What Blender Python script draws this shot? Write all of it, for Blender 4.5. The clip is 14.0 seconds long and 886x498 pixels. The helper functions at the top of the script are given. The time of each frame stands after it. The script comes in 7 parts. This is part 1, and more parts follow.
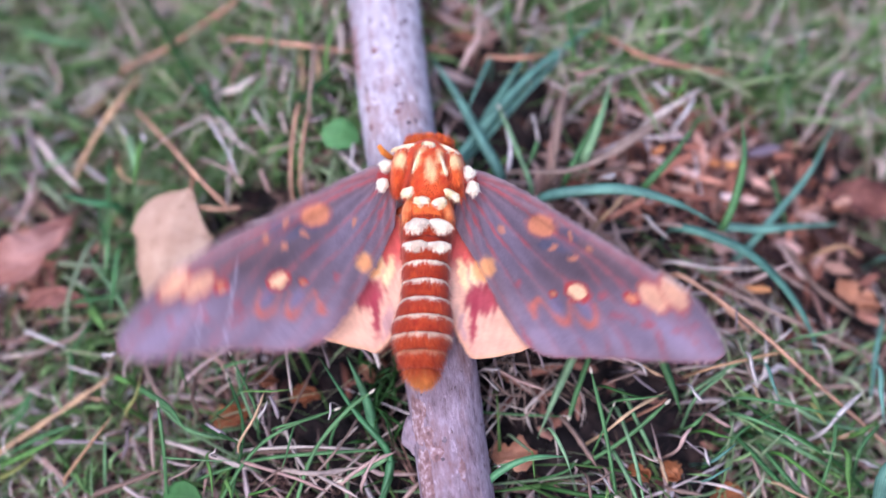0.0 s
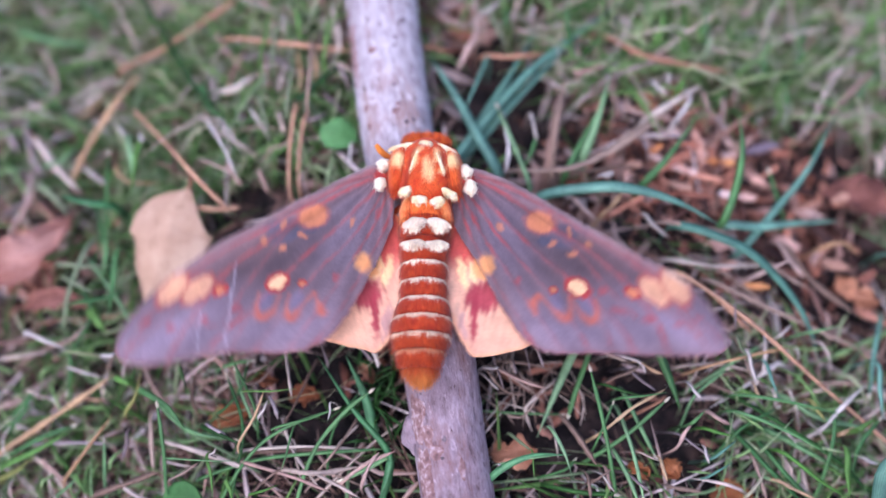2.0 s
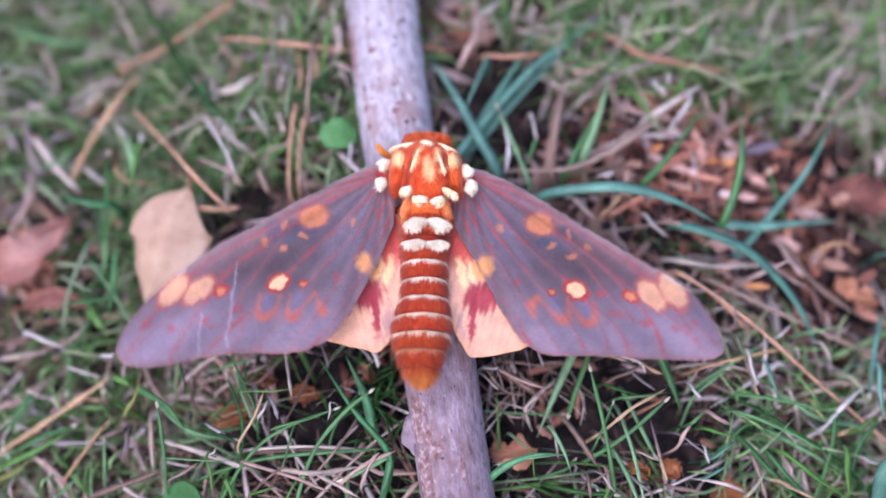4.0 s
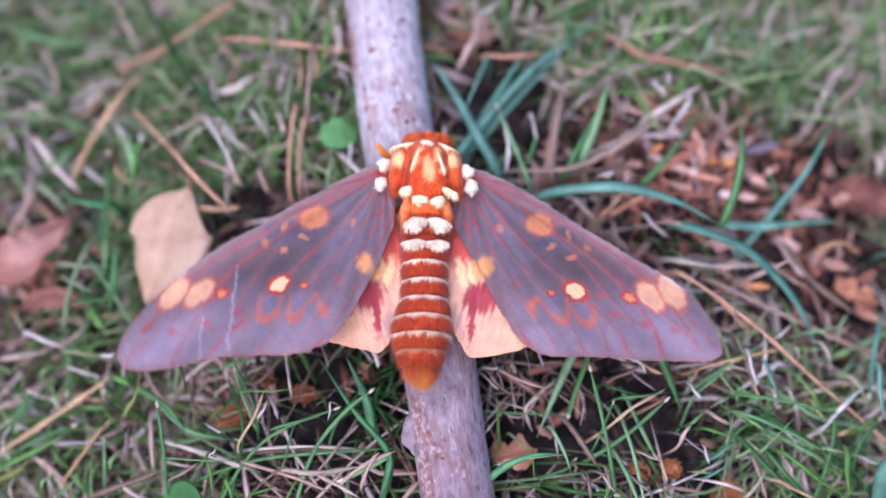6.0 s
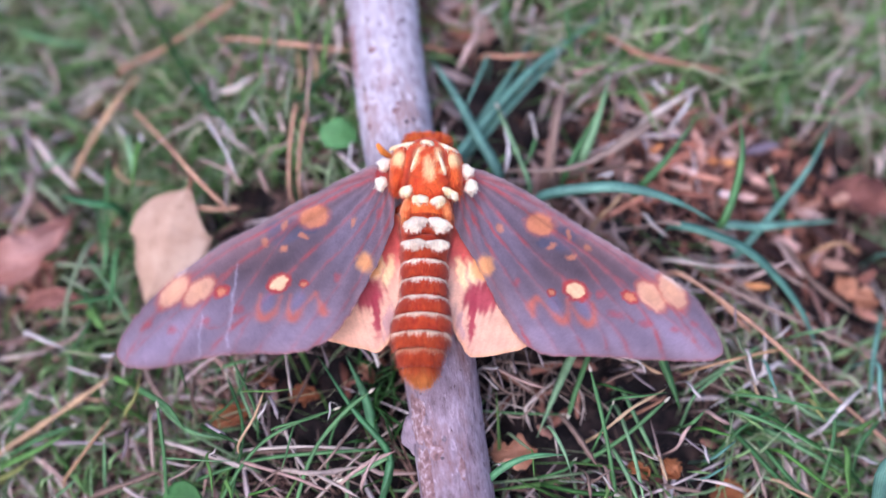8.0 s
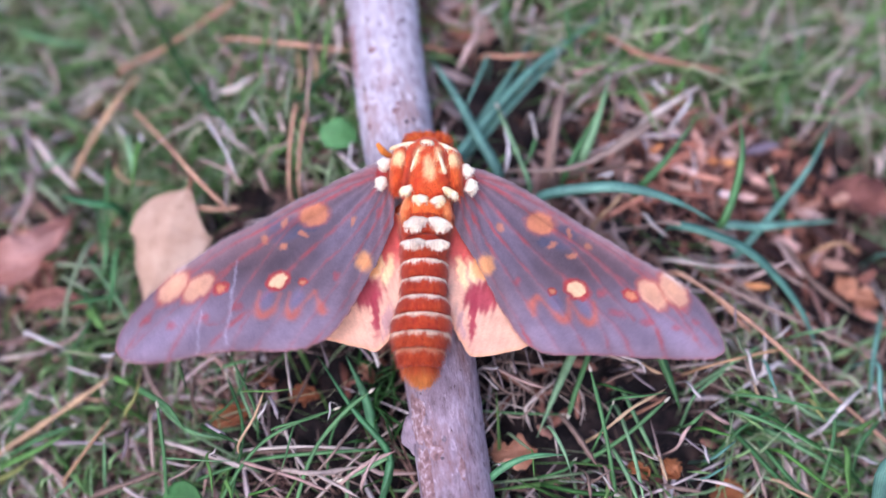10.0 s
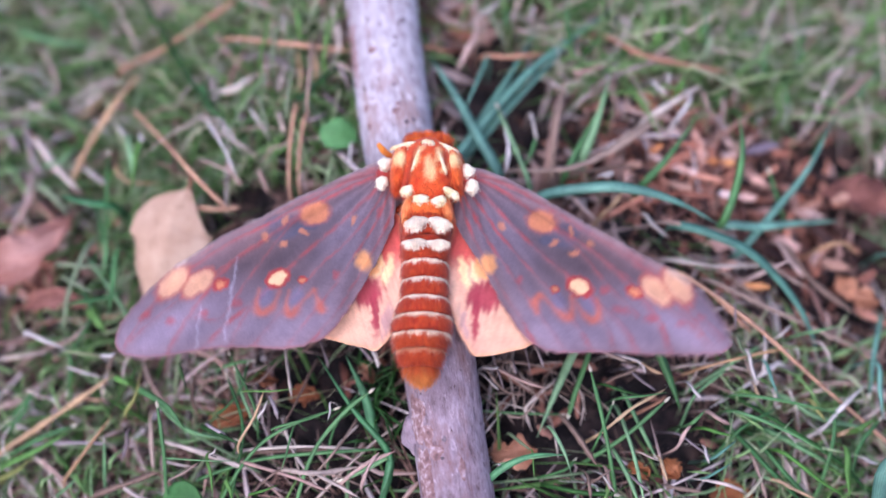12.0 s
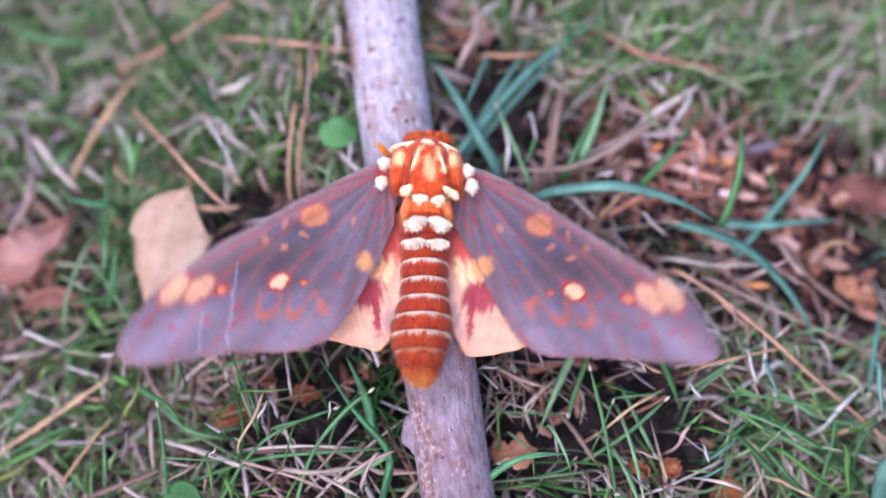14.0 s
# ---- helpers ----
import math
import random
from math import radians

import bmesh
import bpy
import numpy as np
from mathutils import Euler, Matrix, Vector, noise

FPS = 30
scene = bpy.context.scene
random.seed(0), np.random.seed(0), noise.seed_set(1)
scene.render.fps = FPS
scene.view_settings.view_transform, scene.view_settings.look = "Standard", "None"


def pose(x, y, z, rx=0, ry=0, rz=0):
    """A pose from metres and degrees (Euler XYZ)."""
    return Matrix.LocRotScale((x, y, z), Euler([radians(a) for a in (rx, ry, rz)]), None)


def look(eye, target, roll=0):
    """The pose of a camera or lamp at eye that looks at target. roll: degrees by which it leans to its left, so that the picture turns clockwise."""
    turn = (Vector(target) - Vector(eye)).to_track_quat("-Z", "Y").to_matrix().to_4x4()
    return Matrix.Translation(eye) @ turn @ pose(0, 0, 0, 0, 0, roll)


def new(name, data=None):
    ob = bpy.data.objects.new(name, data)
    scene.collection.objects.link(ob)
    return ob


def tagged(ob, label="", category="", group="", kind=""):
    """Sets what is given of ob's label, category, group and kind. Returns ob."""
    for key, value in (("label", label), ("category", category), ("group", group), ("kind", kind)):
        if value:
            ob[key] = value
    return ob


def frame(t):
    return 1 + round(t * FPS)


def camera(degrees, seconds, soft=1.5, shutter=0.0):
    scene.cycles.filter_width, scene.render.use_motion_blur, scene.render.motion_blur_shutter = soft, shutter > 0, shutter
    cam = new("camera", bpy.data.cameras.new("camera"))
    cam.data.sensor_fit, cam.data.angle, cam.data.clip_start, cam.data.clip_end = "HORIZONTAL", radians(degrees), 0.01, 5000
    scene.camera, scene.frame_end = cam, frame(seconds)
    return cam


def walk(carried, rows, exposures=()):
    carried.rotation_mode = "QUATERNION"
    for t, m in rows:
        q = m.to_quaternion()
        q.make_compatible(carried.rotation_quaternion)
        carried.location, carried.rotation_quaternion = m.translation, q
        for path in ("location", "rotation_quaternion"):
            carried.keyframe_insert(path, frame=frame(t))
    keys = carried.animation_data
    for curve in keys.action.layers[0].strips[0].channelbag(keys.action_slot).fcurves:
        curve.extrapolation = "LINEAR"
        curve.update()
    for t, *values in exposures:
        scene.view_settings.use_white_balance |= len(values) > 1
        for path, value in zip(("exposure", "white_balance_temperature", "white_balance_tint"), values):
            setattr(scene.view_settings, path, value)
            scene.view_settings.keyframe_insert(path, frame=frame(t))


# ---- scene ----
# The camera, almost still above the ground, leans a little towards the picture's foot.
EYE, AIM = Vector((0.0, -0.04335, 0.15341)), Vector((0.0, 0.0, 0.020))
cam = camera(60, 14.0, soft=1.5, shutter=1.0)
cam.data.dof.use_dof = True
cam.data.dof.focus_distance = 0.1338
cam.data.dof.aperture_fstop = 4.2
walk(cam, [(t, look(EYE, AIM + Vector((dx, dy, 0)) * 0.001)) for t, dx, dy in (
    (0.0, -0.24, 0.19), (0.5, -0.30, 0.13), (0.9, 0.0, 0.0), (1.5, 0.0, 0.0), (8.0, 0.0, 0.0), (13.0, 0.0, 0.0), (13.7, 0.0, -0.05), (14.0, 0.04, -0.12))],
    exposures=[(t, s, 5700, 25.0) for t, s in ((0.0, 1.13), (0.8, 1.10), (2.5, 1.07), (5.5, 1.13), (7.5, 1.11), (11.0, 1.12), (12.5, 1.13), (13.5, 1.18), (14.0, 1.18))])

# ---- light: a bright overcast sky ----
world = bpy.data.worlds.new("overcast_sky")
scene.world = world
world.use_nodes = True
_nt = world.node_tree
_sky = _nt.nodes.new("ShaderNodeTexSky")
_sky.sky_type, _sky.sun_disc = "NISHITA", False
_sky.sun_elevation, _sky.sun_rotation = radians(52), radians(200)
_sky.dust_density, _sky.air_density = 4.0, 1.0
_nt.links.new(_sky.outputs[0], _nt.nodes["Background"].inputs[0])
_nt.nodes["Background"].inputs[1].default_value = 0.12
_sun = new("sun", bpy.data.lights.new("sun", "SUN"))
_sun.data.energy, _sun.data.angle, _sun.data.color = 1.1, radians(40), (1.0, 0.97, 0.94)
_sun.matrix_world = look((-0.35 * 2, 0.5 * 2, 1.6), (0, 0, 0))

MM = 0.001
rng = random.Random(7)


def lin(r, g, b, k=1.0):
    """An sRGB colour of 0..255 as linear light."""
    out = []
    for c in (r, g, b):
        c = c / 255
        out.append(k * (c / 12.92 if c <= 0.04045 else ((c + 0.055) / 1.055) ** 2.4))
    return tuple(out)


# ---- materials ----
def base_mat(name, rough=0.7, spec=0.3):
    m = bpy.data.materials.new(name)
    m.use_nodes = True
    nt = m.node_tree
    b = nt.nodes["Principled BSDF"]
    b.inputs["Roughness"].default_value = rough
    b.inputs["Specular IOR Level"].default_value = spec
    return m, nt, b


def noise_node(nt, scale, detail=4.0, stretch=None, rough=0.6):
    co = nt.nodes.new("ShaderNodeTexCoord")
    n = nt.nodes.new("ShaderNodeTexNoise")
    n.inputs["Scale"].default_value, n.inputs["Detail"].default_value, n.inputs["Roughness"].default_value = scale, detail, rough
    if stretch:
        mp = nt.nodes.new("ShaderNodeMapping")
        mp.inputs["Scale"].default_value = stretch
        nt.links.new(co.outputs["Object"], mp.inputs[0])
        nt.links.new(mp.outputs[0], n.inputs["Vector"])
    else:
        nt.links.new(co.outputs["Object"], n.inputs["Vector"])
    return n.outputs["Fac"]


def ramp(nt, fac, stops):
    r = nt.nodes.new("ShaderNodeValToRGB")
    while len(r.color_ramp.elements) < len(stops):
        r.color_ramp.elements.new(0.5)
    for e, (p, c) in zip(r.color_ramp.elements, stops):
        e.position, e.color = p, (*c[:3], 1)
    nt.links.new(fac, r.inputs[0])
    return r.outputs["Color"]


def mix(nt, a, b, fac, mode="MIX"):
    n = nt.nodes.new("ShaderNodeMix")
    n.data_type, n.blend_type = "RGBA", mode
    for sock, v in ((n.inputs["Factor"], fac), (n.inputs["A"], a), (n.inputs["B"], b)):
        if isinstance(v, (int, float)):
            sock.default_value = v
        elif isinstance(v, tuple):
            sock.default_value = (*v[:3], 1)
        else:
            nt.links.new(v, sock)
    return n.outputs["Result"]


def bump(nt, b, height, strength, dist):
    n = nt.nodes.new("ShaderNodeBump")
    n.inputs["Strength"].default_value, n.inputs["Distance"].default_value = strength, dist
    nt.links.new(height, n.inputs["Height"])
    nt.links.new(n.outputs[0], b.inputs["Normal"])


def translucent(nt, b, colour, amount):
    """Lets part of the light through a thin leaf or wing."""
    t = nt.nodes.new("ShaderNodeBsdfTranslucent")
    nt.links.new(colour, t.inputs["Color"])
    s = nt.nodes.new("ShaderNodeMixShader")
    s.inputs[0].default_value = amount
    out = nt.nodes["Material Output"]
    nt.links.new(b.outputs[0], s.inputs[1])
    nt.links.new(t.outputs[0], s.inputs[2])
    nt.links.new(s.outputs[0], out.inputs["Surface"])


def strand_mat(name, stops, rough, thin, island=True, spec=0.3, grain=2500):
    """Blades and stems: a colour of its own for each, streaks along and blotches across."""
    m, nt, b = base_mat(name, rough, spec)
    if island:
        src = nt.nodes.new("ShaderNodeNewGeometry").outputs["Random Per Island"]
    else:
        src = nt.nodes.new("ShaderNodeObjectInfo").outputs["Random"]
    col = ramp(nt, src, stops)
    big = ramp(nt, noise_node(nt, 180, 3), ((0.3, (0.62, 0.62, 0.62)), (0.7, (1.2, 1.2, 1.15))))
    fine = ramp(nt, noise_node(nt, grain, 3), ((0.25, (0.72, 0.72, 0.7)), (0.75, (1.15, 1.15, 1.15))))
    col = mix(nt, mix(nt, col, big, 1.0, "MULTIPLY"), fine, 0.8, "MULTIPLY")
    if not island:
        # fine ribs along the blade, by the distance from its midrib
        at = nt.nodes.new("ShaderNodeAttribute")
        at.attribute_name = "marking"
        wave = nt.nodes.new("ShaderNodeMath")
        wave.operation = "MULTIPLY"
        wave.inputs[1].default_value = 30.0
        sine = nt.nodes.new("ShaderNodeMath")
        sine.operation = "SINE"
        nt.links.new(at.outputs["Fac"], wave.inputs[0])
        nt.links.new(wave.outputs[0], sine.inputs[0])
        col = mix(nt, col, ramp(nt, sine.outputs[0], ((0.0, (1.08, 1.08, 1.06)), (0.9, (0.78, 0.8, 0.78)))), 1.0, "MULTIPLY")
        col = mix(nt, col, ramp(nt, at.outputs["Fac"], ((0.04, (1.2, 1.2, 1.2)), (0.16, (1, 1, 1)), (0.8, (1, 1, 1)), (0.98, (0.72, 0.74, 0.7)))), 1.0, "MULTIPLY")
    nt.links.new(col, b.inputs["Base Color"])
    bump(nt, b, noise_node(nt, grain, 2), 0.35, 0.0002)
    if thin:
        translucent(nt, b, col, thin)
    return m


GREENS = ((0.0, lin(58, 98, 46)), (0.25, lin(98, 142, 76)), (0.5, lin(128, 168, 98)), (0.75, lin(148, 182, 138)), (1.0, lin(200, 202, 166)))
GREYS = ((0.0, lin(88, 62, 56)), (0.25, lin(146, 112, 102)), (0.5, lin(184, 150, 138)), (0.75, lin(208, 186, 184)), (1.0, lin(236, 228, 232)))
MAT_GRASS = strand_mat("grass_green", GREENS, 0.5, 0.4)
# lighter copy of the grass; stronger light is part of its colour
MAT_PALE = strand_mat("grass_pale", ((0.0, lin(118, 164, 92)), (0.35, lin(164, 202, 136)), (0.6, lin(204, 208, 176)), (0.7, lin(232, 210, 202)), (1.0, lin(248, 238, 236))), 0.5, 0.4)
MAT_STRAW = strand_mat("dry_straw", GREYS, 0.75, 0.1)
MAT_FIBRE = strand_mat("dead_fibre", ((0.0, lin(52, 38, 36)), (0.5, lin(104, 78, 70)), (1.0, lin(170, 140, 128))), 0.85, 0.0)
BROWNS = ((0.0, lin(36, 28, 30)), (0.28, lin(78, 52, 48)), (0.5, lin(138, 88, 74)), (0.72, lin(172, 122, 106)), (0.9, lin(192, 156, 148)), (1.0, lin(214, 190, 188)))
MAT_CHIP = strand_mat("bark_flake", BROWNS, 0.85, 0.0, grain=1200)
MAT_CHIP_BIG = strand_mat("bark_chip", BROWNS, 0.85, 0.0, island=False, grain=900)
MAT_SLATE = strand_mat("bark_slate_grey", ((0.0, lin(84, 74, 88)), (1.0, lin(112, 100, 114))), 0.85, 0.0, island=False, grain=900)
MAT_RUST_CHIP = strand_mat("bark_orange", ((0.0, lin(164, 104, 66)), (1.0, lin(204, 146, 100))), 0.85, 0.0, island=False, grain=900)
MAT_PALE_CHIP = strand_mat("bark_pale", ((0.0, lin(128, 92, 80)), (1.0, lin(164, 128, 114))), 0.85, 0.0, island=False, grain=900)
MAT_CLOD = strand_mat("soil_clod", ((0.0, lin(24, 21, 24)), (1.0, lin(44, 39, 44))), 0.9, 0.0, island=False, grain=700)
MAT_CRUMB = strand_mat("soil_crumb", ((0.0, lin(20, 17, 18)), (0.7, lin(44, 36, 36)), (1.0, lin(92, 70, 60))), 0.95, 0.0)
MAT_TEAL = strand_mat("blade_bluegreen", ((0.0, lin(88, 140, 126)), (1.0, lin(124, 174, 160))), 0.45, 0.25, island=False, spec=0.4)
MAT_BLADE = strand_mat("blade_green", ((0.0, lin(60, 112, 62)), (0.6, lin(104, 156, 100)), (1.0, lin(150, 190, 146))), 0.45, 0.25, island=False, spec=0.4)
MAT_MID = strand_mat("blade_fresh_green", ((0.0, lin(70, 132, 84)), (1.0, lin(102, 164, 116))), 0.42, 0.25, island=False, spec=0.5)
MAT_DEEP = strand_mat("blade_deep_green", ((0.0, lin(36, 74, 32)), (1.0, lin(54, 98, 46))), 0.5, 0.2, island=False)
MAT_DRY = strand_mat("blade_dry", ((0.0, lin(124, 100, 90)), (0.5, lin(172, 148, 138)), (1.0, lin(216, 202, 196))), 0.75, 0.1, island=False)
MAT_TIP = strand_mat("cut_blade_tip", ((0.0, lin(206, 190, 160)), (1.0, lin(244, 238, 226))), 0.7, 0.2)
MAT_WHITE = strand_mat("stem_bleached", ((0.0, lin(190, 178, 174)), (1.0, lin(226, 218, 220))), 0.7, 0.15, island=False)
MAT_ROSE = strand_mat("stem_pinkish", ((0.0, lin(170, 136, 128)), (1.0, lin(206, 178, 172))), 0.75, 0.1, island=False)
MAT_TAN = strand_mat("stem_tan", ((0.0, lin(176, 138, 106)), (1.0, lin(212, 180, 146))), 0.7, 0.1, island=False)
MAT_LILAC = strand_mat("stem_weathered", ((0.0, lin(128, 112, 116)), (1.0, lin(180, 166, 174))), 0.75, 0.1, island=False)
MAT_BROWN = strand_mat("stem_brown", ((0.0, lin(112, 82, 76)), (1.0, lin(158, 124, 116))), 0.8, 0.05, island=False)
MAT_FRESH = strand_mat("blade_light_green", ((0.0, lin(92, 146, 66)), (1.0, lin(132, 180, 100))), 0.45, 0.35, island=False, spec=0.4)
MAT_YELLOW = strand_mat("blade_yellowing", ((0.0, lin(142, 150, 84)), (1.0, lin(182, 176, 112))), 0.5, 0.3, island=False)
MAT_FADED = strand_mat("blade_faded", ((0.0, lin(118, 138, 104)), (1.0, lin(158, 170, 142))), 0.55, 0.25, island=False)
MAT_NEEDLE = strand_mat("pine_needle_tan", ((0.0, lin(160, 110, 88)), (1.0, lin(200, 156, 132))), 0.6, 0.0, island=False)


def soil_mat():
    m, nt, b = base_mat("soil", 0.95, 0.2)
    near = ramp(nt, noise_node(nt, 220, 6), ((0.3, lin(20, 18, 20)), (0.5, lin(40, 35, 36)), (0.74, lin(82, 66, 62))))
    far = ramp(nt, noise_node(nt, 3.0, 5), ((0.3, lin(62, 84, 44)), (0.6, lin(92, 108, 66)), (0.8, lin(140, 124, 104))))
    geo = nt.nodes.new("ShaderNodeNewGeometry")
    ln = nt.nodes.new("ShaderNodeVectorMath")
    ln.operation = "LENGTH"
    nt.links.new(geo.outputs["Position"], ln.inputs[0])
    mr = nt.nodes.new("ShaderNodeMapRange")
    mr.inputs["From Min"].default_value, mr.inputs["From Max"].default_value = 0.3, 0.9
    nt.links.new(ln.outputs["Value"], mr.inputs["Value"])
    nt.links.new(mix(nt, near, far, mr.outputs[0]), b.inputs["Base Color"])
    bump(nt, b, noise_node(nt, 500, 6), 0.8, 0.002)
    return m


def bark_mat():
    """Bleached and peeling towards one end, pinkish-brown towards the other, with dimmer light painted in there."""
    m, nt, b = base_mat("weathered_bark", 0.8, 0.25)
    fine = noise_node(nt, 900, 5, (1.0, 0.33, 1.0), 0.7)
    col = ramp(nt, fine, ((0.28, lin(122, 110, 112)), (0.42, lin(170, 162, 170)), (0.6, lin(194, 189, 199)), (0.8, lin(214, 211, 224))))
    mid = ramp(nt, noise_node(nt, 230, 6, (1.0, 0.6, 1.0), 0.7), ((0.38, (0.56, 0.48, 0.5)), (0.56, (1, 1, 1))))
    col = mix(nt, col, mid, 0.55, "MULTIPLY")
    patch = ramp(nt, noise_node(nt, 130, 6, (1.0, 0.38, 1.0), 0.7), ((0.52, (0, 0, 0)), (0.66, (0.8, 0.8, 0.8))))
    col = mix(nt, col, lin(150, 118, 112), patch)
    dark = ramp(nt, noise_node(nt, 520, 3, (1.0, 0.5, 1.0)), ((0.63, (0, 0, 0)), (0.7, (1, 1, 1))))
    col = mix(nt, col, lin(96, 78, 76), dark)
    pale = ramp(nt, noise_node(nt, 700, 4, (1.0, 0.55, 1.0), 0.7), ((0.6, (0, 0, 0)), (0.68, (0.7, 0.7, 0.7))))
    col = mix(nt, col, lin(222, 216, 226), pale)
    # light falling off along the stick, put into the bark's colour
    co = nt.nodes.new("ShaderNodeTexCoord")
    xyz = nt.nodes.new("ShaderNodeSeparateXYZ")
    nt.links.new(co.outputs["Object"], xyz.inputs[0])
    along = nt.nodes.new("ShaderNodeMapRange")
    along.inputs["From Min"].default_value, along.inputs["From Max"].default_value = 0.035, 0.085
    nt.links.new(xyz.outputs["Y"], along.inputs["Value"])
    end_shade = mix(nt, along.outputs[0], noise_node(nt, 90, 5, (1.0, 0.4, 1.0)), 0.45)
    end_shade = ramp(nt, end_shade, ((0.3, (0, 0, 0)), (0.62, (0.8, 0.8, 0.8))))
    col = mix(nt, col, mix(nt, col, lin(196, 174, 180), 1.0, "MULTIPLY"), end_shade)
    crack = ramp(nt, noise_node(nt, 1500, 3, (1.0, 0.06, 1.0)), ((0.33, (0.45, 0.4, 0.4)), (0.42, (1, 1, 1))))
    col = mix(nt, col, crack, 0.5, "MULTIPLY")
    nt.links.new(col, b.inputs["Base Color"])
    bump(nt, b, fine, 0.7, 0.0008)
    return m


def painted_mat(name, rough, thin, scale, sheen=0.0, bump_d=0.0002, amp=0.25):
    """Scales and fur, in the markings kept as a colour on the mesh."""
    m, nt, b = base_mat(name, rough, 0.25)
    at = nt.nodes.new("ShaderNodeAttribute")
    at.attribute_name = "marking"
    fine = ramp(nt, noise_node(nt, scale, 3), ((0.25, (1 - amp,) * 3), (0.75, (1 + amp,) * 3)))
    big = ramp(nt, noise_node(nt, scale * 0.08, 3), ((0.3, (0.86, 0.85, 0.87)), (0.7, (1.1, 1.1, 1.1))))
    col = mix(nt, mix(nt, at.outputs["Color"], fine, 1.0, "MULTIPLY"), big, 1.0, "MULTIPLY")
    nt.links.new(col, b.inputs["Base Color"])
    b.inputs["Sheen Weight"].default_value = sheen
    bump(nt, b, noise_node(nt, scale, 2), 0.3, bump_d)
    if thin:
        translucent(nt, b, col, thin)
    return m


def leaf_mat(name, stops, vein_scale=300, thin=0.1):
    m, nt, b = base_mat(name, 0.6, 0.35)
    col = ramp(nt, noise_node(nt, vein_scale * 0.35, 5), stops)
    spots = ramp(nt, noise_node(nt, vein_scale * 3, 3), ((0.3, (0.75, 0.7, 0.66)), (0.45, (1, 1, 1))))
    col = mix(nt, col, spots, 0.7, "MULTIPLY")
    nt.links.new(col, b.inputs["Base Color"])
    bump(nt, b, noise_node(nt, vein_scale, 4), 0.4, 0.0006)
    translucent(nt, b, col, thin)
    return m


def scab_mat(name, stops):
    m, nt, b = base_mat(name, 0.85, 0.2)
    col = ramp(nt, noise_node(nt, 700, 5), stops)
    nt.links.new(col, b.inputs["Base Color"])
    bump(nt, b, noise_node(nt, 900, 4), 0.6, 0.0006)
    return m


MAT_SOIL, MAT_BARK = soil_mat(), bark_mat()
MAT_SCAB = scab_mat("old_bark_scab", ((0.3, lin(98, 74, 74)), (0.5, lin(140, 110, 110)), (0.66, lin(184, 166, 172))))
MAT_PIT = scab_mat("bark_pit", ((0.3, lin(72, 62, 68)), (0.5, lin(100, 88, 94)), (0.66, lin(140, 126, 134))))
MAT_WING = painted_mat("wing_scales", 0.75, 0.12, 4500, sheen=0.25, bump_d=0.0001, amp=0.16)
MAT_FUR = painted_mat("body_fur", 0.8, 0.0, 3000, sheen=0.2, amp=0.2)
MAT_PALE_LEAF = leaf_mat("pale_dead_leaf", ((0.3, lin(158, 124, 102)), (0.5, lin(186, 156, 134)), (0.7, lin(204, 180, 160))), 150)
MAT_BROWN_LEAF = leaf_mat("pinkish_brown_leaf", ((0.3, lin(112, 68, 60)), (0.5, lin(152, 104, 92)), (0.7, lin(186, 144, 134))), 200)
MAT_RED_LEAF = leaf_mat("red_brown_leaf", ((0.3, lin(56, 32, 30)), (0.5, lin(98, 58, 50)), (0.7, lin(146, 98, 86))), 420)
MAT_OAK = leaf_mat("tan_leaf_scrap", ((0.3, lin(120, 78, 58)), (0.5, lin(176, 124, 96)), (0.7, lin(206, 160, 130))), 260)
MAT_RUST_LEAF = leaf_mat("orange_leaf_scrap", ((0.3, lin(96, 54, 36)), (0.5, lin(150, 92, 56)), (0.7, lin(190, 130, 86))), 260)
MAT_CLOVER = leaf_mat("clover_green", ((0.3, lin(66, 116, 60)), (0.5, lin(88, 144, 84)), (0.7, lin(112, 166, 106))), 220, 0.25)


# ---- helpers for meshes ----
def part(name, verts, faces, material, parent=None, label="", colours=None, smooth=True, at=None):
    me = bpy.data.meshes.new(name)
    me.from_pydata(verts, [], faces)
    me.materials.append(material)
    if colours is not None:
        ca = me.color_attributes.new("marking", "FLOAT_COLOR", "POINT")
        flat = np.ones((len(verts), 4), dtype=np.float32)
        flat[:, :3] = colours
        ca.data.foreach_set("color", flat.ravel())
    if smooth:
        me.shade_smooth()
    ob = new(name, me)
    if at is not None:
        ob.matrix_basis = at
    if parent is not None:
        ob.parent = parent
    if label:
        tagged(ob, label=label)
    return ob


def spline(points, per=6):
    """A smooth way through a few points."""
    p = [np.array(q, float) for q in points]
    if len(p) == 2:
        return [p[0] + (p[1] - p[0]) * i / per for i in range(per + 1)]
    ext = [2 * p[0] - p[1], *p, 2 * p[-1] - p[-2]]
    out = []
    for i in range(1, len(ext) - 2):
        a, b, c, d = ext[i - 1:i + 3]
        for k in range(per):
            t = k / per
            out.append(0.5 * (2 * b + (c - a) * t + (2 * a - 5 * b + 4 * c - d) * t * t + (3 * b - a - 3 * c + d) * t ** 3))
    out.append(p[-1])
    return out


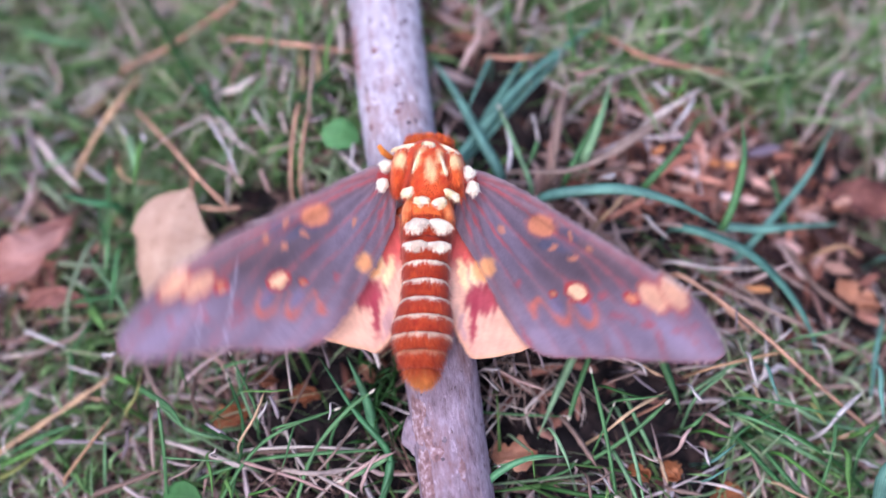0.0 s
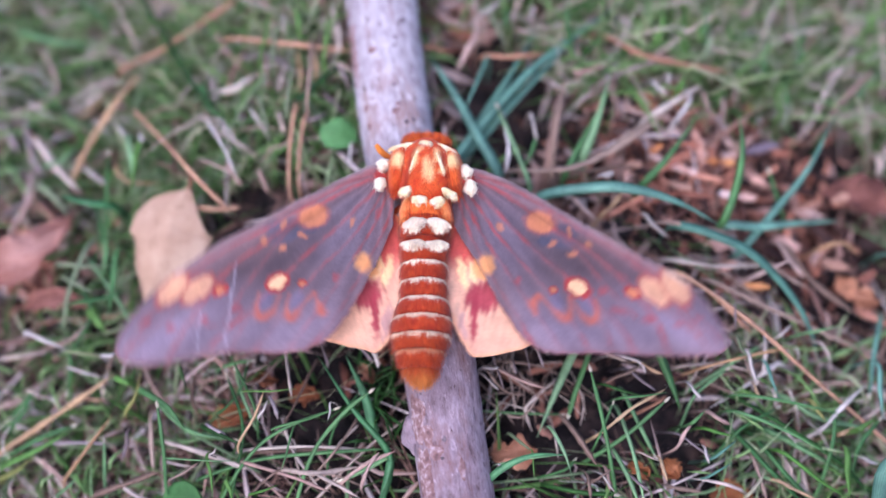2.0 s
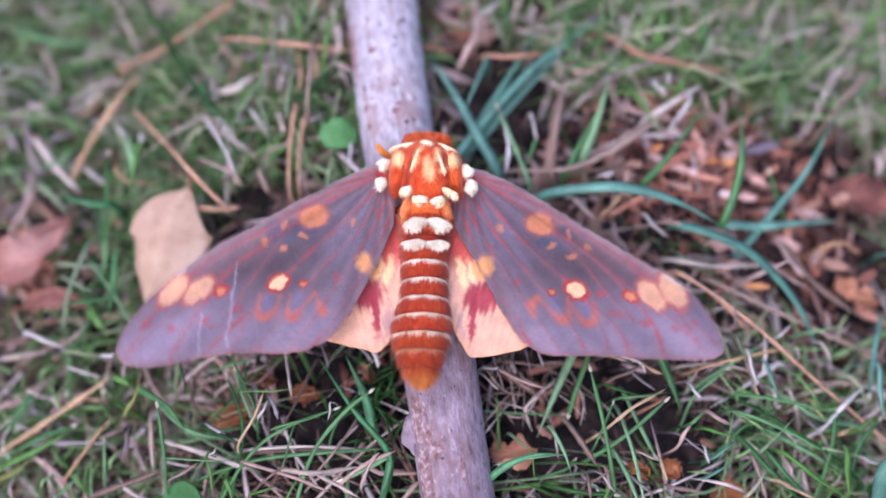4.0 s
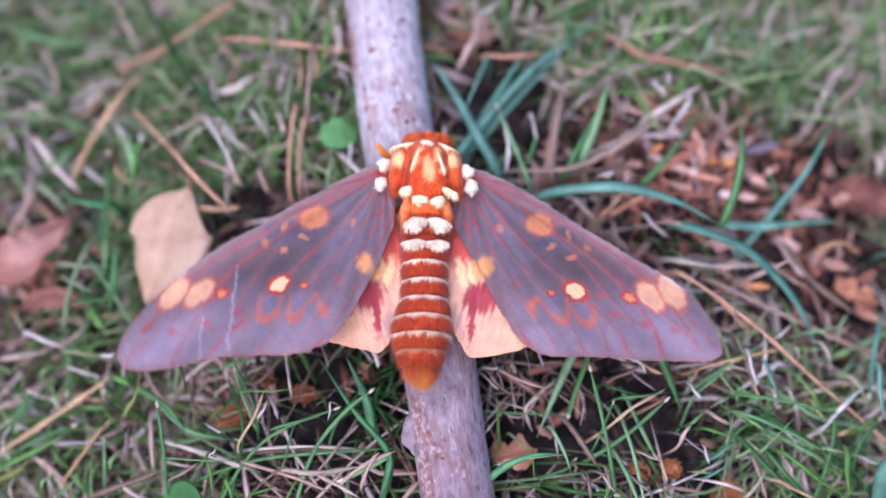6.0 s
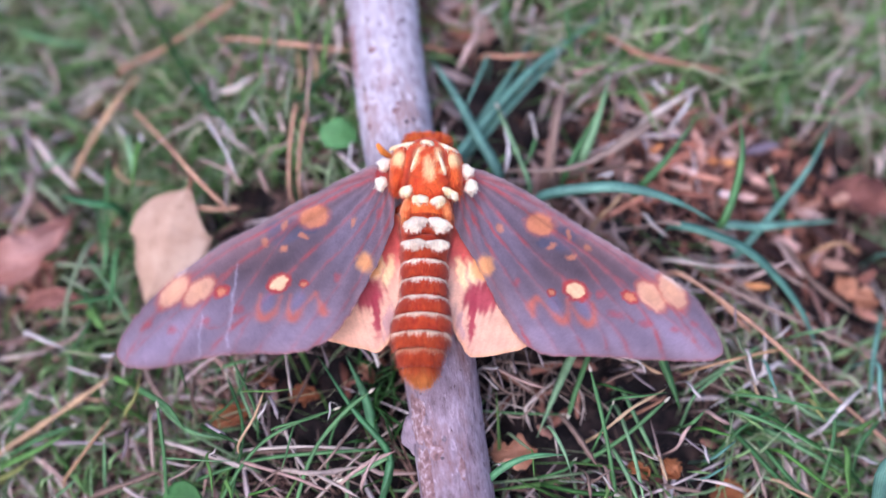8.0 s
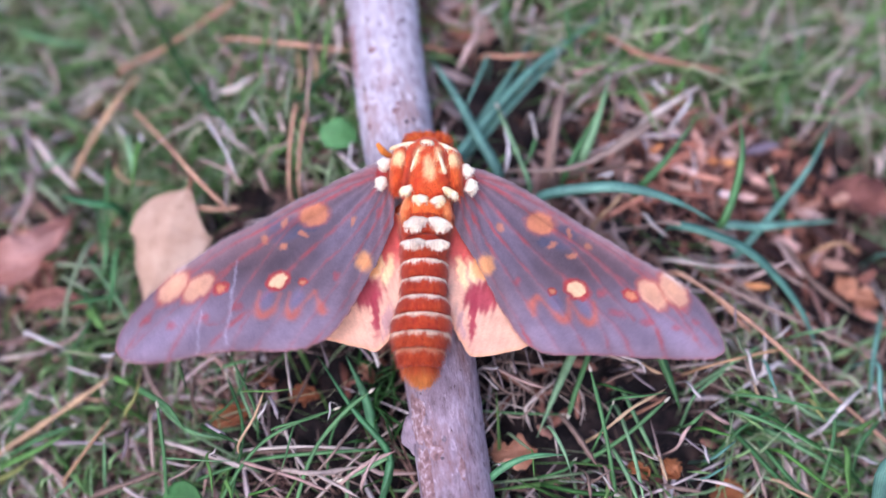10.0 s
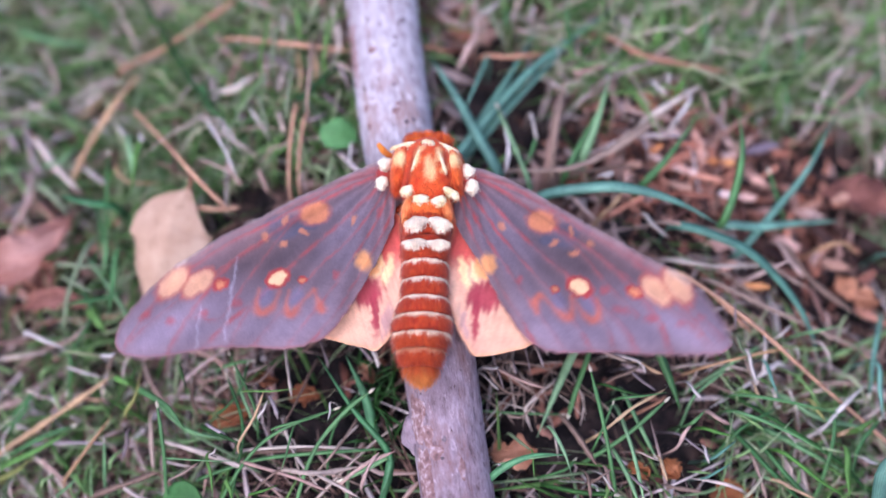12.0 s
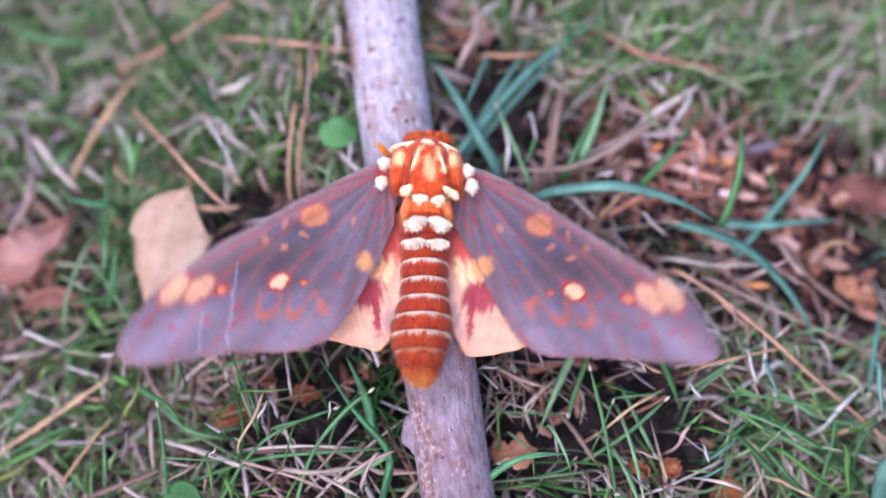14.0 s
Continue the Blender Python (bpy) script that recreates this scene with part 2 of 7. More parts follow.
def closed(points, count):
    """A smooth closed outline, resampled evenly to count points (n x 2)."""
    p = [np.array(q, float) for q in points]
    n, out = len(p), []
    for i in range(n):
        a, b, c, d = p[i - 1], p[i], p[(i + 1) % n], p[(i + 2) % n]
        for k in range(10):
            t = k / 10
            out.append(0.5 * (2 * b + (c - a) * t + (2 * a - 5 * b + 4 * c - d) * t * t + (3 * b - a - 3 * c + d) * t ** 3))
    out.append(out[0])
    out = np.array(out)
    s = np.concatenate(([0], np.cumsum(np.linalg.norm(np.diff(out, axis=0), axis=1))))
    want = np.linspace(0, s[-1], count, endpoint=False)
    return np.stack([np.interp(want, s, out[:, k]) for k in range(2)], axis=1)


def strand(points, width, thick=0.2, fold=0.18, tip=0.75, base=0.7, twist=0.0, rag=0.0):
    """Vertices and faces of a folded blade along points (mm); width in mm. Four corners a section, closed ends."""
    verts, faces, n = [], [], len(points)
    pts = [np.array(p, float) for p in points]
    for i, p in enumerate(pts):
        t = i / (n - 1)
        d = pts[min(i + 1, n - 1)] - pts[max(i - 1, 0)]
        d = d / (np.linalg.norm(d) + 1e-9)
        side = np.cross(d, (0, 0, 1.0))
        side = side / (np.linalg.norm(side) + 1e-6)
        nrm = np.cross(side, d)
        a = twist * (t - 0.5)
        side, nrm = side * math.cos(a) + nrm * math.sin(a), nrm * math.cos(a) - side * math.sin(a)
        w = width / 2 * min(1.0, base + (1 - base) * 4 * t) * (1.0 if t < tip else max(0.06, 1 - ((t - tip) / (1 - tip)) ** 1.6))
        if rag:
            w *= 1 + rag * noise.noise(tuple(p * 0.6))
        for v in (p - side * w + nrm * fold * w, p + nrm * thick / 2, p + side * w + nrm * fold * w, p - nrm * thick / 2):
            verts.append(tuple(v * MM))
        if i:
            o = 4 * (i - 1)
            faces += [(o + k, o + (k + 1) % 4, o + 4 + (k + 1) % 4, o + 4 + k) for k in range(4)]
    faces += [(3, 2, 1, 0), tuple(4 * (n - 1) + k for k in range(4))]
    return verts, faces


def blade(name, points, width, material, label, group, category, slant=0.0, **kw):
    """One blade, stem or needle as a thing of its own, rooted in the soil."""
    points = [np.array(p, float) for p in points]
    a = points[0]
    d = (a - points[1])[:2]
    d = d / (np.linalg.norm(d) + 1e-9) * slant
    way = spline([(a[0] + d[0], a[1] + d[1], soil_z(a[0], a[1]) - 1.5), *points], 5)
    v, f = strand(way, width, **kw)
    across = np.tile(np.array(((1.0,) * 3, (0.0,) * 3, (1.0,) * 3, (0.0,) * 3)), (len(v) // 4, 1))
    ob = part(name, v, f, material, colours=across)
    return tagged(ob, label=label, category=category, group=group)


def stuff(name, pieces, material, label, category):
    verts, faces = [], []
    for v, f in pieces:
        o = len(verts)
        verts += v
        faces += [tuple(i + o for i in q) for q in f]
    return tagged(part(name, verts, faces, material), label=label, category=category, kind="stuff")


# ---- ground ----
TWIG_A, TWIG_B = np.array((-13.17, 59, 12.5)), np.array((2.27, -43.33, 12.5))


def off_twig(x, y):
    d = (TWIG_B - TWIG_A)[:2]
    d = d / np.linalg.norm(d)
    return abs((x - TWIG_A[0]) * d[1] - (y - TWIG_A[1]) * d[0])


def drop(x, y):
    """How far the lawn sinks away on both sides of the rise that carries the stick, in mm."""
    def ease(a, b, v):
        t = min(1.0, max(0.0, (v - a) / (b - a)))
        return t * t * (3 - 2 * t)
    level = 1 - ease(150, 500, math.hypot(x, y))
    return level * (15.0 * ease(27, 82, -x) + 11.0 * ease(36, 86, x) + 4.0 * ease(30, 66, y))


def soil_z(x, y):
    """Height of the soil in mm at a place in mm."""
    z = 2.2 * noise.noise((x * 0.045, y * 0.045, 0.3)) + 1.2 * noise.noise((x * 0.16, y * 0.16, 4.0)) + 0.5 * noise.noise((x * 0.6, y * 0.6, 9.0))
    z -= drop(x, y)
    return z + 6.0 * math.exp(-(off_twig(x, y) / 6.0) ** 2) if abs(x) < 400 and abs(y) < 400 else z


def ground():
    fine = list(np.arange(-160, 160.1, 1.6))
    out = [180, 220, 280, 360, 480, 700, 1100, 2000, 5000, 15000, 50000, 200000]
    axis = [-v for v in reversed(out)] + fine + out
    n = len(axis)
    verts = [(x * MM, y * MM, (soil_z(x, y) if max(abs(x), abs(y)) < 3000 else 0) * MM) for y in axis for x in axis]
    faces = [(j * n + i, j * n + i + 1, (j + 1) * n + i + 1, (j + 1) * n + i) for j in range(n - 1) for i in range(n - 1)]
    return tagged(part("ground", verts, faces, MAT_SOIL), label="dark crumbly soil under the thin lawn", category="ground", kind="structure")


ground()


# ---- the twig ----
class Stick:
    """A weathered stick with a slight bend; its surface in mm by the way along it and the angle round it."""
    d = TWIG_B - TWIG_A
    a, b = TWIG_A - d * 0.55, TWIG_B + d * 0.5
    length = float(np.linalg.norm(b - a))
    d = (b - a) / length
    side = np.cross(d, (0, 0, 1.0))
    side = side / np.linalg.norm(side)
    up = np.cross(side, d)


def stick_skin(s, w, proud=0.0):
    r = 8.45 - 2.7 * s / Stick.length
    p = Stick.a + Stick.d * s + Stick.side * float(np.interp(s, (30, 57, 71, 84, 95, 110, 125, 137, 150, 165), (-0.3, 0.13, 0.52, 0.95, 0.9, 0.3, -0.4, -0.6, -0.33, -0.32))) + Stick.up * 0.3 * math.sin(s * 0.03)
    q = Stick.side * math.cos(w) + Stick.up * math.sin(w)
    rr = r + 0.28 * noise.noise(tuple(p * 0.07 + q * 1.1)) + 0.16 * noise.noise((math.cos(w) * 2, math.sin(w) * 2, s * 0.05)) + 0.10 * noise.noise((math.cos(w) * 5, math.sin(w) * 5, s * 0.12))
    return p + q * (rr + proud)


def twig():
    rings, around = 190, 56
    m = Matrix(((*Stick.side, 0), (*Stick.d, 0), (*Stick.up, 0), (0, 0, 0, 1))).transposed()
    m.translation = Vector(tuple(TWIG_A * MM))
    inv = m.inverted()
    own = lambda p: tuple(inv @ Vector(tuple(p * MM)))
    verts, faces = [], []
    for i in range(rings + 1):
        verts += [own(stick_skin(Stick.length * i / rings, 2 * math.pi * k / around)) for k in range(around)]
        if i:
            o, e = (i - 1) * around, i * around
            faces += [(o + k, o + (k + 1) % around, e + (k + 1) % around, e + k) for k in range(around)]
    faces += [tuple(reversed(range(around))), tuple(rings * around + k for k in range(around))]
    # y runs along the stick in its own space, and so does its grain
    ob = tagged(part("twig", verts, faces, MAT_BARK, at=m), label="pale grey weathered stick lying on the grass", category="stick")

    def place(p):
        v = np.array(p) - Stick.a
        return float(v @ Stick.d), math.atan2(float(v @ Stick.up), float(v @ Stick.side))

    def plate(name, p, long, wide, material, label, seed, height=0.16, dome=0.0):
        """A ragged scab that lies on the skin, thickest in its middle."""
        s0, w0 = place(p)
        n, rings_ = 26, 6
        v, f = [own(stick_skin(s0, w0, height + dome))], []
        for j in range(1, rings_ + 1):
            t = j / rings_
            for k in range(n):
                g = 2 * math.pi * k / n
                rag = 1 + 0.45 * noise.noise((math.cos(g) * 1.7, math.sin(g) * 1.7, seed)) + 0.2 * noise.noise((math.cos(g) * 6, math.sin(g) * 6, seed))
                h = height * (1 - t ** 6) + dome * (1 - t * t) * (1 + 0.8 * noise.noise((math.cos(g) * 2 * t, math.sin(g) * 2 * t, seed + 5))) - (0.15 if j == rings_ else 0)
                v.append(own(stick_skin(s0 + long * rag * t * math.sin(g), w0 + wide * rag * t * math.cos(g) / 6.8, h)))
        f = [(0, 1 + k, 1 + (k + 1) % n) for k in range(n)]
        for j in range(rings_ - 1):
            o, e = 1 + j * n, 1 + (j + 1) * n
            f += [(o + k, e + k, e + (k + 1) % n, o + (k + 1) % n) for k in range(n)]
        return part(name, v, f, material, ob, label)

    plate("knot", (-6.57, -32.55, 12.5), 3.4, 3.0, MAT_BARK, "lumpy healed knot", 2.0, 0.3, 1.5)
    for k, (p, lo, wi) in enumerate((((-4.56, -30.4, 16), 4.6, 2.4), ((-2.62, -39.91, 16), 5.5, 2.6), ((-17.55, 44.8, 15), 7.0, 1.7), ((2.95, -38.62, 19), 1.8, 0.8), ((-7.97, 29.55, 19), 1.0, 0.5))):
        plate("bark_patch", p, lo, wi, MAT_SCAB, "brown scrap of old bark", 10.0 + 3 * k, 0.07)
    for k, (p, lo, wi) in enumerate((((-20.23, 53.55, 15), 1.8, 0.8), ((-18.05, 48.74, 16), 1.6, 0.9), ((-16.93, 39.94, 16), 3.2, 0.9), ((-16.93, 36.55, 16), 1.4, 0.5), ((-14.84, 30.09, 18), 1.0, 0.6), ((-13.72, 26.13, 18), 1.3, 0.6), ((-13.52, 42.26, 19), 1.0, 0.9), ((-3.11, -33.16, 18), 2.2, 1.6), ((-4.15, -28.66, 17), 2.4, 1.3), ((-1.73, -35.85, 19), 1.6, 1.6), ((-8.39, 28.31, 19), 0.9, 0.8))):
        plate("bark_patch", p, lo, wi, MAT_SCAB, "brown scrap of old bark", 31.0 + 2 * k, 0.06)
    for k, (p, lo, wi) in enumerate((((-8.97, 44.75, 20), 0.75, 0.4), ((-8.78, 34.22, 20), 0.5, 0.4), ((-7.49, 29.99, 20), 0.8, 0.3), ((-6.01, 26.19, 20), 0.5, 0.6), ((-4.74, 26.96, 19), 0.6, 0.5), ((-7.1, 49.51, 20), 0.6, 0.6), ((-0.1, -33.8, 19), 0.6, 0.5), ((-0.48, -36.96, 19), 0.4, 0.4))):
        plate("bark_pit", p, lo, wi, MAT_PIT, "dark pit in the bark", 61.0 + 2 * k, 0.03)
    return ob


twig()

# ---- the moth ----
ORIGIN = np.array((-3.33, 0.43, 19))
moth = new("moth")
moth.location = Vector(tuple(ORIGIN * MM))
tagged(moth, label="large orange and grey moth shivering its spread wings on a stick", category="moth")


def smooth01(a, b, x):
    t = np.clip((x - a) / (b - a), 0, 1)
    return t * t * (3 - 2 * t)


def seg_dist(P, a, b):
    a, b = np.array(a, float), np.array(b, float)
    d = b - a
    t = np.clip(((P - a) @ d) / (d @ d + 1e-9), 0, 1)
    return np.linalg.norm(P - a - t[:, None] * d, axis=1)


def line_dist(P, pts):
    d = np.full(len(P), 1e9)
    for a, b in zip(pts[:-1], pts[1:]):
        d = np.minimum(d, seg_dist(P, a, b))
    return d


def oval(P, cx, cy, rx, ry, turn=0.0):
    c, s = math.cos(radians(turn)), math.sin(radians(turn))
    x, y = P[:, 0] - cx, P[:, 1] - cy
    return np.hypot((x * c + y * s) / rx, (-x * s + y * c) / ry)


def lay(C, colour, m):
    return C * (1 - m[:, None]) + np.array(colour)[None, :] * m[:, None]


def wing_mesh(outline, centre, count, rings):
    """Rings of points from a centre out to the outline."""
    edge = closed(outline, count)
    edge = edge + jitter(edge, 0.9, 0.22) + jitter(edge, 3.0, 0.12)
    P = [np.array([centre], float)]
    for r in range(1, rings + 1):
        t = (r / rings) ** 0.85
        P.append(np.array(centre) + (edge - np.array(centre)) * t)
    faces = [(0, 1 + k, 1 + (k + 1) % count) for k in range(count)]
    for r in range(rings - 1):
        o, e = 1 + r * count, 1 + (r + 1) * count
        faces += [(o + k, e + k, e + (k + 1) % count, o + (k + 1) % count) for k in range(count)]
    return np.concatenate(P), faces, edge


def jitter(P, scale, amp):
    return np.array([tuple(noise.noise_vector((x * scale, y * scale, 2.0)))[:2] for x, y in P]) * amp


GREY, DARK, LAV, MAUVE = lin(110, 90, 95), lin(72, 59, 67), lin(143, 128, 147), lin(136, 106, 110)
RED, RUST, PEACH, CREAM, ORANGE = lin(176, 60, 62), lin(192, 92, 72), lin(222, 168, 134), lin(234, 190, 144), lin(204, 128, 90)


def forewing(side, hinge, outline, centre, spots, rings_, bits, smudges, dark, zig, veins, scars, pale):
    P, faces, edge = wing_mesh(outline, centre, 340, 100)
    Q = P + jitter(P, 0.9, 0.35) + jitter(P, 2.2, 0.22) + jitter(P, 6.0, 0.10)
    n = len(P)
    rim = np.full(n, 1e9)
    for i in range(0, len(edge)):
        rim = np.minimum(rim, np.hypot(*(P - edge[i]).T))
    fan = np.hypot(P[:, 0], P[:, 1])
    C = np.tile(np.array(GREY), (n, 1))
    # the grey cell darkens in the middle, the outer field pales to lavender
    low = -P[:, 1]
    C = lay(C, DARK, 0.85 * np.exp(-(oval(P, side * -22.0, -17.0, 26, 6.8, side * 14)) ** 2))
    C = lay(C, MAUVE, 0.5 * np.exp(-(oval(P, side * -20.0, -9.0, 16, 3.0, side * 30)) ** 2))
    C = lay(C, LAV, smooth01(18.0, 31.0, low + 0.06 * np.abs(P[:, 0])) * 0.8)
    C = lay(C, lin(124, 116, 136), 0.55 * np.exp(-(oval(P, side * -5.0, -12.0, 8, 12, 0)) ** 2))
    C = lay(C, LAV, 0.12 * smooth01(26, 40, fan) * smooth01(5, 14, low))
    cost = line_dist(P, veins[0])
    C = lay(C, MAUVE, 0.6 * np.exp(-(cost / 2.6) ** 2))
    C = lay(C, MAUVE, 0.4 * np.exp(-(rim / 1.6) ** 2))
    for v in dark:
        C = lay(C, lin(78, 78, 98), 0.85 * (1 - smooth01(0.7, 1.25, oval(Q, *v))))
    relief = np.zeros(n)
    soft_p, zig_p = P + jitter(P, 0.8, 0.25), P + jitter(P, 1.2, 0.15)
    for i, v in enumerate(veins):
        d = line_dist(soft_p, spline(v, 4))
        ends = (0.3 if i < 3 else 0.08) + 0.55 * np.abs(np.array([noise.noise((x * 0.25, y * 0.25, 5.0 + i)) for x, y in P])) * 2
        ends = ends + 0.3 * np.exp(-(fan / 15) ** 2)
        C = lay(C, RED, np.clip(ends, 0, 0.85) * np.exp(-(d / (0.36 if i < 4 else 0.24)) ** 2))
        C = lay(C, MAUVE, 0.2 * np.exp(-(d / 1.1) ** 2))
        relief += 0.10 * np.exp(-(d / 0.35) ** 2)
    C = lay(C, lin(150, 132, 134), 0.85 * np.exp(-(rim / 1.0) ** 2) * (1 - smooth01(1.5, 4.5, cost)))
    for z in zig:
        d = line_dist(zig_p, spline(z, 6))
        low_end = z[len(z) // 2][1]
        C = lay(C, lin(200, 104, 80), (0.4 + 0.45 * np.exp(-((P[:, 1] - low_end) / 1.8) ** 2)) * np.exp(-(d / (0.42 + 0.4 * np.exp(-((P[:, 1] - low_end) / 1.5) ** 2))) ** 2))
    for z in zig:
        if len(z) > 4:
            cx, cy = np.mean(np.array(z), axis=0)
            C = lay(C, lin(112, 108, 136), 0.6 * (1 - smooth01(0.4, 1.3, oval(zig_p, cx, cy + 0.7, 1.3, 2.0, side * -20))))
    for v in smudges:
        C = lay(C, RED, 0.5 * (1 - smooth01(0.3, 1.35, oval(Q, *v))))
    for v in bits:
        C = lay(C, ORANGE if v[2] < 1.4 else lin(234, 164, 104), (0.7 if v[2] < 1.4 else 0.95) * (1 - smooth01(0.5, 1.25, oval(Q, *v))))
    for v in spots:
        o = oval(Q, *v)
        big = v[2] * v[3] < 5.6
        C = lay(C, RUST, (0.35 if big else 0.6) * (1 - smooth01(1.0, 1.4, o)))
        C = lay(C, ORANGE if big else PEACH, 1 - smooth01(0.8, 1.12, o))
        C = lay(C, lin(214, 138, 92) if big else lin(232, 174, 130), 0.4 * (1 - smooth01(0.0, 0.8, o)))
    for k, v in enumerate(rings_):
        o = oval(Q, *v)
        C = lay(C, lin(168, 52, 48), 0.9 * (1 - smooth01(1.2, 1.7, o)))
        C = lay(C, CREAM if k == 0 else ORANGE, 1 - smooth01(0.7 if k else 0.85, 1.1, o))
    for v in pale:
        C = lay(C, lin(232, 208, 194), 0.6 * (1 - smooth01(0.3, 1.2, oval(Q, *v))))
    for v in scars:
        C = lay(C, lin(204, 198, 216), 0.3 * np.exp(-(line_dist(Q, v) / 0.22) ** 2))
    C = lay(C, lin(166, 92, 84), 0.55 * np.exp(-(rim / 0.3) ** 2) * smooth01(20, 26, low))
    # scales: fine light and dark flecks; the pleats' shading is painted in too
    fleck = np.array([noise.noise((x * 6, y * 6, 1.0)) for x, y in P])
    pleat = np.array([noise.noise((math.atan2(y, x * side) * 9, math.hypot(x, y) * 0.045, 4.0)) for x, y in P])
    C = np.clip(0.84 * C * (1 + 0.16 * fleck + 0.32 * pleat)[:, None], 0, 1)
    # gentle camber, pleats between the veins
    ripple = np.array([noise.noise((x * 0.12, y * 0.12, 7.0 + side)) for x, y in P])
    z = -0.05 * np.abs(P[:, 0]) + 0.5 * ripple * smooth01(3, 20, fan) + relief + 0.3 * pleat * smooth01(3, 12, fan) - 0.7 * np.exp(-(rim / 2.0) ** 2) * smooth01(6, 14, fan)
    verts = [(x * MM, y * MM, zz * MM) for (x, y), zz in zip(P, z)]
    ob = part("forewing", verts, faces, MAT_WING, moth, "lavender-grey forewing with orange spots and red veins", C)
    so = ob.modifiers.new("thickness", "SOLIDIFY")
    so.thickness, so.offset = 0.00018, -1.0
    return ob


def hindwing(side, outline, centre, cream, crimson, base_line, lilac, yellow):
    P, faces, edge = wing_mesh(outline, centre, 220, 56)
    Q = P + jitter(P, 1.0, 0.5) + jitter(P, 4.0, 0.2)
    streak = np.array([noise.noise((x * 1.5 + 0.4 * y * side, y * 0.2, 3.0)) for x, y in P])
    C = np.tile(np.array(lin(216, 166, 140)), (len(P), 1))
    # coral towards the root, cream bars, a crimson band, lilac by the fold
    d = line_dist(Q, base_line)
    C = lay(C, lin(208, 86, 80), 0.95 * (1 - smooth01(2.2, 6.4, d + streak)))
    for v in cream[2:]:
        C = lay(C, lin(224, 176, 146), 0.9 * (1 - smooth01(0.45, 1.2, oval(Q, *v) + 0.35 * streak)))
    # a furry peach margin by the body, and a crimson patch that runs out into a wedge
    inner = line_dist(Q, [p for p in outline if p[1] < -13 and p[0] * side > -0.5])
    C = lay(C, lin(236, 190, 162), 0.9 * (1 - smooth01(1.1, 3.2, inner + 0.8 * streak)) * smooth01(14, 19, -P[:, 1]) * (1 - smooth01(25, 30, -P[:, 1])))
    for v in cream[:2]:
        C = lay(C, lin(250, 212, 160), 1 - smooth01(0.6, 1.25, oval(Q, *v) + 0.3 * streak))
    for v in crimson:
        C = lay(C, lin(164, 58, 72), 0.95 * (1 - smooth01(0.6, 1.2, oval(Q, *v) + 0.32 * streak)))
    C = lay(C, lin(150, 122, 136), 0.55 * (1 - smooth01(0.5, 1.3, oval(Q, *lilac) + 0.5 * streak)))
    for v in yellow:
        C = lay(C, lin(236, 172, 112), 0.9 * (1 - smooth01(0.8, 1.15, oval(Q, *v))))
    rim = np.full(len(P), 1e9)
    for e in edge:
        rim = np.minimum(rim, np.hypot(*(P - e).T))
    C = lay(C, lin(238, 170, 120), 0.5 * np.exp(-(rim / 0.5) ** 2))
    C = np.clip(C * (1 + 0.18 * streak)[:, None], 0, 1)
    z = -1.9 - 0.05 * np.abs(P[:, 0]) + 0.10 * streak
    ob = part("hindwing", [(x * MM, y * MM, q * MM) for (x, y), q in zip(P, z)], faces, MAT_WING, moth, "cream and crimson hindwing half hidden under the forewing", C)
    so = ob.modifiers.new("thickness", "SOLIDIFY")
    so.thickness, so.offset = 0.00018, -1.0
    return ob


HINGE_L, HINGE_R = (-7.19, 12.86, 5.5), (7.66, 12.3, 5.5)
OUT_L = ((-1.5, 1.95), (-6.44, 0.03), (-12.56, -2.41), (-18.62, -5.39), (-24.58, -8.78), (-29.52, -11.39), (-34.36, -14.52), (-38.17, -17.2), (-41.38, -20.29), (-44.03, -23.55), (-46.32, -26.87), (-47.16, -29.57), (-46.26, -31.75), (-44.13, -32.85), (-40.33, -33.18), (-36.42, -32.83), (-32.05, -32.18), (-26.68, -31.74), (-21.78, -31.79), (-17.85, -32.12), (-14.93, -32.05), (-12.26, -31.1), (-9.97, -30.14), (-6.81, -26.42), (-3.94, -21.52), (-1.59, -17.34), (0.0, -13.5), (1.4, -9.8), (1.9, -5), (1.3, -1.12))
OUT_R = ((0.95, 1.37), (5.58, 0.01), (10.7, -2.11), (15.75, -5.22), (20.74, -8.29), (25.69, -11.22), (30.6, -14.02), (35.48, -16.69), (39.31, -19.14), (42.08, -21.79), (44.3, -25.43), (45.61, -28.83), (45.47, -30.81), (43.85, -32.01), (39.94, -32.43), (34.04, -32.39), (28.17, -32.25), (22.31, -32.2), (17.43, -32.44), (15.01, -32.37), (12.14, -31.52), (9.59, -29.59), (6.98, -25.77), (4.34, -20.86), (2.03, -16.57), (-0.32, -12.83), (-2.11, -9.33), (-2.49, -4.44), (-1.45, -1.13))
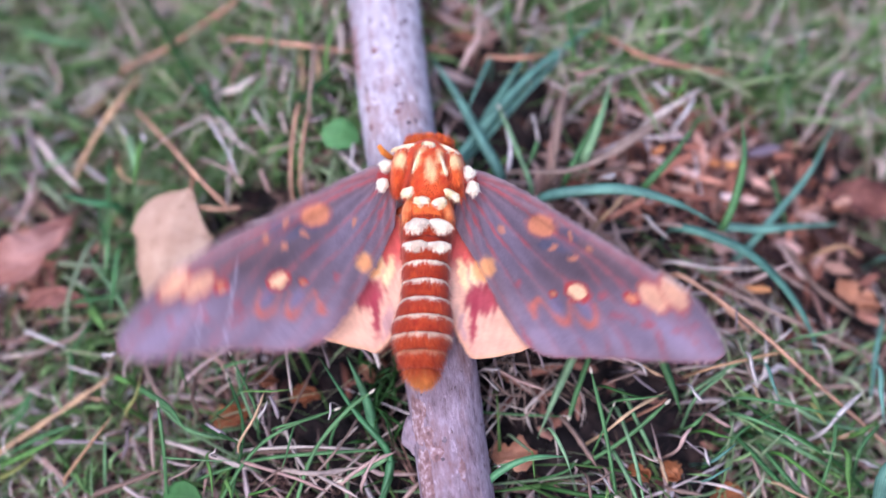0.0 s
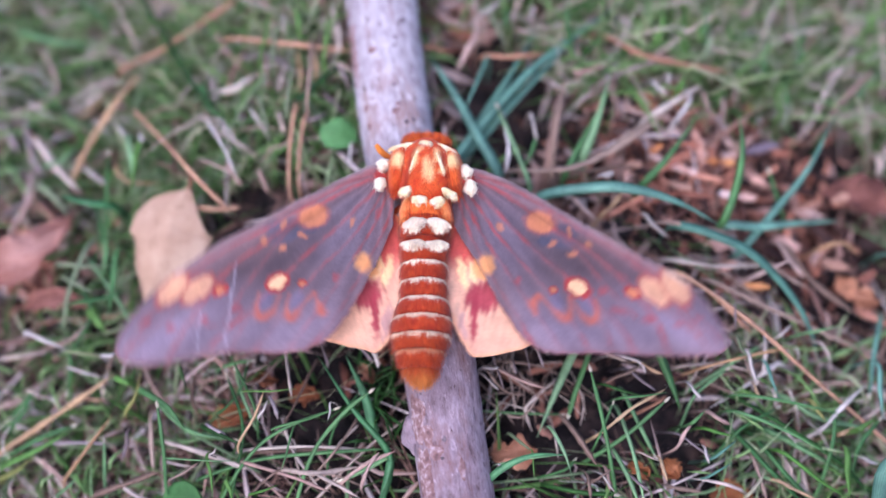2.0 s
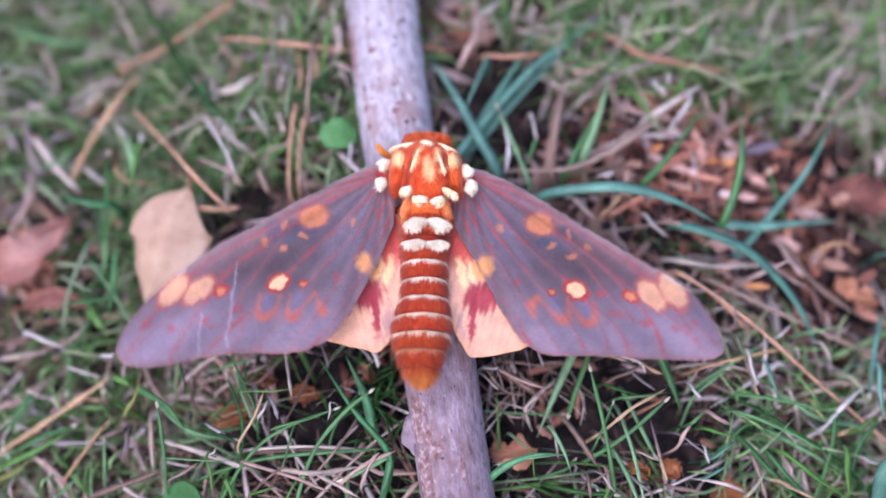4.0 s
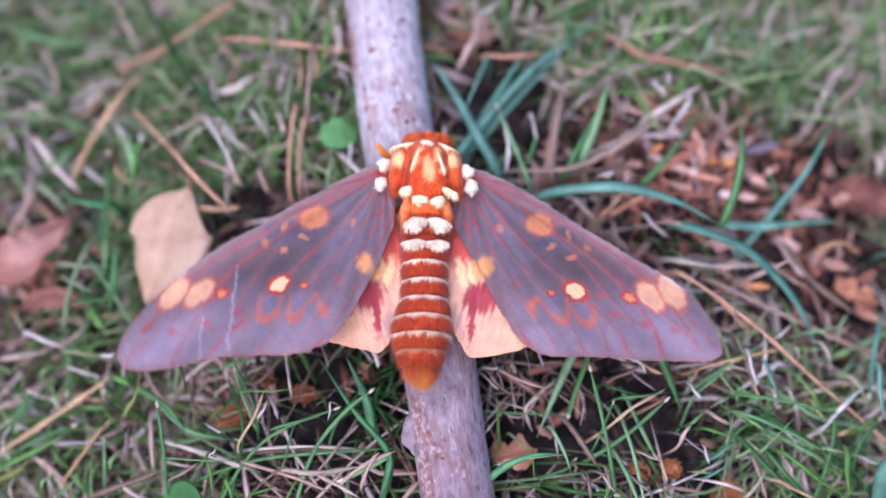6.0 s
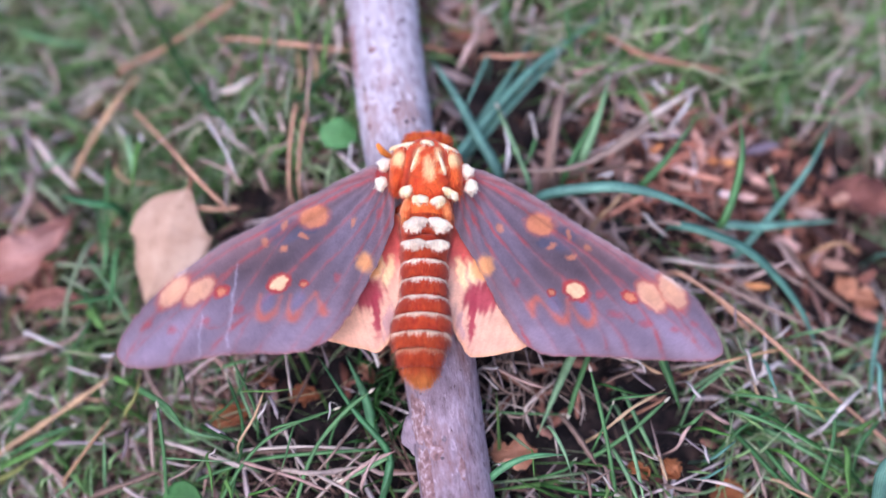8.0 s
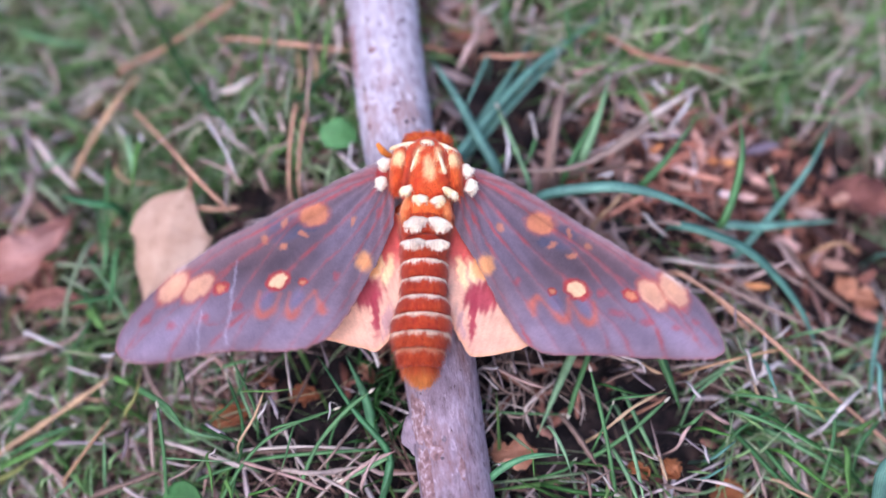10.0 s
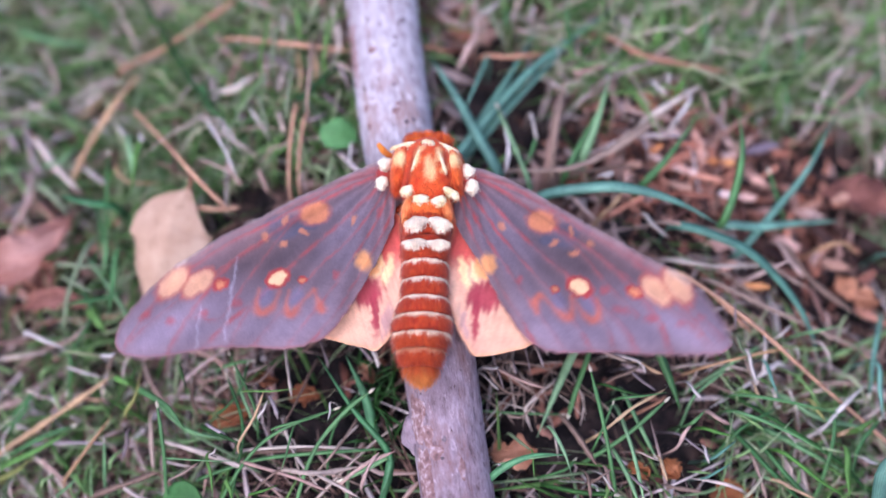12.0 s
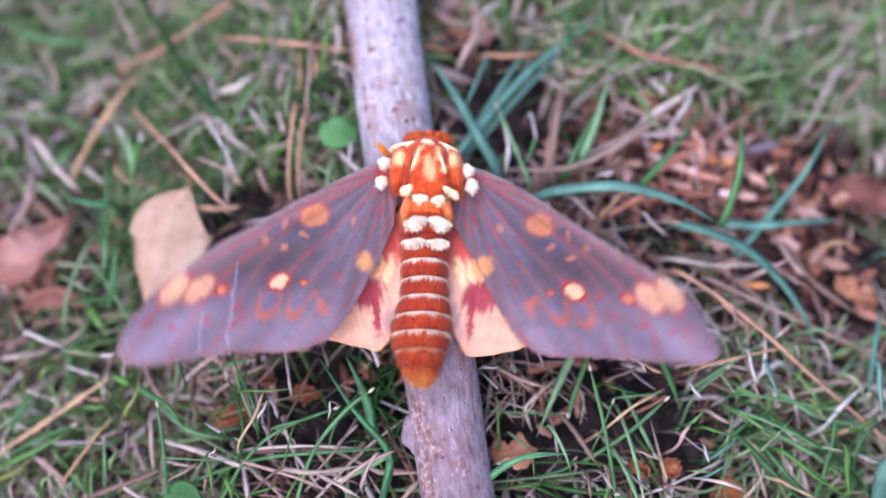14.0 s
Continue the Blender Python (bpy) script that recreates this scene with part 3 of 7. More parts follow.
wing_l = forewing(1, HINGE_L, OUT_L, (-20.63, -20.58),
    spots=((*(-32.96, -20.2), 3.2, 1.75, 42), (*(-37.57, -19.82), 3.4, 2.0, 48), (*(-12.71, -7.58), 2.6, 2.1, 10)),
    rings_=((*(-18.79, -19.67), 1.65, 1.2, 25), (*(-28.88, -20.56), 1.05, 0.85, 20), (*(-14.35, -20.15), 0.55, 0.55, 0)),
    bits=((*(-18.08, -8.9), 0.6, 1.2, -10), (*(-14.56, -11.22), 1.1, 0.5, -25), (*(-21.57, -11.85), 0.8, 1.0, 0), (*(-18.19, -13.4), 0.9, 0.7, 0), (*(-5.68, -9.34), 0.6, 1.1, -15), (*(-3.7, -16.9), 1.6, 1.9, 0)),
    smudges=((*(-25.66, -24.08), 1.1, 0.9), (*(-31.5, -25.73), 1.0, 0.8), (*(-37.18, -26.87), 1.0, 0.8), (*(-41.62, -25.81), 0.9, 0.6), (*(-8.5, -19.41), 0.6, 1.0), (*(-1.04, -7.8), 0.5, 1.4, -20)),
    dark=((*(-17.78, -10.31), 3.4, 2.2, 20), (*(-13.71, -9.95), 1.9, 0.9, 0), (*(-20.46, -8.74), 1.8, 1.2, 30)),
    zig=(((-22.06, -21.58), (-22.17, -24.13), (-21.44, -25.85), (-19.54, -24.67), (-18.33, -22.04)), ((-16.63, -22.06), (-17.06, -24.7), (-16.07, -26.31), (-14.61, -24.22), (-12.26, -21.92)), ((-12.26, -21.92), (-10.78, -25.58))),
    veins=(((-1.07, 1.26), (-7.43, -1.07), (-14.55, -4.15), (-22.55, -8.27), (-30.45, -12.45), (-37.14, -17.22)), ((-0.43, 0.57), (-6.38, -1.32), (-13.47, -4.94), (-21.43, -9.48), (-29.77, -14.16), (-37.82, -20.34), (-42.66, -26.41)), ((0.21, -0.12), (-4.3, -1.81), (-9.37, -4.25), (-14.38, -7.12), (-21.24, -12.18), (-27.96, -17.36), (-34.12, -26.51), (-37.43, -32.62)),
        ((0.84, -0.79), (-3.17, -4.93), (-8.11, -9.73), (-13.46, -14.43), (-21.48, -22.61), (-27.05, -27.59), (-31.57, -32.09)), ((1.06, -1.46), (-2.08, -7.13), (-5.97, -12.44), (-11.28, -17.61), (-17.32, -25.2), (-22.76, -31.78)), ((1.28, -2.13), (-0.82, -8.24), (-3.91, -13.53), (-7.68, -19.73), (-12.79, -26.75), (-16.88, -32.03)), ((1.6, -2.79), (1, -8.26), (-1.87, -14.62), (-5.16, -20.79), (-8.86, -26.8), (-12.55, -31.1)),
        ((-21.24, -12.18), (-28, -16.83), (-36.46, -23.44), (-44.15, -30.39)), ((-21.48, -22.61), (-24.16, -26.62), (-26.69, -31.64)), ((-13.86, -7.13), (-18.24, -11.16), (-24.65, -20.52), (-28.13, -26.57), (-32.62, -26.52)), ((-30.45, -12.45), (-36.01, -18.28), (-42.15, -26.41), (-45.32, -31.37))),
    scars=(((-26.36, -15.81), (-26.78, -21.52), (-27.49, -30.36)), ((-32.08, -25.02), (-32.4, -31.69))), pale=((*(-39.01, -16.98), 3.0, 0.9, 35), (*(-36.41, -16.39), 1.4, 0.6, 30)))
wing_r = forewing(-1, HINGE_R, OUT_R, (21.05, -20.53),
    spots=((*(33.25, -21.18), 3.15, 1.9, -48), (*(37.19, -20.1), 3.5, 2.1, -60), (*(13.34, -8.75), 2.6, 2.0, -10)),
    rings_=((*(19.54, -20.75), 1.75, 1.25, -25), (*(29.2, -21.54), 1.1, 0.85, -20), (*(15.23, -21.22), 0.6, 0.55, 0)),
    bits=((*(18.57, -10.49), 0.5, 1.2, 10), (*(15.41, -12.78), 1.1, 0.6, 25), (*(18.86, -14.74), 1.0, 0.7, 0), (*(21.91, -12.78), 0.7, 0.9, 0), (*(5.98, -9.85), 0.7, 1.1, 15), (*(3.62, -16.85), 1.6, 1.9, 0)),
    smudges=((*(26.55, -24.83), 1.7, 0.8, -20), (*(31.71, -26.28), 1.3, 0.7), (*(36.91, -27.12), 1.0, 0.6), (*(40.64, -25.87), 0.9, 0.6), (*(9.02, -19.67), 0.7, 0.9), (*(23.9, -21.31), 0.9, 0.9), (*(1.34, -8.21), 0.5, 1.2, 20)),
    dark=((*(17.51, -11.25), 2.4, 2.6, -30), (*(21.19, -9.47), 1.8, 1.2, -30), (*(14.21, -12.27), 1.8, 0.9, 0)),
    zig=(((12.21, -22.18), (13.46, -23.17), (15.35, -24.97), (17.15, -26.45), (18.02, -24.93), (17.95, -22.51)), ((17.95, -22.51), (19.8, -24.91), (21.67, -26.69), (22.75, -25.28), (22.49, -23.06)), ((11.88, -25.71), (11.56, -23.7), (12.6, -22.37))),
    veins=(((1.25, 0.81), (6.59, -1.2), (12.7, -4.18), (19.71, -8.42), (27.6, -13.11), (35.38, -17.73)), ((0.62, 0.46), (6.58, -1.64), (13.68, -5.48), (21.64, -10.54), (29.45, -15.73), (36.01, -21.87), (40.32, -28.88)), ((0.2, -0.22), (4.51, -2.13), (9.57, -5.34), (14.55, -9.05), (21.45, -13.74), (28.12, -19.91), (32.63, -25.97), (35.05, -32.09)),
        ((-0.42, -0.9), (3.43, -4.58), (7.91, -9.71), (13.3, -14.93), (20.96, -22.06), (26.56, -27.54), (29.17, -31.95)), ((-1.04, -1.57), (2.38, -6.57), (6.32, -12.4), (11.65, -18.6), (16.85, -24.65), (21.35, -32.02)), ((-1.46, -2.24), (1.14, -8.22), (4.47, -14.02), (8.13, -19.68), (12.82, -26.69), (16.47, -32.26)), ((-1.67, -2.79), (-0.48, -8.25), (2.26, -14.58), (5.62, -20.74), (8.92, -26.24), (11.67, -31.33)),
        ((21.45, -13.74), (28.19, -18.88), (35.72, -24.92), (42.27, -31.04)), ((20.96, -22.06), (23.62, -27.07), (25.25, -31.98)), ((13.55, -8.53), (18.46, -12.73), (25.03, -20.99), (29.65, -26)), ((27.6, -13.11), (34.27, -18.79), (39.74, -24.88), (44.19, -29.83))),
    scars=(), pale=((*(37.68, -18.12), 2.6, 0.8, -40), (*(36.42, -17.51), 1.4, 0.6, -35)))
for w, h in ((wing_l, HINGE_L), (wing_r, HINGE_R)):
    w.location = Vector(h) * MM
hind_l = hindwing(1, ((1.8, -7.4), (2.86, -10.41), (3.54, -14.65), (3.82, -19.84), (3.49, -23.9), (2.57, -27.1), (1.28, -30.05), (-0.6, -32.09), (-2.13, -32.46), (-6.03, -31.36), (-9.76, -30.44), (-13.2, -28.24), (-14.5, -22.7), (-9.97, -13.43), (-3.1, -7.11)), (-2.68, -20.82),
    cream=((*(0.5, -18.2), 1.0, 3.2, -12), (*(-1.2, -17.5), 0.9, 2.4, -15), (*(-5.4, -28.6), 5.5, 4.5, 35)),
    crimson=((*(-3.0, -22.2), 3.4, 3.0, -20), (*(-1.6, -25.8), 0.8, 4.6, 6)), base_line=((2, -7.4), (2.47, -10.95), (1.14, -14.65)), lilac=(*(0.6, -27.2), 0.9, 3.2, -8), yellow=((*(-2.7, -17.01), 2.0, 2.2),))
hind_r = hindwing(-1, ((-2.1, -7.49), (-3.02, -10.93), (-3.73, -14.63), (-3.93, -19.29), (-3.35, -23.86), (-2.01, -27.83), (-0.3, -31.06), (0.84, -32.59), (2.17, -32.97), (6.61, -32.25), (10.9, -30.95), (13.25, -28.18), (12.59, -20.13), (5.37, -9.75)), (3.13, -22.3),
    cream=((*(-0.5, -18.2), 1.0, 3.2, 12), (*(1.15, -17.7), 0.9, 2.4, 15), (*(5.9, -28.8), 5.5, 4.5, -35)),
    crimson=((*(3.1, -22.4), 3.5, 3.1, 20), (*(1.4, -26.2), 0.8, 4.6, -4)), base_line=((-2.3, -7.71), (-2.72, -10.93), (-1.53, -14.1)), lilac=(*(-0.6, -27.4), 0.9, 3.0, 8), yellow=((*(3.02, -16.97), 2.0, 2.2),))
for w, h in ((hind_l, HINGE_L), (hind_r, HINGE_R)):
    w.location = Vector(h) * MM


# ---- the moth's furry body ----
def hair(verts, faces, cols, p, n, flow, length, width, colour):
    """One hair: a thin tapered strip that leaves the skin along n and bends along flow."""
    p, n, flow = np.array(p), np.array(n), np.array(flow)
    side = np.cross(flow, n)
    side = side / (np.linalg.norm(side) + 1e-6) * width / 2
    m = p + (n * 0.45 + flow * 0.5) * length * 0.6
    e = p + (n * 0.32 + flow * 0.95) * length
    o = len(verts)
    for v in (p - side, p + side, m - side * 0.8, m + side * 0.8, e):
        verts.append(tuple(v * MM))
    faces += [(o, o + 1, o + 3, o + 2), (o + 2, o + 3, o + 4)]
    k = 0.76 + 0.48 * rng.random()
    cols += [tuple(c * k * 0.8 for c in colour)] * 2 + [tuple(c * k for c in colour)] * 2 + [tuple(min(1, c * k * 1.12) for c in colour)]


def furry(name, surface, count, colour, flow, length, width, parent, label="", us=36, vs=20, v0=0.0, vcut=1.0):
    """A closed body surface(u, v) -> point in mm, u round it and v from end to end, under a coat of hairs."""
    verts, faces, cols = [], [], []
    grid = [[np.array(surface(2 * math.pi * i / us, j / vs)) for i in range(us)] for j in range(vs + 1)]
    for row in grid:
        for p in row:
            verts.append(tuple(p * MM))
            cols.append(tuple(0.85 * c for c in colour(p)))
    for j in range(vs):
        faces += [(j * us + i, j * us + (i + 1) % us, (j + 1) * us + (i + 1) % us, (j + 1) * us + i) for i in range(us)]
    faces += [tuple(reversed(range(us))), tuple(vs * us + i for i in range(us))]
    mid = sum((p for row in grid for p in row), np.zeros(3)) / (us * (vs + 1))
    for _ in range(count):
        u, v = rng.random() * 2 * math.pi, v0 + (vcut - v0) * rng.random()
        p = np.array(surface(u, v))
        a, b = np.array(surface(u + 0.05, v)) - p, np.array(surface(u, min(1, v + 0.02) if v < 0.5 else v - 0.02)) - p
        n = np.cross(a, b)
        n = n / (np.linalg.norm(n) + 1e-9)
        if n @ (p - mid) < 0:
            n = -n
        if n[2] < -0.35:
            continue
        f = np.array(flow(p)) + np.array([rng.gauss(0, 0.22), rng.gauss(0, 0.22), rng.gauss(0, 0.15)])
        f = f / np.linalg.norm(f)
        hair(verts, faces, cols, p, n, f, length * (0.6 + 0.7 * rng.random()), width, colour(p))
    return part(name, verts, faces, MAT_FUR, parent, label, np.clip(np.array(cols), 0, 1))


def egg(c, rx, ry, rz, power=1.0, turn=0.0, lump=0.12):
    """An egg with its long axis along y."""
    ct, st = math.cos(radians(turn)), math.sin(radians(turn))

    def at(u, v):
        a = math.pi * (0.004 + 0.992 * v)
        r = math.sin(a) ** power
        k = 1 + lump * noise.noise((math.cos(u) * r * 1.6 + c[0], math.cos(a) * 1.6 + c[1], math.sin(u) * r * 1.6))
        x, y = k * rx * r * math.cos(u), k * ry * math.cos(a)
        return (c[0] + x * ct - y * st, c[1] + x * st + y * ct, c[2] + rz * r * math.sin(u))
    return at


FUR_RED, FUR_ORANGE, FUR_CREAM, FUR_WHITE, FUR_RUST = lin(204, 64, 22), lin(238, 122, 48), lin(252, 218, 156), lin(255, 241, 212), lin(176, 60, 26)


def near(p, a, b, r):
    """1 on the stretch from a to b, falling to 0 at the radius r (mm)."""
    a, b, q = np.array(a[:2]), np.array(b[:2]), np.array(p[:2])
    d = b - a
    t = min(1, max(0, float((q - a) @ d) / (float(d @ d) + 1e-9)))
    return max(0.0, min(1.0, 1.6 - 1.6 * float(np.linalg.norm(q - a - t * d)) / r))


def blend(a, b, m):
    return tuple(x * (1 - m) + y * m for x, y in zip(a, b))


def thorax_colour(p):
    w = 0.25 * noise.noise(tuple(np.array(p) * 1.5))
    c = blend(FUR_RED, FUR_ORANGE, min(1, max(0, 0.18 + 2.2 * w)))
    for a, b, r in (((-0.76, 15.33, 11), (-2.01, 11.19, 11), 0.6), ((2.03, 14.89, 11), (3.43, 10.66, 11), 0.5), ((0.67, 12.25, 12), (1.08, 9.68, 12), 1.15), ((0.09, 10.53, 12), (1.66, 10.21, 12), 0.7)):
        c = blend(c, FUR_CREAM, near(p, a, b, r + 0.6 * w))
    for a, b in (((-1.66, 14.67, 11), (-3.1, 8.19, 10)), ((2.93, 14.45, 11), (4.52, 8.19, 10))):
        c = blend(c, lin(132, 34, 12), 0.8 * near(p, a, b, 0.6))
    return blend(c, lin(236, 132, 56), near(p, (0.67, 12.14, 12), (1.09, 8.41, 12), 2.2) * 0.22)


def lobe_colour(spot):
    def col(p):
        w = 0.25 * noise.noise(tuple(np.array(p) * 1.5))
        c = blend(FUR_RED, FUR_ORANGE, min(1, max(0, 0.42 + 2 * w)))
        return blend(c, FUR_CREAM, near(p, spot, (spot[0], spot[1] - 0.3), 1.7 + w))
    return col


def plain(c, d, k=0.5):
    return lambda p: blend(c, d, min(1, max(0, k + 0.9 * noise.noise(tuple(np.array(p) * 0.9)))))


back = lambda p: (0.12 * p[0] / 5, -1.0, -0.05)
thorax = furry("thorax", egg((0.46, 11.86, 6), 5.7, 6.6, 5.8, 0.75), 8500, thorax_colour, back, 0.65, 0.075, moth, "orange-red furry thorax with cream streaks")
furry("shoulder_lobe", egg((-4.43, 13.09, 7), 1.9, 4.3, 3.6, 0.8, -8), 1700, lobe_colour((-4.48, 13.49, 10)), back, 1.3, 0.08, thorax, "orange shoulder fur with a cream patch")
furry("shoulder_lobe", egg((5.07, 12.53, 7), 1.9, 4.3, 3.6, 0.8, 8), 1700, lobe_colour((4.93, 13.27, 10)), back, 1.3, 0.08, thorax, "orange shoulder fur with a cream patch")
head = furry("head", egg((0.18, 18.0, 4.5), 4.2, 2.1, 3.2, 0.7), 2200, plain(FUR_RUST, FUR_ORANGE, 0.4), lambda p: (0.1 * p[0], 0.9, 0.3), 0.8, 0.09, moth, "rust-red furry head")
for c in ((-2.0, 18.15, 6.2), (2.75, 18.0, 6.2)):
    furry("face_tuft", egg(c, 2.3, 1.1, 2.2), 1300, plain(FUR_RUST, FUR_ORANGE, 0.45), lambda p: (0.1, 0.9, 0.3), 0.8, 0.08, head, "rust-red tuft on the face")
for a, b in (((-5.99, 15.62, 9), (-1.31, 16.69, 10)), ((1.92, 16.69, 10), (5.76, 14.84, 9)), ((-0.58, 16.4, 10.6), (1.53, 16.07, 10.6))):
    m, d = (np.array(a) + np.array(b)) / 2, np.array(b) - np.array(a)
    long = float(np.linalg.norm(d[:2])) / 2
    furry("collar_stripe", egg(tuple(m), 0.5, long, 0.7, 0.8, math.degrees(math.atan2(d[1], d[0])) - 90), 420, plain(FUR_CREAM, FUR_WHITE), lambda p: (0.0, -1.0, 0.1), 0.8, 0.08, thorax, "cream collar stripe", us=14, vs=14)
for a, b in (((-0.85, 14.9, 11.2), (-2.22, 10.72, 10.6)), ((2.24, 14.46, 11.2), (3.63, 10.29, 10.6))):
    m, d = (np.array(a) + np.array(b)) / 2, np.array(b) - np.array(a)
    furry("back_stripe", egg(tuple(m), 0.42, float(np.linalg.norm(d[:2])) / 2, 0.5, 0.8, math.degrees(math.atan2(d[1], d[0])) + 90), 260, plain(FUR_CREAM, FUR_WHITE), back, 0.5, 0.07, thorax, "cream stripe down the back", us=12, vs=14)
for c, rx, ry in (((-7.22, 13.19, 8), 1.3, 1.1), ((-7.79, 9.78, 7.5), 1.1, 1.2), ((7.48, 11.87, 8), 1.3, 1.15), ((8.38, 9.13, 7.5), 1.15, 1.25)):
    furry("wing_root_tuft", egg(c, rx, ry, 1.2, lump=0.45), 650, plain(FUR_WHITE, lin(255, 244, 222)), back, 0.5, 0.08, moth, "cream-white tuft at the wing root", us=20, vs=12)
for c in ((-7.57, 11.76, 7), (7.91, 10.76, 7)):
    furry("wing_root_fur", egg(c, 1.3, 1.6, 1.0), 420, plain(lin(160, 44, 50), lin(196, 84, 70)), back, 0.7, 0.08, moth, "dark red fur at the wing root", us=16, vs=10)
for c, rx, ry, tn in (((-2.82, 7.65, 9.5), 1.45, 0.75, 25), ((-0.62, 5.84, 9.5), 1.5, 0.85, -14), ((2.44, 5.63, 9.5), 1.4, 0.8, 12), ((4.52, 7.12, 9.5), 1.6, 0.7, -30)):
    furry("back_tuft", egg(c, rx, ry, 1.0, 1.0, tn, 0.4), 620, plain(lin(252, 226, 170), FUR_WHITE), back, 0.5, 0.08, thorax, "cream tuft on the back", us=18, vs=12)
waist = furry("waist", egg((0.3, 5.2, 5.5), 4.3, 2.6, 4.3, 0.6), 1500, plain(FUR_RED, FUR_ORANGE, 0.7), back, 1.1, 0.09, moth, "orange furry waist")
for c, tn in (((-2.95, 5.0, 7.5), -14), ((3.75, 4.8, 7.5), 14)):
    furry("waist_tuft", egg(c, 1.1, 2.3, 1.6, 0.8, tn), 700, plain(lin(226, 110, 52), lin(246, 172, 104), 0.4), back, 1.1, 0.08, waist, "light orange tuft at the waist", us=18, vs=12)

# abdomen: rows of (centre x, y, z, half width) down to the tip
RINGS = ((0.23, 4.07, 5.00, 4.52), (0.11, -0.04, 5.00, 4.33), (0.04, -4.35, 5.00, 3.98), (0.02, -7.56, 5.00, 3.91), (0.03, -10.68, 4.70, 3.98), (-0.19, -13.88, 4.50, 4.89), (-0.51, -16.97, 4.30, 5.20), (-0.59, -19.72, 4.00, 4.40), (-0.58, -22.72, 3.30, 3.33), (-0.1, -25.1, 2.30, 0.7))


def abdomen():
    made = []
    for i, (a, b) in enumerate(zip(RINGS[:-1], RINGS[1:])):
        last = i == len(RINGS) - 2
        front = 0.28 if i > 1 and not last else -1.0

        def skin(u, v, a=a, b=b, last=last):
            t = v
            r = a[3] + (b[3] - a[3]) * (t if not last else t ** 1.1)
            r = r * (0.93 + 0.09 * math.sin(math.pi * min(1, 0.15 + t * 0.75))) * (1.0 if 0.02 < v < 0.98 else 0.8)
            c = [a[k] + (b[k] - a[k]) * t for k in range(3)]
            return (c[0] + r * math.cos(u), c[1], c[2] + 0.92 * r * math.sin(u))

        def col(p, a=a, b=b, i=i, front=front, last=last):
            t = (p[1] - a[1]) / (b[1] - a[1]) + 0.07 * noise.noise((p[0] * 1.7, i * 3.0, 0.0)) + (0.06 * math.cos(p[0] * 2.2))
            dark_ = blend(lin(162, 44, 18), lin(204, 80, 30), min(1, max(0, 0.4 + noise.noise((p[0] * 2.5, p[1] * 0.5, 2.0)))))
            if i > 5:
                dark_ = blend(dark_, lin(168, 66, 20), 0.5)
            if last:
                return blend(dark_, lin(208, 132, 62), 0.8 * min(1, max(0, t * 1.4 + 0.1)))
            gap = 1.0 if i > 1 else min(1.0, abs(p[0] - a[0]) / 0.5)
            pale = blend(FUR_WHITE, lin(206, 150, 96), 0.75 if i > 6 else (0.35 if i > 4 else 0.0))
            m = max(0.0, min(1.0, (front - t) / 0.12)) * gap
            return blend(dark_, pale, m * (0.5 if i > 6 else 1.0))
        made.append(furry("abdomen_segment", skin, 1500 if not last else 2000, col, lambda p: (0.03 * p[0], -1.0, -0.12), (1.0 if i < 7 else 0.9 if not last else 1.2), 0.085, moth, "golden-brown tapered tip of the abdomen" if last else "rust-red furry segment with a cream band", us=32, vs=8))
    return made


segments = abdomen()
for i, c, rx, ry, tn in ((0, (-1.46, 1.5, 9.6), 2.05, 0.95, 14), (0, (2.65, 1.39, 9.6), 1.95, 0.95, -16), (1, (-1.62, -2.04, 9.4), 2.05, 0.6, 3), (1, (2.46, -2.14, 9.4), 1.8, 0.6, -3)):
    furry("white_tuft", egg(c, rx, ry, 0.7, 1.0, tn, 0.35), 900, plain(lin(246, 234, 210), lin(226, 206, 180)), back, 0.8, 0.08, segments[i], "creamy white tuft on the abdomen", us=20, vs=12)


def tube(name, pts, radii, material, parent, label, colour):
    way, n = spline(pts, 5), 10
    verts, faces = [], []
    m = len(way)
    for i, p in enumerate(way):
        d = way[min(i + 1, m - 1)] - way[max(i - 1, 0)]
        d = d / np.linalg.norm(d)
        s = np.cross(d, (0.1, 0.2, 1.0))
        s /= np.linalg.norm(s)
        q = np.cross(s, d)
        r = np.interp(i / (m - 1), np.linspace(0, 1, len(radii)), radii)
        verts += [tuple((p + (s * math.cos(w) + q * math.sin(w)) * r) * MM) for w in (2 * math.pi * k / n for k in range(n))]
        if i:
            faces += [((i - 1) * n + k, (i - 1) * n + (k + 1) % n, i * n + (k + 1) % n, i * n + k) for k in range(n)]
    faces += [tuple(reversed(range(n))), tuple((m - 1) * n + k for k in range(n))]
    return part(name, verts, faces, material, parent, label, np.tile(np.array(colour), (len(verts), 1)))


tube("antenna", ((-5.42, 15.79, 5), (-6.92, 16.01, 6), (-7.9, 16.5, 7), (-8.7, 17.5, 7.5)), (0.4, 0.6, 0.62, 0.4), MAT_FUR, moth, "short orange antenna", lin(216, 128, 44))
tube("antenna", ((5.83, 15.68, 5), (6.58, 15.8, 4), (6.7, 14.99, 3)), (0.25, 0.4, 0.4), MAT_FUR, moth, "short orange antenna", lin(206, 118, 44))
for sx in (-1, 1):
    for k, (y0, y1) in enumerate(((14, 17), (11, 11), (8, 4))):
        tube("leg", ((sx * 2.5, y0, 3.5), (sx * 5.6, (y0 + y1) / 2, 2.2), (sx * 4.8 - 0.5, y1, -1.2)), (0.7, 0.55, 0.35), MAT_FUR, moth, "rust furry leg gripping the stick", lin(160, 60, 26))


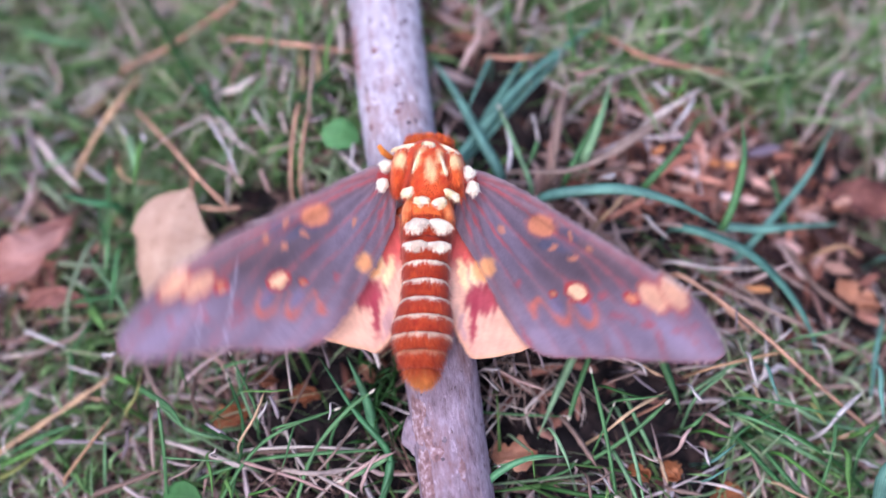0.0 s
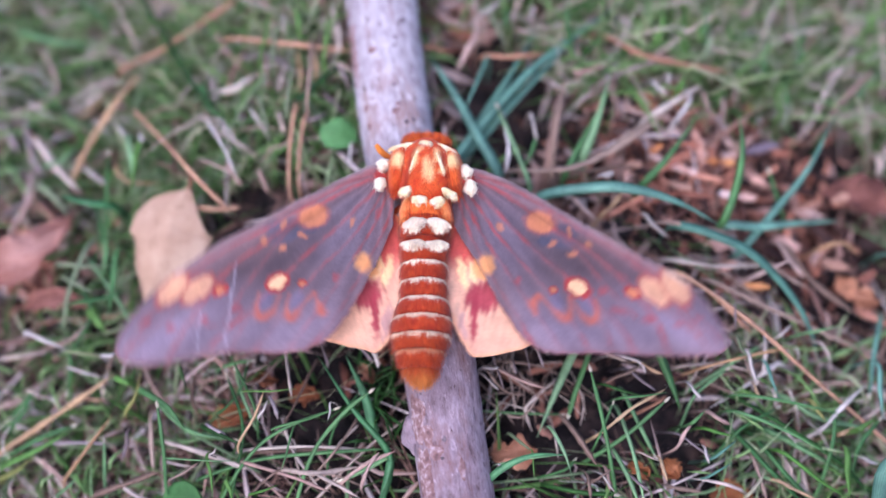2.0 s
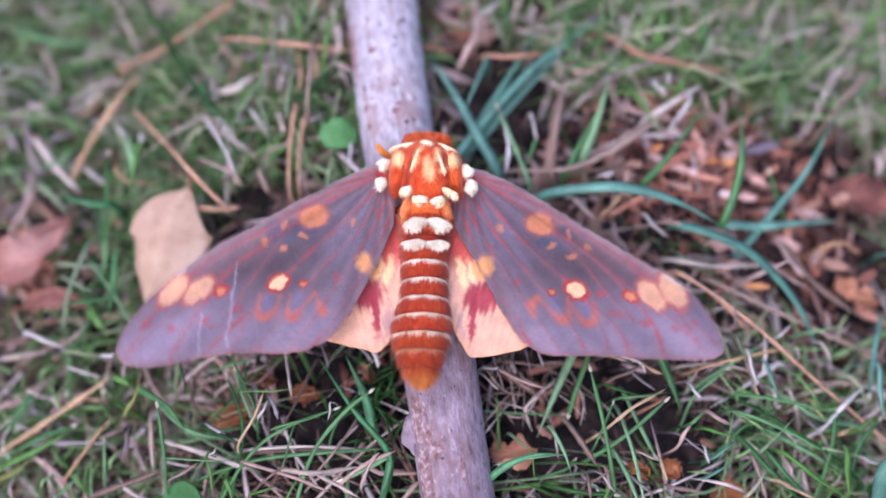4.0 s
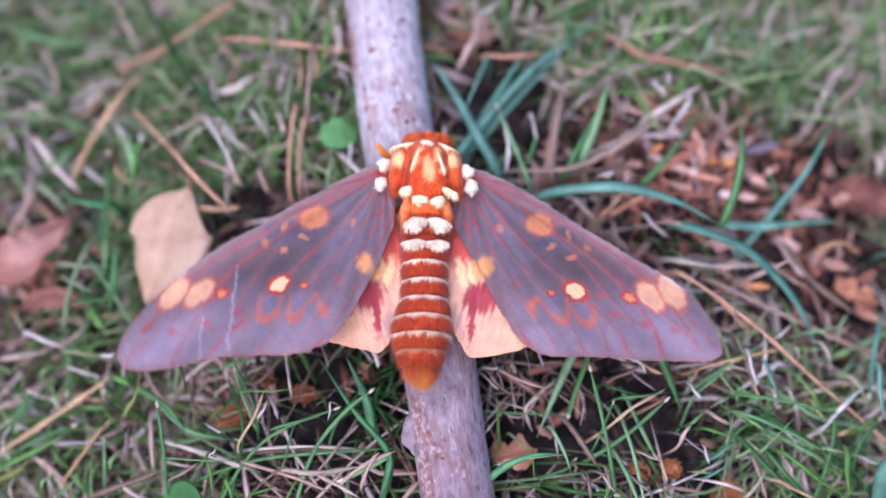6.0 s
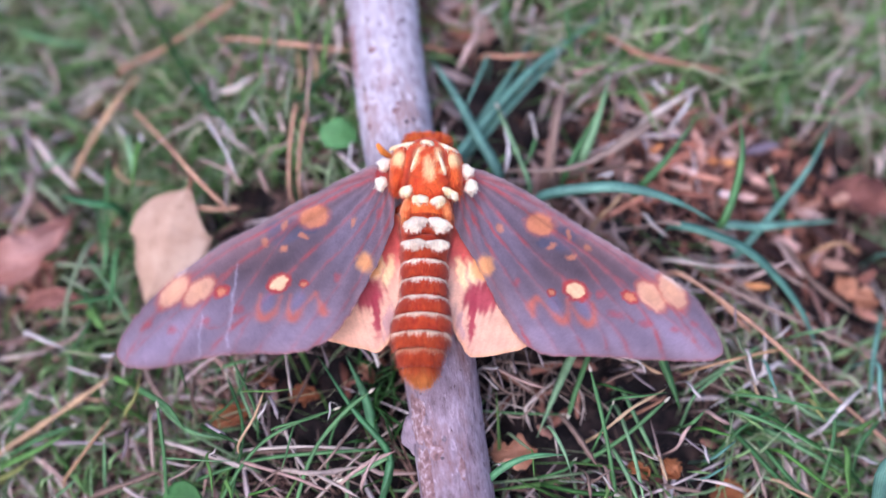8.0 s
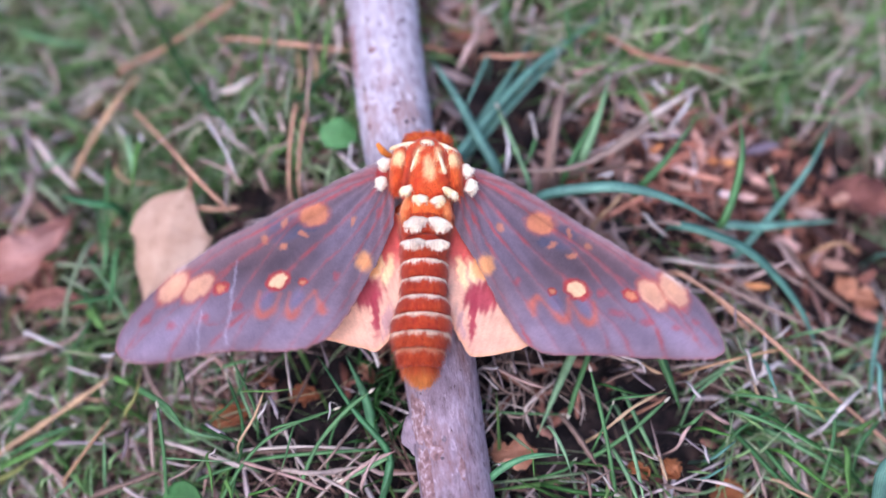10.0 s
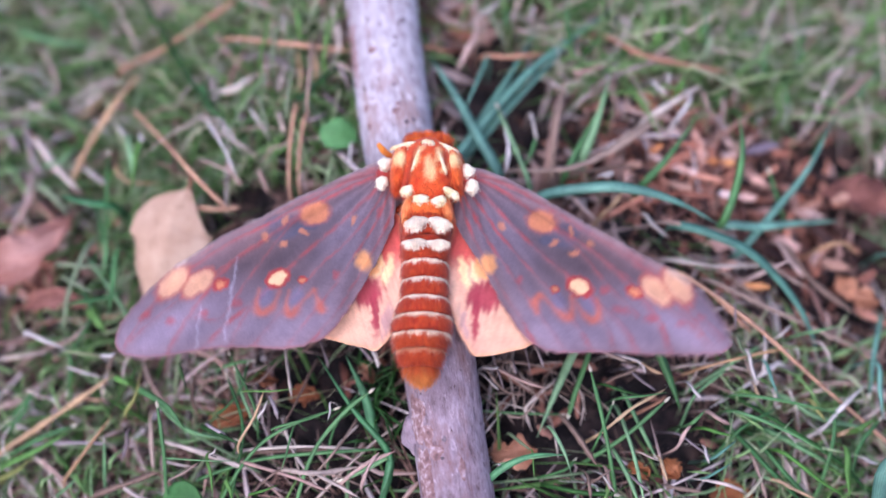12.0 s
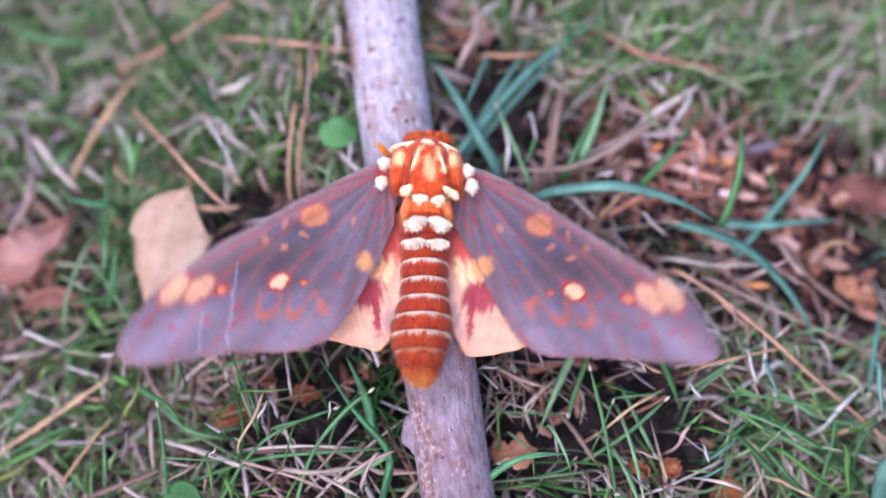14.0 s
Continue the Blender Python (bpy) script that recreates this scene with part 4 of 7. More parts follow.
# ---- ground cover ----
def lush(x, y):
    """How green the lawn is at a place in mm: 0 bare mulch, 1 thick grass."""
    g = 0.30 + 0.55 * noise.noise((x * 0.022, y * 0.022, 11.0))
    for cx, cy, r, k in ((-62, 50, 34, 0.55), (-86, 20, 16, 0.3), (74, 58, 30, 0.8), (34, 68, 16, 0.5), (68, -30, 26, 0.45), (-8, -34, 26, 0.2), (62, 20, 22, -0.75), (80, 0, 16, -0.6), (36, 22, 16, -0.5), (-90, 8, 14, -0.6), (-60, -34, 26, 0.4), (-84, 40, 20, 0.25), (-64, 22, 15, 0.6), (-30, 34, 13, 0.5), (-72, -6, 13, 0.5)):
        g += k * math.exp(-((x - cx) ** 2 + (y - cy) ** 2) / r ** 2)
    return g


def bare(x, y):
    """Patches where the dark soil shows, 0 to 1."""
    return min(0.9, sum(math.exp(-((x - cx) ** 2 + (y - cy) ** 2) / r ** 2) for cx, cy, r in ((30, -20, 9), (45, -30, 8), (42, 13, 8), (-22, -23, 11), (-27, -31, 7), (78, 10, 12), (86, 2, 11), (80, 22, 9), (88, 30, 8), (10, 52, 9), (14, 40, 9), (20, 30, 7), (12, 30, 7), (18, -22, 9), (-43, 15, 7), (-76, 3, 6), (-33, 22, 4), (18, -34, 6))))


def mulch(x, y):
    return min(1.0, sum(math.exp(-((x - cx) ** 2 + (y - cy) ** 2) / r ** 2) for cx, cy, r in ((45, 26, 13), (60, 30, 15), (76, 20, 12), (84, 8, 7), (-90, 10, 10))))


def scatter(count, wide, keep, seed):
    r = random.Random(seed)
    done = 0
    while done < count:
        x, y = r.uniform(-wide, wide), r.uniform(-wide * 0.75, wide * 0.85)
        if r.random() < keep(x, y):
            done += 1
            yield r, x, y


def lying(r, x, y, length, lift, wave, segs=5, kink=0.25, over=0.0):
    """A way that starts in the soil, leans over and lies among the rest, with a kink here and there."""
    a = r.uniform(0, 2 * math.pi)
    bend = r.gauss(0, wave)
    z0 = soil_z(x, y) + over
    pts = [(x, y, z0 - 1.0)]
    px, py = x, y
    peak = lift * r.uniform(0.2, 1.0)
    for i in range(1, segs + 1):
        t = i / segs
        px += math.cos(a) * length / segs
        py += math.sin(a) * length / segs
        a += bend / segs + r.gauss(0, wave * 0.2) + (r.uniform(-0.7, 0.7) if r.random() < kink * 0.3 else 0)
        h = soil_z(px, py) + 0.4 + over + peak * math.sin(math.pi * min(1, 0.15 + 0.75 * t)) + r.gauss(0, kink)
        if off_twig(px, py) < 7.5:
            h = min(h, 7.0)
        pts.append((px, py, h))
    return pts


def erect(r, x, y, height, lean, segs=5):
    """A blade that stands and nods over at the tip."""
    a = r.uniform(0, 2 * math.pi)
    c, s = math.cos(a), math.sin(a)
    z0 = soil_z(x, y) - 1
    out = []
    for i in range(segs + 1):
        t = i / segs
        d = lean * t ** 1.7
        out.append((x + c * d, y + s * d, z0 + height * (t - 0.3 * t * t * min(1.0, lean / height))))
    return out


def clear(x, y):
    """Room for standing blades: not through the moth's wings or the stick."""
    over = (-62 < x < 58 and -22 < y < 22) or (-82 < x < -30 and -6 < y < 26)
    return 0.0 if over or off_twig(x, y) < 9 else 1.0


def open_soil(pieces, chips=0.5):
    """Leaves out what lies across a bare patch, and thins what lies across the mulch."""
    r, kept = random.Random(5), []
    for v, f in pieces:
        m = v[len(v) // 2]
        x, y = m[0] / MM, m[1] / MM
        if bare(x, y) < 0.42 and r.random() > chips * mulch(x, y):
            kept.append((v, f))
    return kept


def cover():
    thin = lambda x, y: (1 - bare(x, y)) * (1 - 0.6 * math.exp(-((x - 2) / 42) ** 2 - ((y + 30) / 13) ** 2))
    fibre = [strand(lying(r, x, y, r.uniform(5, 20), 3.5, 0.6, 4), r.uniform(0.15, 0.5), thick=0.15, rag=0.5) for r, x, y in scatter(3000, 125, thin, 21)]
    stuff("dead_fibre", open_soil(fibre), MAT_FIBRE, "mat of dead brown fibres between the grass", "thatch")
    straw = [strand(lying(r, x, y, r.uniform(5, 30), 5.5, r.choice((0.05, 0.12, 0.35))), r.choice((0.2, 0.25, 0.3, 0.4, 0.5, 0.6, 0.8, 1.1, 1.6)) * (1.0 if y > 0 else 0.58), thick=0.12, fold=r.uniform(-0.2, 0.3), twist=r.uniform(-2, 2), tip=r.choice((0.7, 0.9, 0.97)), rag=0.7) for r, x, y in scatter(4000, 125, lambda x, y: max(0.3, 0.95 - 0.32 * lush(x, y)) * thin(x, y) * (1 - 0.72 * mulch(x, y)), 22)]
    straw += [strand(lying(r, x, y, r.uniform(1.5, 5), 6.0, 0.2, 2), r.uniform(0.3, 1.0), thick=0.15, rag=0.8, tip=0.95) for r, x, y in scatter(900, 125, lambda x, y: 0.9 * (1 - 0.8 * bare(x, y)), 29)]
    straw += [strand(erect(r, x, y, r.uniform(7, 20), r.uniform(6, 22)), r.uniform(0.3, 1.0), thick=0.12, rag=0.5, tip=0.6) for r, x, y in scatter(420, 125, lambda x, y: clear(x, y) * (1 - bare(x, y)) * (0.9 if y > 34 else 0.25), 30)]
    straw += [strand(lying(r, x, y, r.uniform(15, 60), 9, 0.8), r.uniform(0.8, 2.4), thick=0.25) for r, x, y in scatter(1500, 480, lambda x, y: float(abs(x) > 115 or abs(y) > 100), 23)]
    straw += [strand(lying(r, x, y, r.uniform(6, 26), 5.0, 0.12, 4, 0.15, r.uniform(2, 8)), r.uniform(0.3, 0.9), thick=0.12, rag=0.6, twist=r.uniform(-1, 1)) for r, x, y in scatter(420, 125, lambda x, y: clear(x, y) * (1 - bare(x, y)) * (1 - 0.7 * mulch(x, y)) * min(1.0, max(0.1, (y - 18) / 22)), 33)]
    stuff("dry_straw", open_soil(straw, 0.3), MAT_STRAW, "bleached dry grass stems lying over the soil", "dry grass")
    green = [strand(lying(r, x, y, r.uniform(10, 36), 8.0, 0.12, 6, 0.06), r.choice((0.3, 0.4, 0.5, 0.6, 0.8, 1.1)) * (1.0 if y > 0 else 0.62), tip=0.5, twist=r.uniform(-1, 1)) for r, x, y in scatter(1700, 125, lambda x, y: max(0.03, lush(x, y)) * thin(x, y), 24)]
    green += [strand(erect(r, x, y, r.uniform(8, 22), r.uniform(5, 22)), r.uniform(0.4, 1.1), tip=0.45) for r, x, y in scatter(850, 125, lambda x, y: max(0.0, lush(x, y) - 0.1) * clear(x, y) * (1 - bare(x, y)), 25)]
    green += [strand(erect(r, x, y, r.uniform(12, 30), r.uniform(5, 20)), r.uniform(0.5, 1.3), tip=0.45) for r, x, y in scatter(300, 125, lambda x, y: float(y > 40 + 8 * noise.noise((x * 0.05, 0.0, 1.0))) * clear(x, y) * (1.0 if x > 15 else 0.45), 31)]
    green += [strand(erect(r, x, y, r.uniform(14, 46), r.uniform(8, 36)), r.uniform(1.0, 2.6), tip=0.5) for r, x, y in scatter(3500, 480, lambda x, y: float(abs(x) > 118 or abs(y) > 100), 26)]
    green += [strand(lying(r, x, y, r.uniform(8, 30), 6.0, 0.15, 5, 0.12, r.uniform(2, 8)), r.uniform(0.35, 1.1), tip=0.5, twist=r.uniform(-1, 1)) for r, x, y in scatter(620, 125, lambda x, y: clear(x, y) * (1 - bare(x, y)) * max(0.1, lush(x, y)) * min(1.0, max(0.12, (y - 18) / 22)), 32)]
    # half-dry blades, mostly far off, lightened in colour to look brightly lit
    pale_ = [strand(lying(r, x, y, r.uniform(6, 22), 7.0, 0.1, 4, 0.05, r.uniform(3, 9)), r.uniform(0.3, 0.9), tip=0.5, twist=r.uniform(-1, 1), rag=0.3) for r, x, y in scatter(640, 125, lambda x, y: clear(x, y) * (1 - bare(x, y)) * (1 - 0.75 * mulch(x, y)) * min(1.0, max(0.04, (y - 24) / 22)) * (1.0 if x > 20 else 0.75), 34)]
    pale_ += [strand(erect(r, x, y, r.uniform(14, 28), r.uniform(8, 24)), r.uniform(0.4, 1.2), tip=0.5) for r, x, y in scatter(900, 125, lambda x, y: clear(x, y) * (1 - mulch(x, y)) * min(1.0, max(0.0, (y - 34) / 16)) * (1.0 if x > 8 else 0.35), 35)]
    pale_ += [strand(lying(r, x, y, r.uniform(4, 14), 6.0, 0.15, 4, 0.1, r.uniform(3, 9)), r.uniform(0.25, 0.7), tip=0.8, twist=r.uniform(-1, 1), rag=0.4) for r, x, y in scatter(260, 125, lambda x, y: clear(x, y) * (math.exp(-((x - 68) / 17) ** 2 - ((y + 30) / 15) ** 2) + 0.7 * math.exp(-((x + 80) / 18) ** 2 - ((y + 34) / 18) ** 2) + 0.9 * math.exp(-((x - 66) / 16) ** 2 - ((y - 54) / 10) ** 2)), 37)]
    stuff("pale_grass", open_soil(pale_, 0.7), MAT_PALE, "pale half-dry lawn grass, its colour lightened for stronger light", "grass")
    green += [strand(erect(r, x, y, r.uniform(30, 70), r.uniform(15, 50), 3), r.uniform(3, 7), tip=0.5) for r, x, y in scatter(4000, 1600, lambda x, y: float(abs(x) > 470 or abs(y) > 350), 36)]
    green += [strand(lying(r, x, y, r.uniform(6, 20), 5.0, 0.2, 5, 0.12, r.uniform(1, 6)), r.uniform(0.3, 0.9), tip=0.6, twist=r.uniform(-1, 1)) for r, x, y in scatter(300, 125, lambda x, y: math.exp(-((x + 64) / 13) ** 2 - ((y - 22) / 12) ** 2) + math.exp(-((x + 30) / 11) ** 2 - ((y - 34) / 10) ** 2) + math.exp(-((x + 74) / 10) ** 2 - ((y + 6) / 12) ** 2), 38)]
    stuff("grass", open_soil(green, 0.8), MAT_GRASS, "thin green lawn grass with gaps", "grass")
    crumbs = []
    for r, x, y in scatter(3000, 125, lambda x, y: 0.9 - 0.4 * lush(x, y), 27):
        s, z = r.uniform(0.4, 1.5), soil_z(x, y)
        v = [((x + s * r.uniform(0.6, 1.2) * a) * MM, (y + s * r.uniform(0.6, 1.2) * b) * MM, (z + 0.3 * s + s * 0.7 * r.uniform(0.6, 1.2) * c) * MM) for a, b, c in ((1, 0, 0), (0, 1, 0), (-1, 0, 0), (0, -1, 0), (0, 0, 1), (0, 0, -1))]
        crumbs.append((v, [(0, 1, 4), (1, 2, 4), (2, 3, 4), (3, 0, 4), (1, 0, 5), (2, 1, 5), (3, 2, 5), (0, 3, 5)]))
    stuff("soil_crumbs", crumbs, MAT_CRUMB, "dark crumbs of soil", "soil")
    chips = []
    for r, x, y in scatter(1200, 125, lambda x, y: max(0.02, 0.95 * mulch(x, y), 0.3 - lush(x, y)), 28):
        chips.append(chip(r, x, y, r.uniform(1.0, 4.0), r.uniform(0.3, 1.1)))
    stuff("bark_mulch", chips, MAT_CHIP, "small reddish-brown flakes of bark mulch", "mulch")


def chip(r, x, y, length, width, turn=None, z=None):
    """A torn flake of bark: an uneven slab, tipped a little."""
    a, tip = r.uniform(0, math.pi), r.uniform(-0.35, 0.35)
    roll = r.uniform(-0.4, 0.4)
    th, rest = r.uniform(0.15, 0.4), soil_z(x, y) + r.uniform(0.4, 5.5)
    a = a if turn is None else radians(turn)
    z = rest if z is None else z
    edge = [(-r.uniform(0.7, 1), -r.uniform(0.3, 1)), (-0.3, -r.uniform(0.6, 1.2)), (0.4, -r.uniform(0.5, 1)), (r.uniform(0.7, 1), -r.uniform(0.1, 0.7)), (r.uniform(0.8, 1.3), r.uniform(0.0, 0.5)), (0.3, r.uniform(0.5, 1.2)), (-0.5, r.uniform(0.4, 1)), (-r.uniform(0.8, 1.3), r.uniform(0.1, 0.7))]
    v = []
    for up in (th, -th):
        for u, w in edge:
            px, py = u * length, w * width
            v.append(((x + px * math.cos(a) - py * math.sin(a)) * MM, (y + px * math.sin(a) + py * math.cos(a)) * MM, (z + up + px * tip + py * roll) * MM))
    n = len(edge)
    return v, [tuple(range(n)), tuple(reversed(range(n, 2 * n)))] + [(k, n + k, n + (k + 1) % n, (k + 1) % n) for k in range(n)]


cover()

# mulch flakes large enough to pick up
_r = random.Random(41)
for cx, cy, rx, ry, count in ((46, 27, 15, 11, 60), (62, 31, 14, 13, 46), (84, 18, 9, 14, 10), (-88, 10, 10, 16, 10), (70, -26, 22, 12, 8), (8, 58, 10, 8, 8)):
    for _ in range(count):
        x, y = cx + _r.gauss(0, rx * 0.55), cy + _r.gauss(0, ry * 0.55)
        v, f = chip(_r, x, y, _r.uniform(1.6, 6.0), _r.uniform(0.3, 1.0))
        tagged(part("bark_chip", v, f, MAT_CHIP_BIG, smooth=False), label="reddish-brown flake of bark on the soil", category="bark chip", group="bark mulch")


def flake(x, y, z, length, width, turn, mat):
    """One flake of bark that shows singly, by its place, half length, half width and turn."""
    v, f = chip(_r, x, y, length, width, turn, z)
    return tagged(part("bark_chip", v, f, mat, smooth=False), label={MAT_SLATE: "slate-grey flake of bark on the soil", MAT_RUST_CHIP: "small orange flake of bark on the soil", MAT_PALE_CHIP: "pale pinkish flake of bark on the soil"}.get(mat, "reddish-brown flake of bark on the soil"), category="bark chip", group="bark mulch")


def clod(x, y, radius):
    """A dark lump of soil, knobbly and sunk a little into the ground."""
    bm = bmesh.new()
    bmesh.ops.create_icosphere(bm, subdivisions=3, radius=1.0)
    z = soil_z(x, y)
    for w in bm.verts:
        c = w.co.copy()
        k = radius * (1 + 0.35 * noise.noise(c * 1.3 + Vector((x, y, 0))) + 0.15 * noise.noise(c * 4 + Vector((x, y, 3))))
        w.co = Vector((x + c.x * k, y + c.y * k * 0.85, z + 0.2 * radius + c.z * k * 0.7)) * MM
    me = bpy.data.meshes.new("soil_clod")
    bm.to_mesh(me)
    bm.free()
    me.materials.append(MAT_CLOD)
    me.shade_smooth()
    return tagged(new("soil_clod", me), label="dark knobbly lump of damp soil", category="soil clod", group="soil clods")


flake(51.8, 16.1, 6.6, 4.0, 0.8, -15, MAT_CHIP_BIG)
flake(55.5, 20.8, 4.7, 2.9, 0.8, -20, MAT_CHIP_BIG)
flake(48.3, 23.9, 5.5, 5.0, 0.9, 30, MAT_CHIP_BIG)
flake(51.1, 27.4, 6.8, 3.5, 0.6, -14, MAT_CHIP_BIG)
flake(47.9, 30.6, 5.5, 2.9, 0.9, 20, MAT_CHIP_BIG)
flake(70.8, 30.1, -0.5, 4.1, 1.1, 12, MAT_SLATE)
flake(64.4, 17.2, 2.2, 0.9, 1.5, 80, MAT_CHIP_BIG)
flake(74.3, 28.7, -0.4, 1.9, 0.7, 10, MAT_CHIP_BIG)
flake(70.8, 24.0, 0.5, 2.5, 0.7, 30, MAT_CHIP_BIG)
flake(60.6, 24.4, 4.3, 1.2, 0.8, 0, MAT_RUST_CHIP)
flake(38.4, 33.2, 5.8, 2.4, 0.7, -20, MAT_CHIP_BIG)
flake(44.4, 26.0, 8.2, 1.3, 0.8, 30, MAT_RUST_CHIP)
flake(39.5, 22.3, 7.8, 1.8, 0.8, -10, MAT_PALE_CHIP)
flake(78.9, 16.9, -1.4, 2.4, 0.8, 8, MAT_PALE_CHIP)
flake(86.3, 18.5, -1.6, 1.7, 1.2, 20, MAT_PALE_CHIP)
flake(83.6, 3.9, -3.3, 2.9, 1.4, -20, MAT_PALE_CHIP)
flake(90.3, 1.6, -3.9, 2.5, 1.4, 30, MAT_CHIP_BIG)
flake(64.6, -1.8, 1.1, 2.4, 1.1, -10, MAT_RUST_CHIP)
flake(58.6, 2.1, 2.8, 2.3, 0.9, 25, MAT_CHIP_BIG)
flake(42.5, 18.2, 7.5, 2.5, 0.7, -30, MAT_CHIP_BIG)
flake(49.3, 18.1, 6.2, 2.8, 0.8, -8, MAT_PALE_CHIP)
flake(60.6, 17.8, 2.3, 1.7, 0.8, -25, MAT_CHIP_BIG)
flake(67.4, 21.5, 1.4, 2.0, 0.7, -40, MAT_CHIP_BIG)
flake(57.6, 25.3, 3.1, 1.4, 0.8, -20, MAT_RUST_CHIP)
flake(39.9, 36.0, 4.5, 2.9, 1.1, -20, MAT_CHIP_BIG)
flake(47.6, 37.4, 3.3, 3.4, 1.3, 30, MAT_CHIP_BIG)
flake(35.9, 58.4, 0.7, 2.9, 1.2, 20, MAT_PALE_CHIP)
flake(70.8, 42.0, -4.0, 1.7, 0.9, 20, MAT_RUST_CHIP)
flake(82.6, 44.2, -6.6, 2.3, 1.2, -40, MAT_CHIP_BIG)
flake(73.7, 9.0, -3.3, 3.4, 1.4, -30, MAT_CHIP_BIG)
flake(82.8, 10.6, -4.2, 2.9, 1.3, -50, MAT_CHIP_BIG)
flake(93.6, 9.9, -6.0, 2.3, 1.1, 10, MAT_CHIP_BIG)
flake(74.7, -7.3, -2.5, 2.9, 1.1, -50, MAT_CHIP_BIG)
flake(90.1, -6.8, -4.9, 3.4, 1.1, -40, MAT_CHIP_BIG)
flake(77.3, 73.3, -10.7, 2.3, 1.4, 40, MAT_CHIP_BIG)
flake(-99.7, 71.4, -17.6, 3.5, 1.2, 10, MAT_CHIP_BIG)
flake(-90.7, -4.9, -13.0, 3.5, 1.2, 5, MAT_CHIP_BIG)
flake(-99.2, 25.8, -12.0, 4.1, 1.0, 20, MAT_CHIP_BIG)
flake(-97.1, 13.2, -12.0, 4.7, 1.2, 40, MAT_CHIP_BIG)
clod(43.3, 14.8, 2.8)
clod(38.1, 10.5, 3.0)
clod(34.7, 11.4, 2.3)
clod(42.8, 11.1, 2.5)
clod(69.1, 14.3, 2.3)
clod(86.8, 23.2, 2.8)
clod(66.6, -5.2, 3.4)
clod(74.5, -4.7, 2.8)
clod(56.3, 26.1, 1.8)
clod(87.5, 4.0, 2.5)
clod(50.2, -12.1, 1.6)
clod(39.5, 16.8, 1.6)


def green(points, width, mat=None, label="narrow green blade of grass", **kw):
    mown = width < 1.35
    ob = blade("grass_blade", points, width * (0.82 if mown else 0.86), mat or MAT_BLADE, label, "single grass blades", "grass blade", tip=0.86 if mown else 0.5, **kw)
    if mown:
        p = np.array(points[-1], float)
        d = p - np.array(points[-2], float)
        d /= np.linalg.norm(d)
        v, f = strand([p - d * 1.0, p - d * 0.3, p + d * 0.5], width * 0.7, thick=0.3, tip=0.7)
        part("cut_tip", v, f, MAT_TIP, ob, "bleached tip left by mowing")
    return ob


def dry(points, width, label="bleached dry grass stem lying on the ground", mat=None, **kw):
    return blade("dry_stem", points, width * 0.62, mat or MAT_DRY, label, "dry grass stems", "dry grass", tip=0.85, fold=0.05, thick=0.15, rag=0.7, **kw)


def needle(points, width, label="long tan fallen pine needle"):
    return blade("pine_needle", points, min(width, 1.5) * 0.9, MAT_NEEDLE, label, "fallen pine needles", "pine needle", tip=0.95, base=0.9, fold=-0.2, thick=0.35, rag=0.3)


BROAD = "broad blue-green blade of grass"
green(((11.2, 18.6, 11.0), (7.0, 26.9, 12.0), (1.9, 37.5, 11.6), (-3.6, 48.9, 8.0)), 2.7, MAT_TEAL, BROAD)
green(((-0.5, 17.8, 10.0), (7.6, 28.8, 12.0), (18.5, 41.9, 12.1), (30.0, 52.6, 10.5), (42.0, 63.8, 6.9)), 2.4, MAT_TEAL, BROAD)
green(((1.9, 20.7, 9.0), (7.8, 31.1, 10.0), (14.5, 42.5, 10.0), (21.3, 56.4, 8.0)), 2.0, MAT_TEAL, BROAD)
green(((-2.8, 17.0, 9.0), (5.3, 24.1, 10.0), (14.2, 34.6, 10.8), (24.2, 46.3, 10.4), (32.0, 58.0, 7.8)), 2.0, MAT_TEAL, BROAD)
green(((19.1, 13.3, 12.0), (28.8, 13.3, 17.0), (36.2, 12.6, 18.0), (45.1, 10.7, 16.1), (54.4, 8.0, 11.0)), 2.7, MAT_TEAL, BROAD)
green(((45.5, 8.1, 10.0), (52.2, 5.4, 12.5), (59.9, 1.7, 11.5), (67.9, -3.7, 6.3), (73.1, -10.9, 2.9), (76.3, -18.1, -1.9)), 2.3, MAT_TEAL, BROAD)
green(((55.1, 8.2, 9.8), (57.0, 13.6, 14.3), (58.4, 20.8, 16.9), (59.3, 30.1, 15.7)), 1.9)
green(((60.7, 4.6, 4.2), (67.8, 12.5, 6.3), (75.6, 21.5, 7.3), (83.5, 34.1, 6.8)), 1.8, MAT_TEAL, BROAD)
green(((56.2, 8.6, 8.5), (63.4, 8.7, 7.5), (73.3, 10.8, 3.9), (85.7, 13.3, -1.5)), 2.3, MAT_TEAL, BROAD)
green(((40.1, 16.6, 9.8), (45.4, 22.0, 13.0), (52.7, 31.8, 13.4)), 1.7)
green(((17.4, 15.5, 11.0), (14.7, 22.2, 14.0), (10.9, 33.5, 12.9)), 1.2)
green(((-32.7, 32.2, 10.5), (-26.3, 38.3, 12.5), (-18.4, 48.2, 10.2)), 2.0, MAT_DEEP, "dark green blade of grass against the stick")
green(((-11.1, -43.6, 6.0), (-9.6, -36.1, 10.0), (-16.2, -28.1, 13.0), (-22.9, -18.6, 14.0)), 1.5, MAT_MID)
green(((-12.8, -31.2, 8.0), (-14.4, -25.4, 11.0), (-18.0, -18.2, 12.0)), 2.2, MAT_MID)
green(((-9.5, -35.9, 9.0), (-13.6, -38.3, 10.0), (-18.9, -40.4, 9.0)), 1.1)
green(((-46.3, -40.1, 2.2), (-34.5, -36.8, 8.3), (-22.9, -35.6, 10.0), (-9.8, -34.7, 8.0)), 0.8)
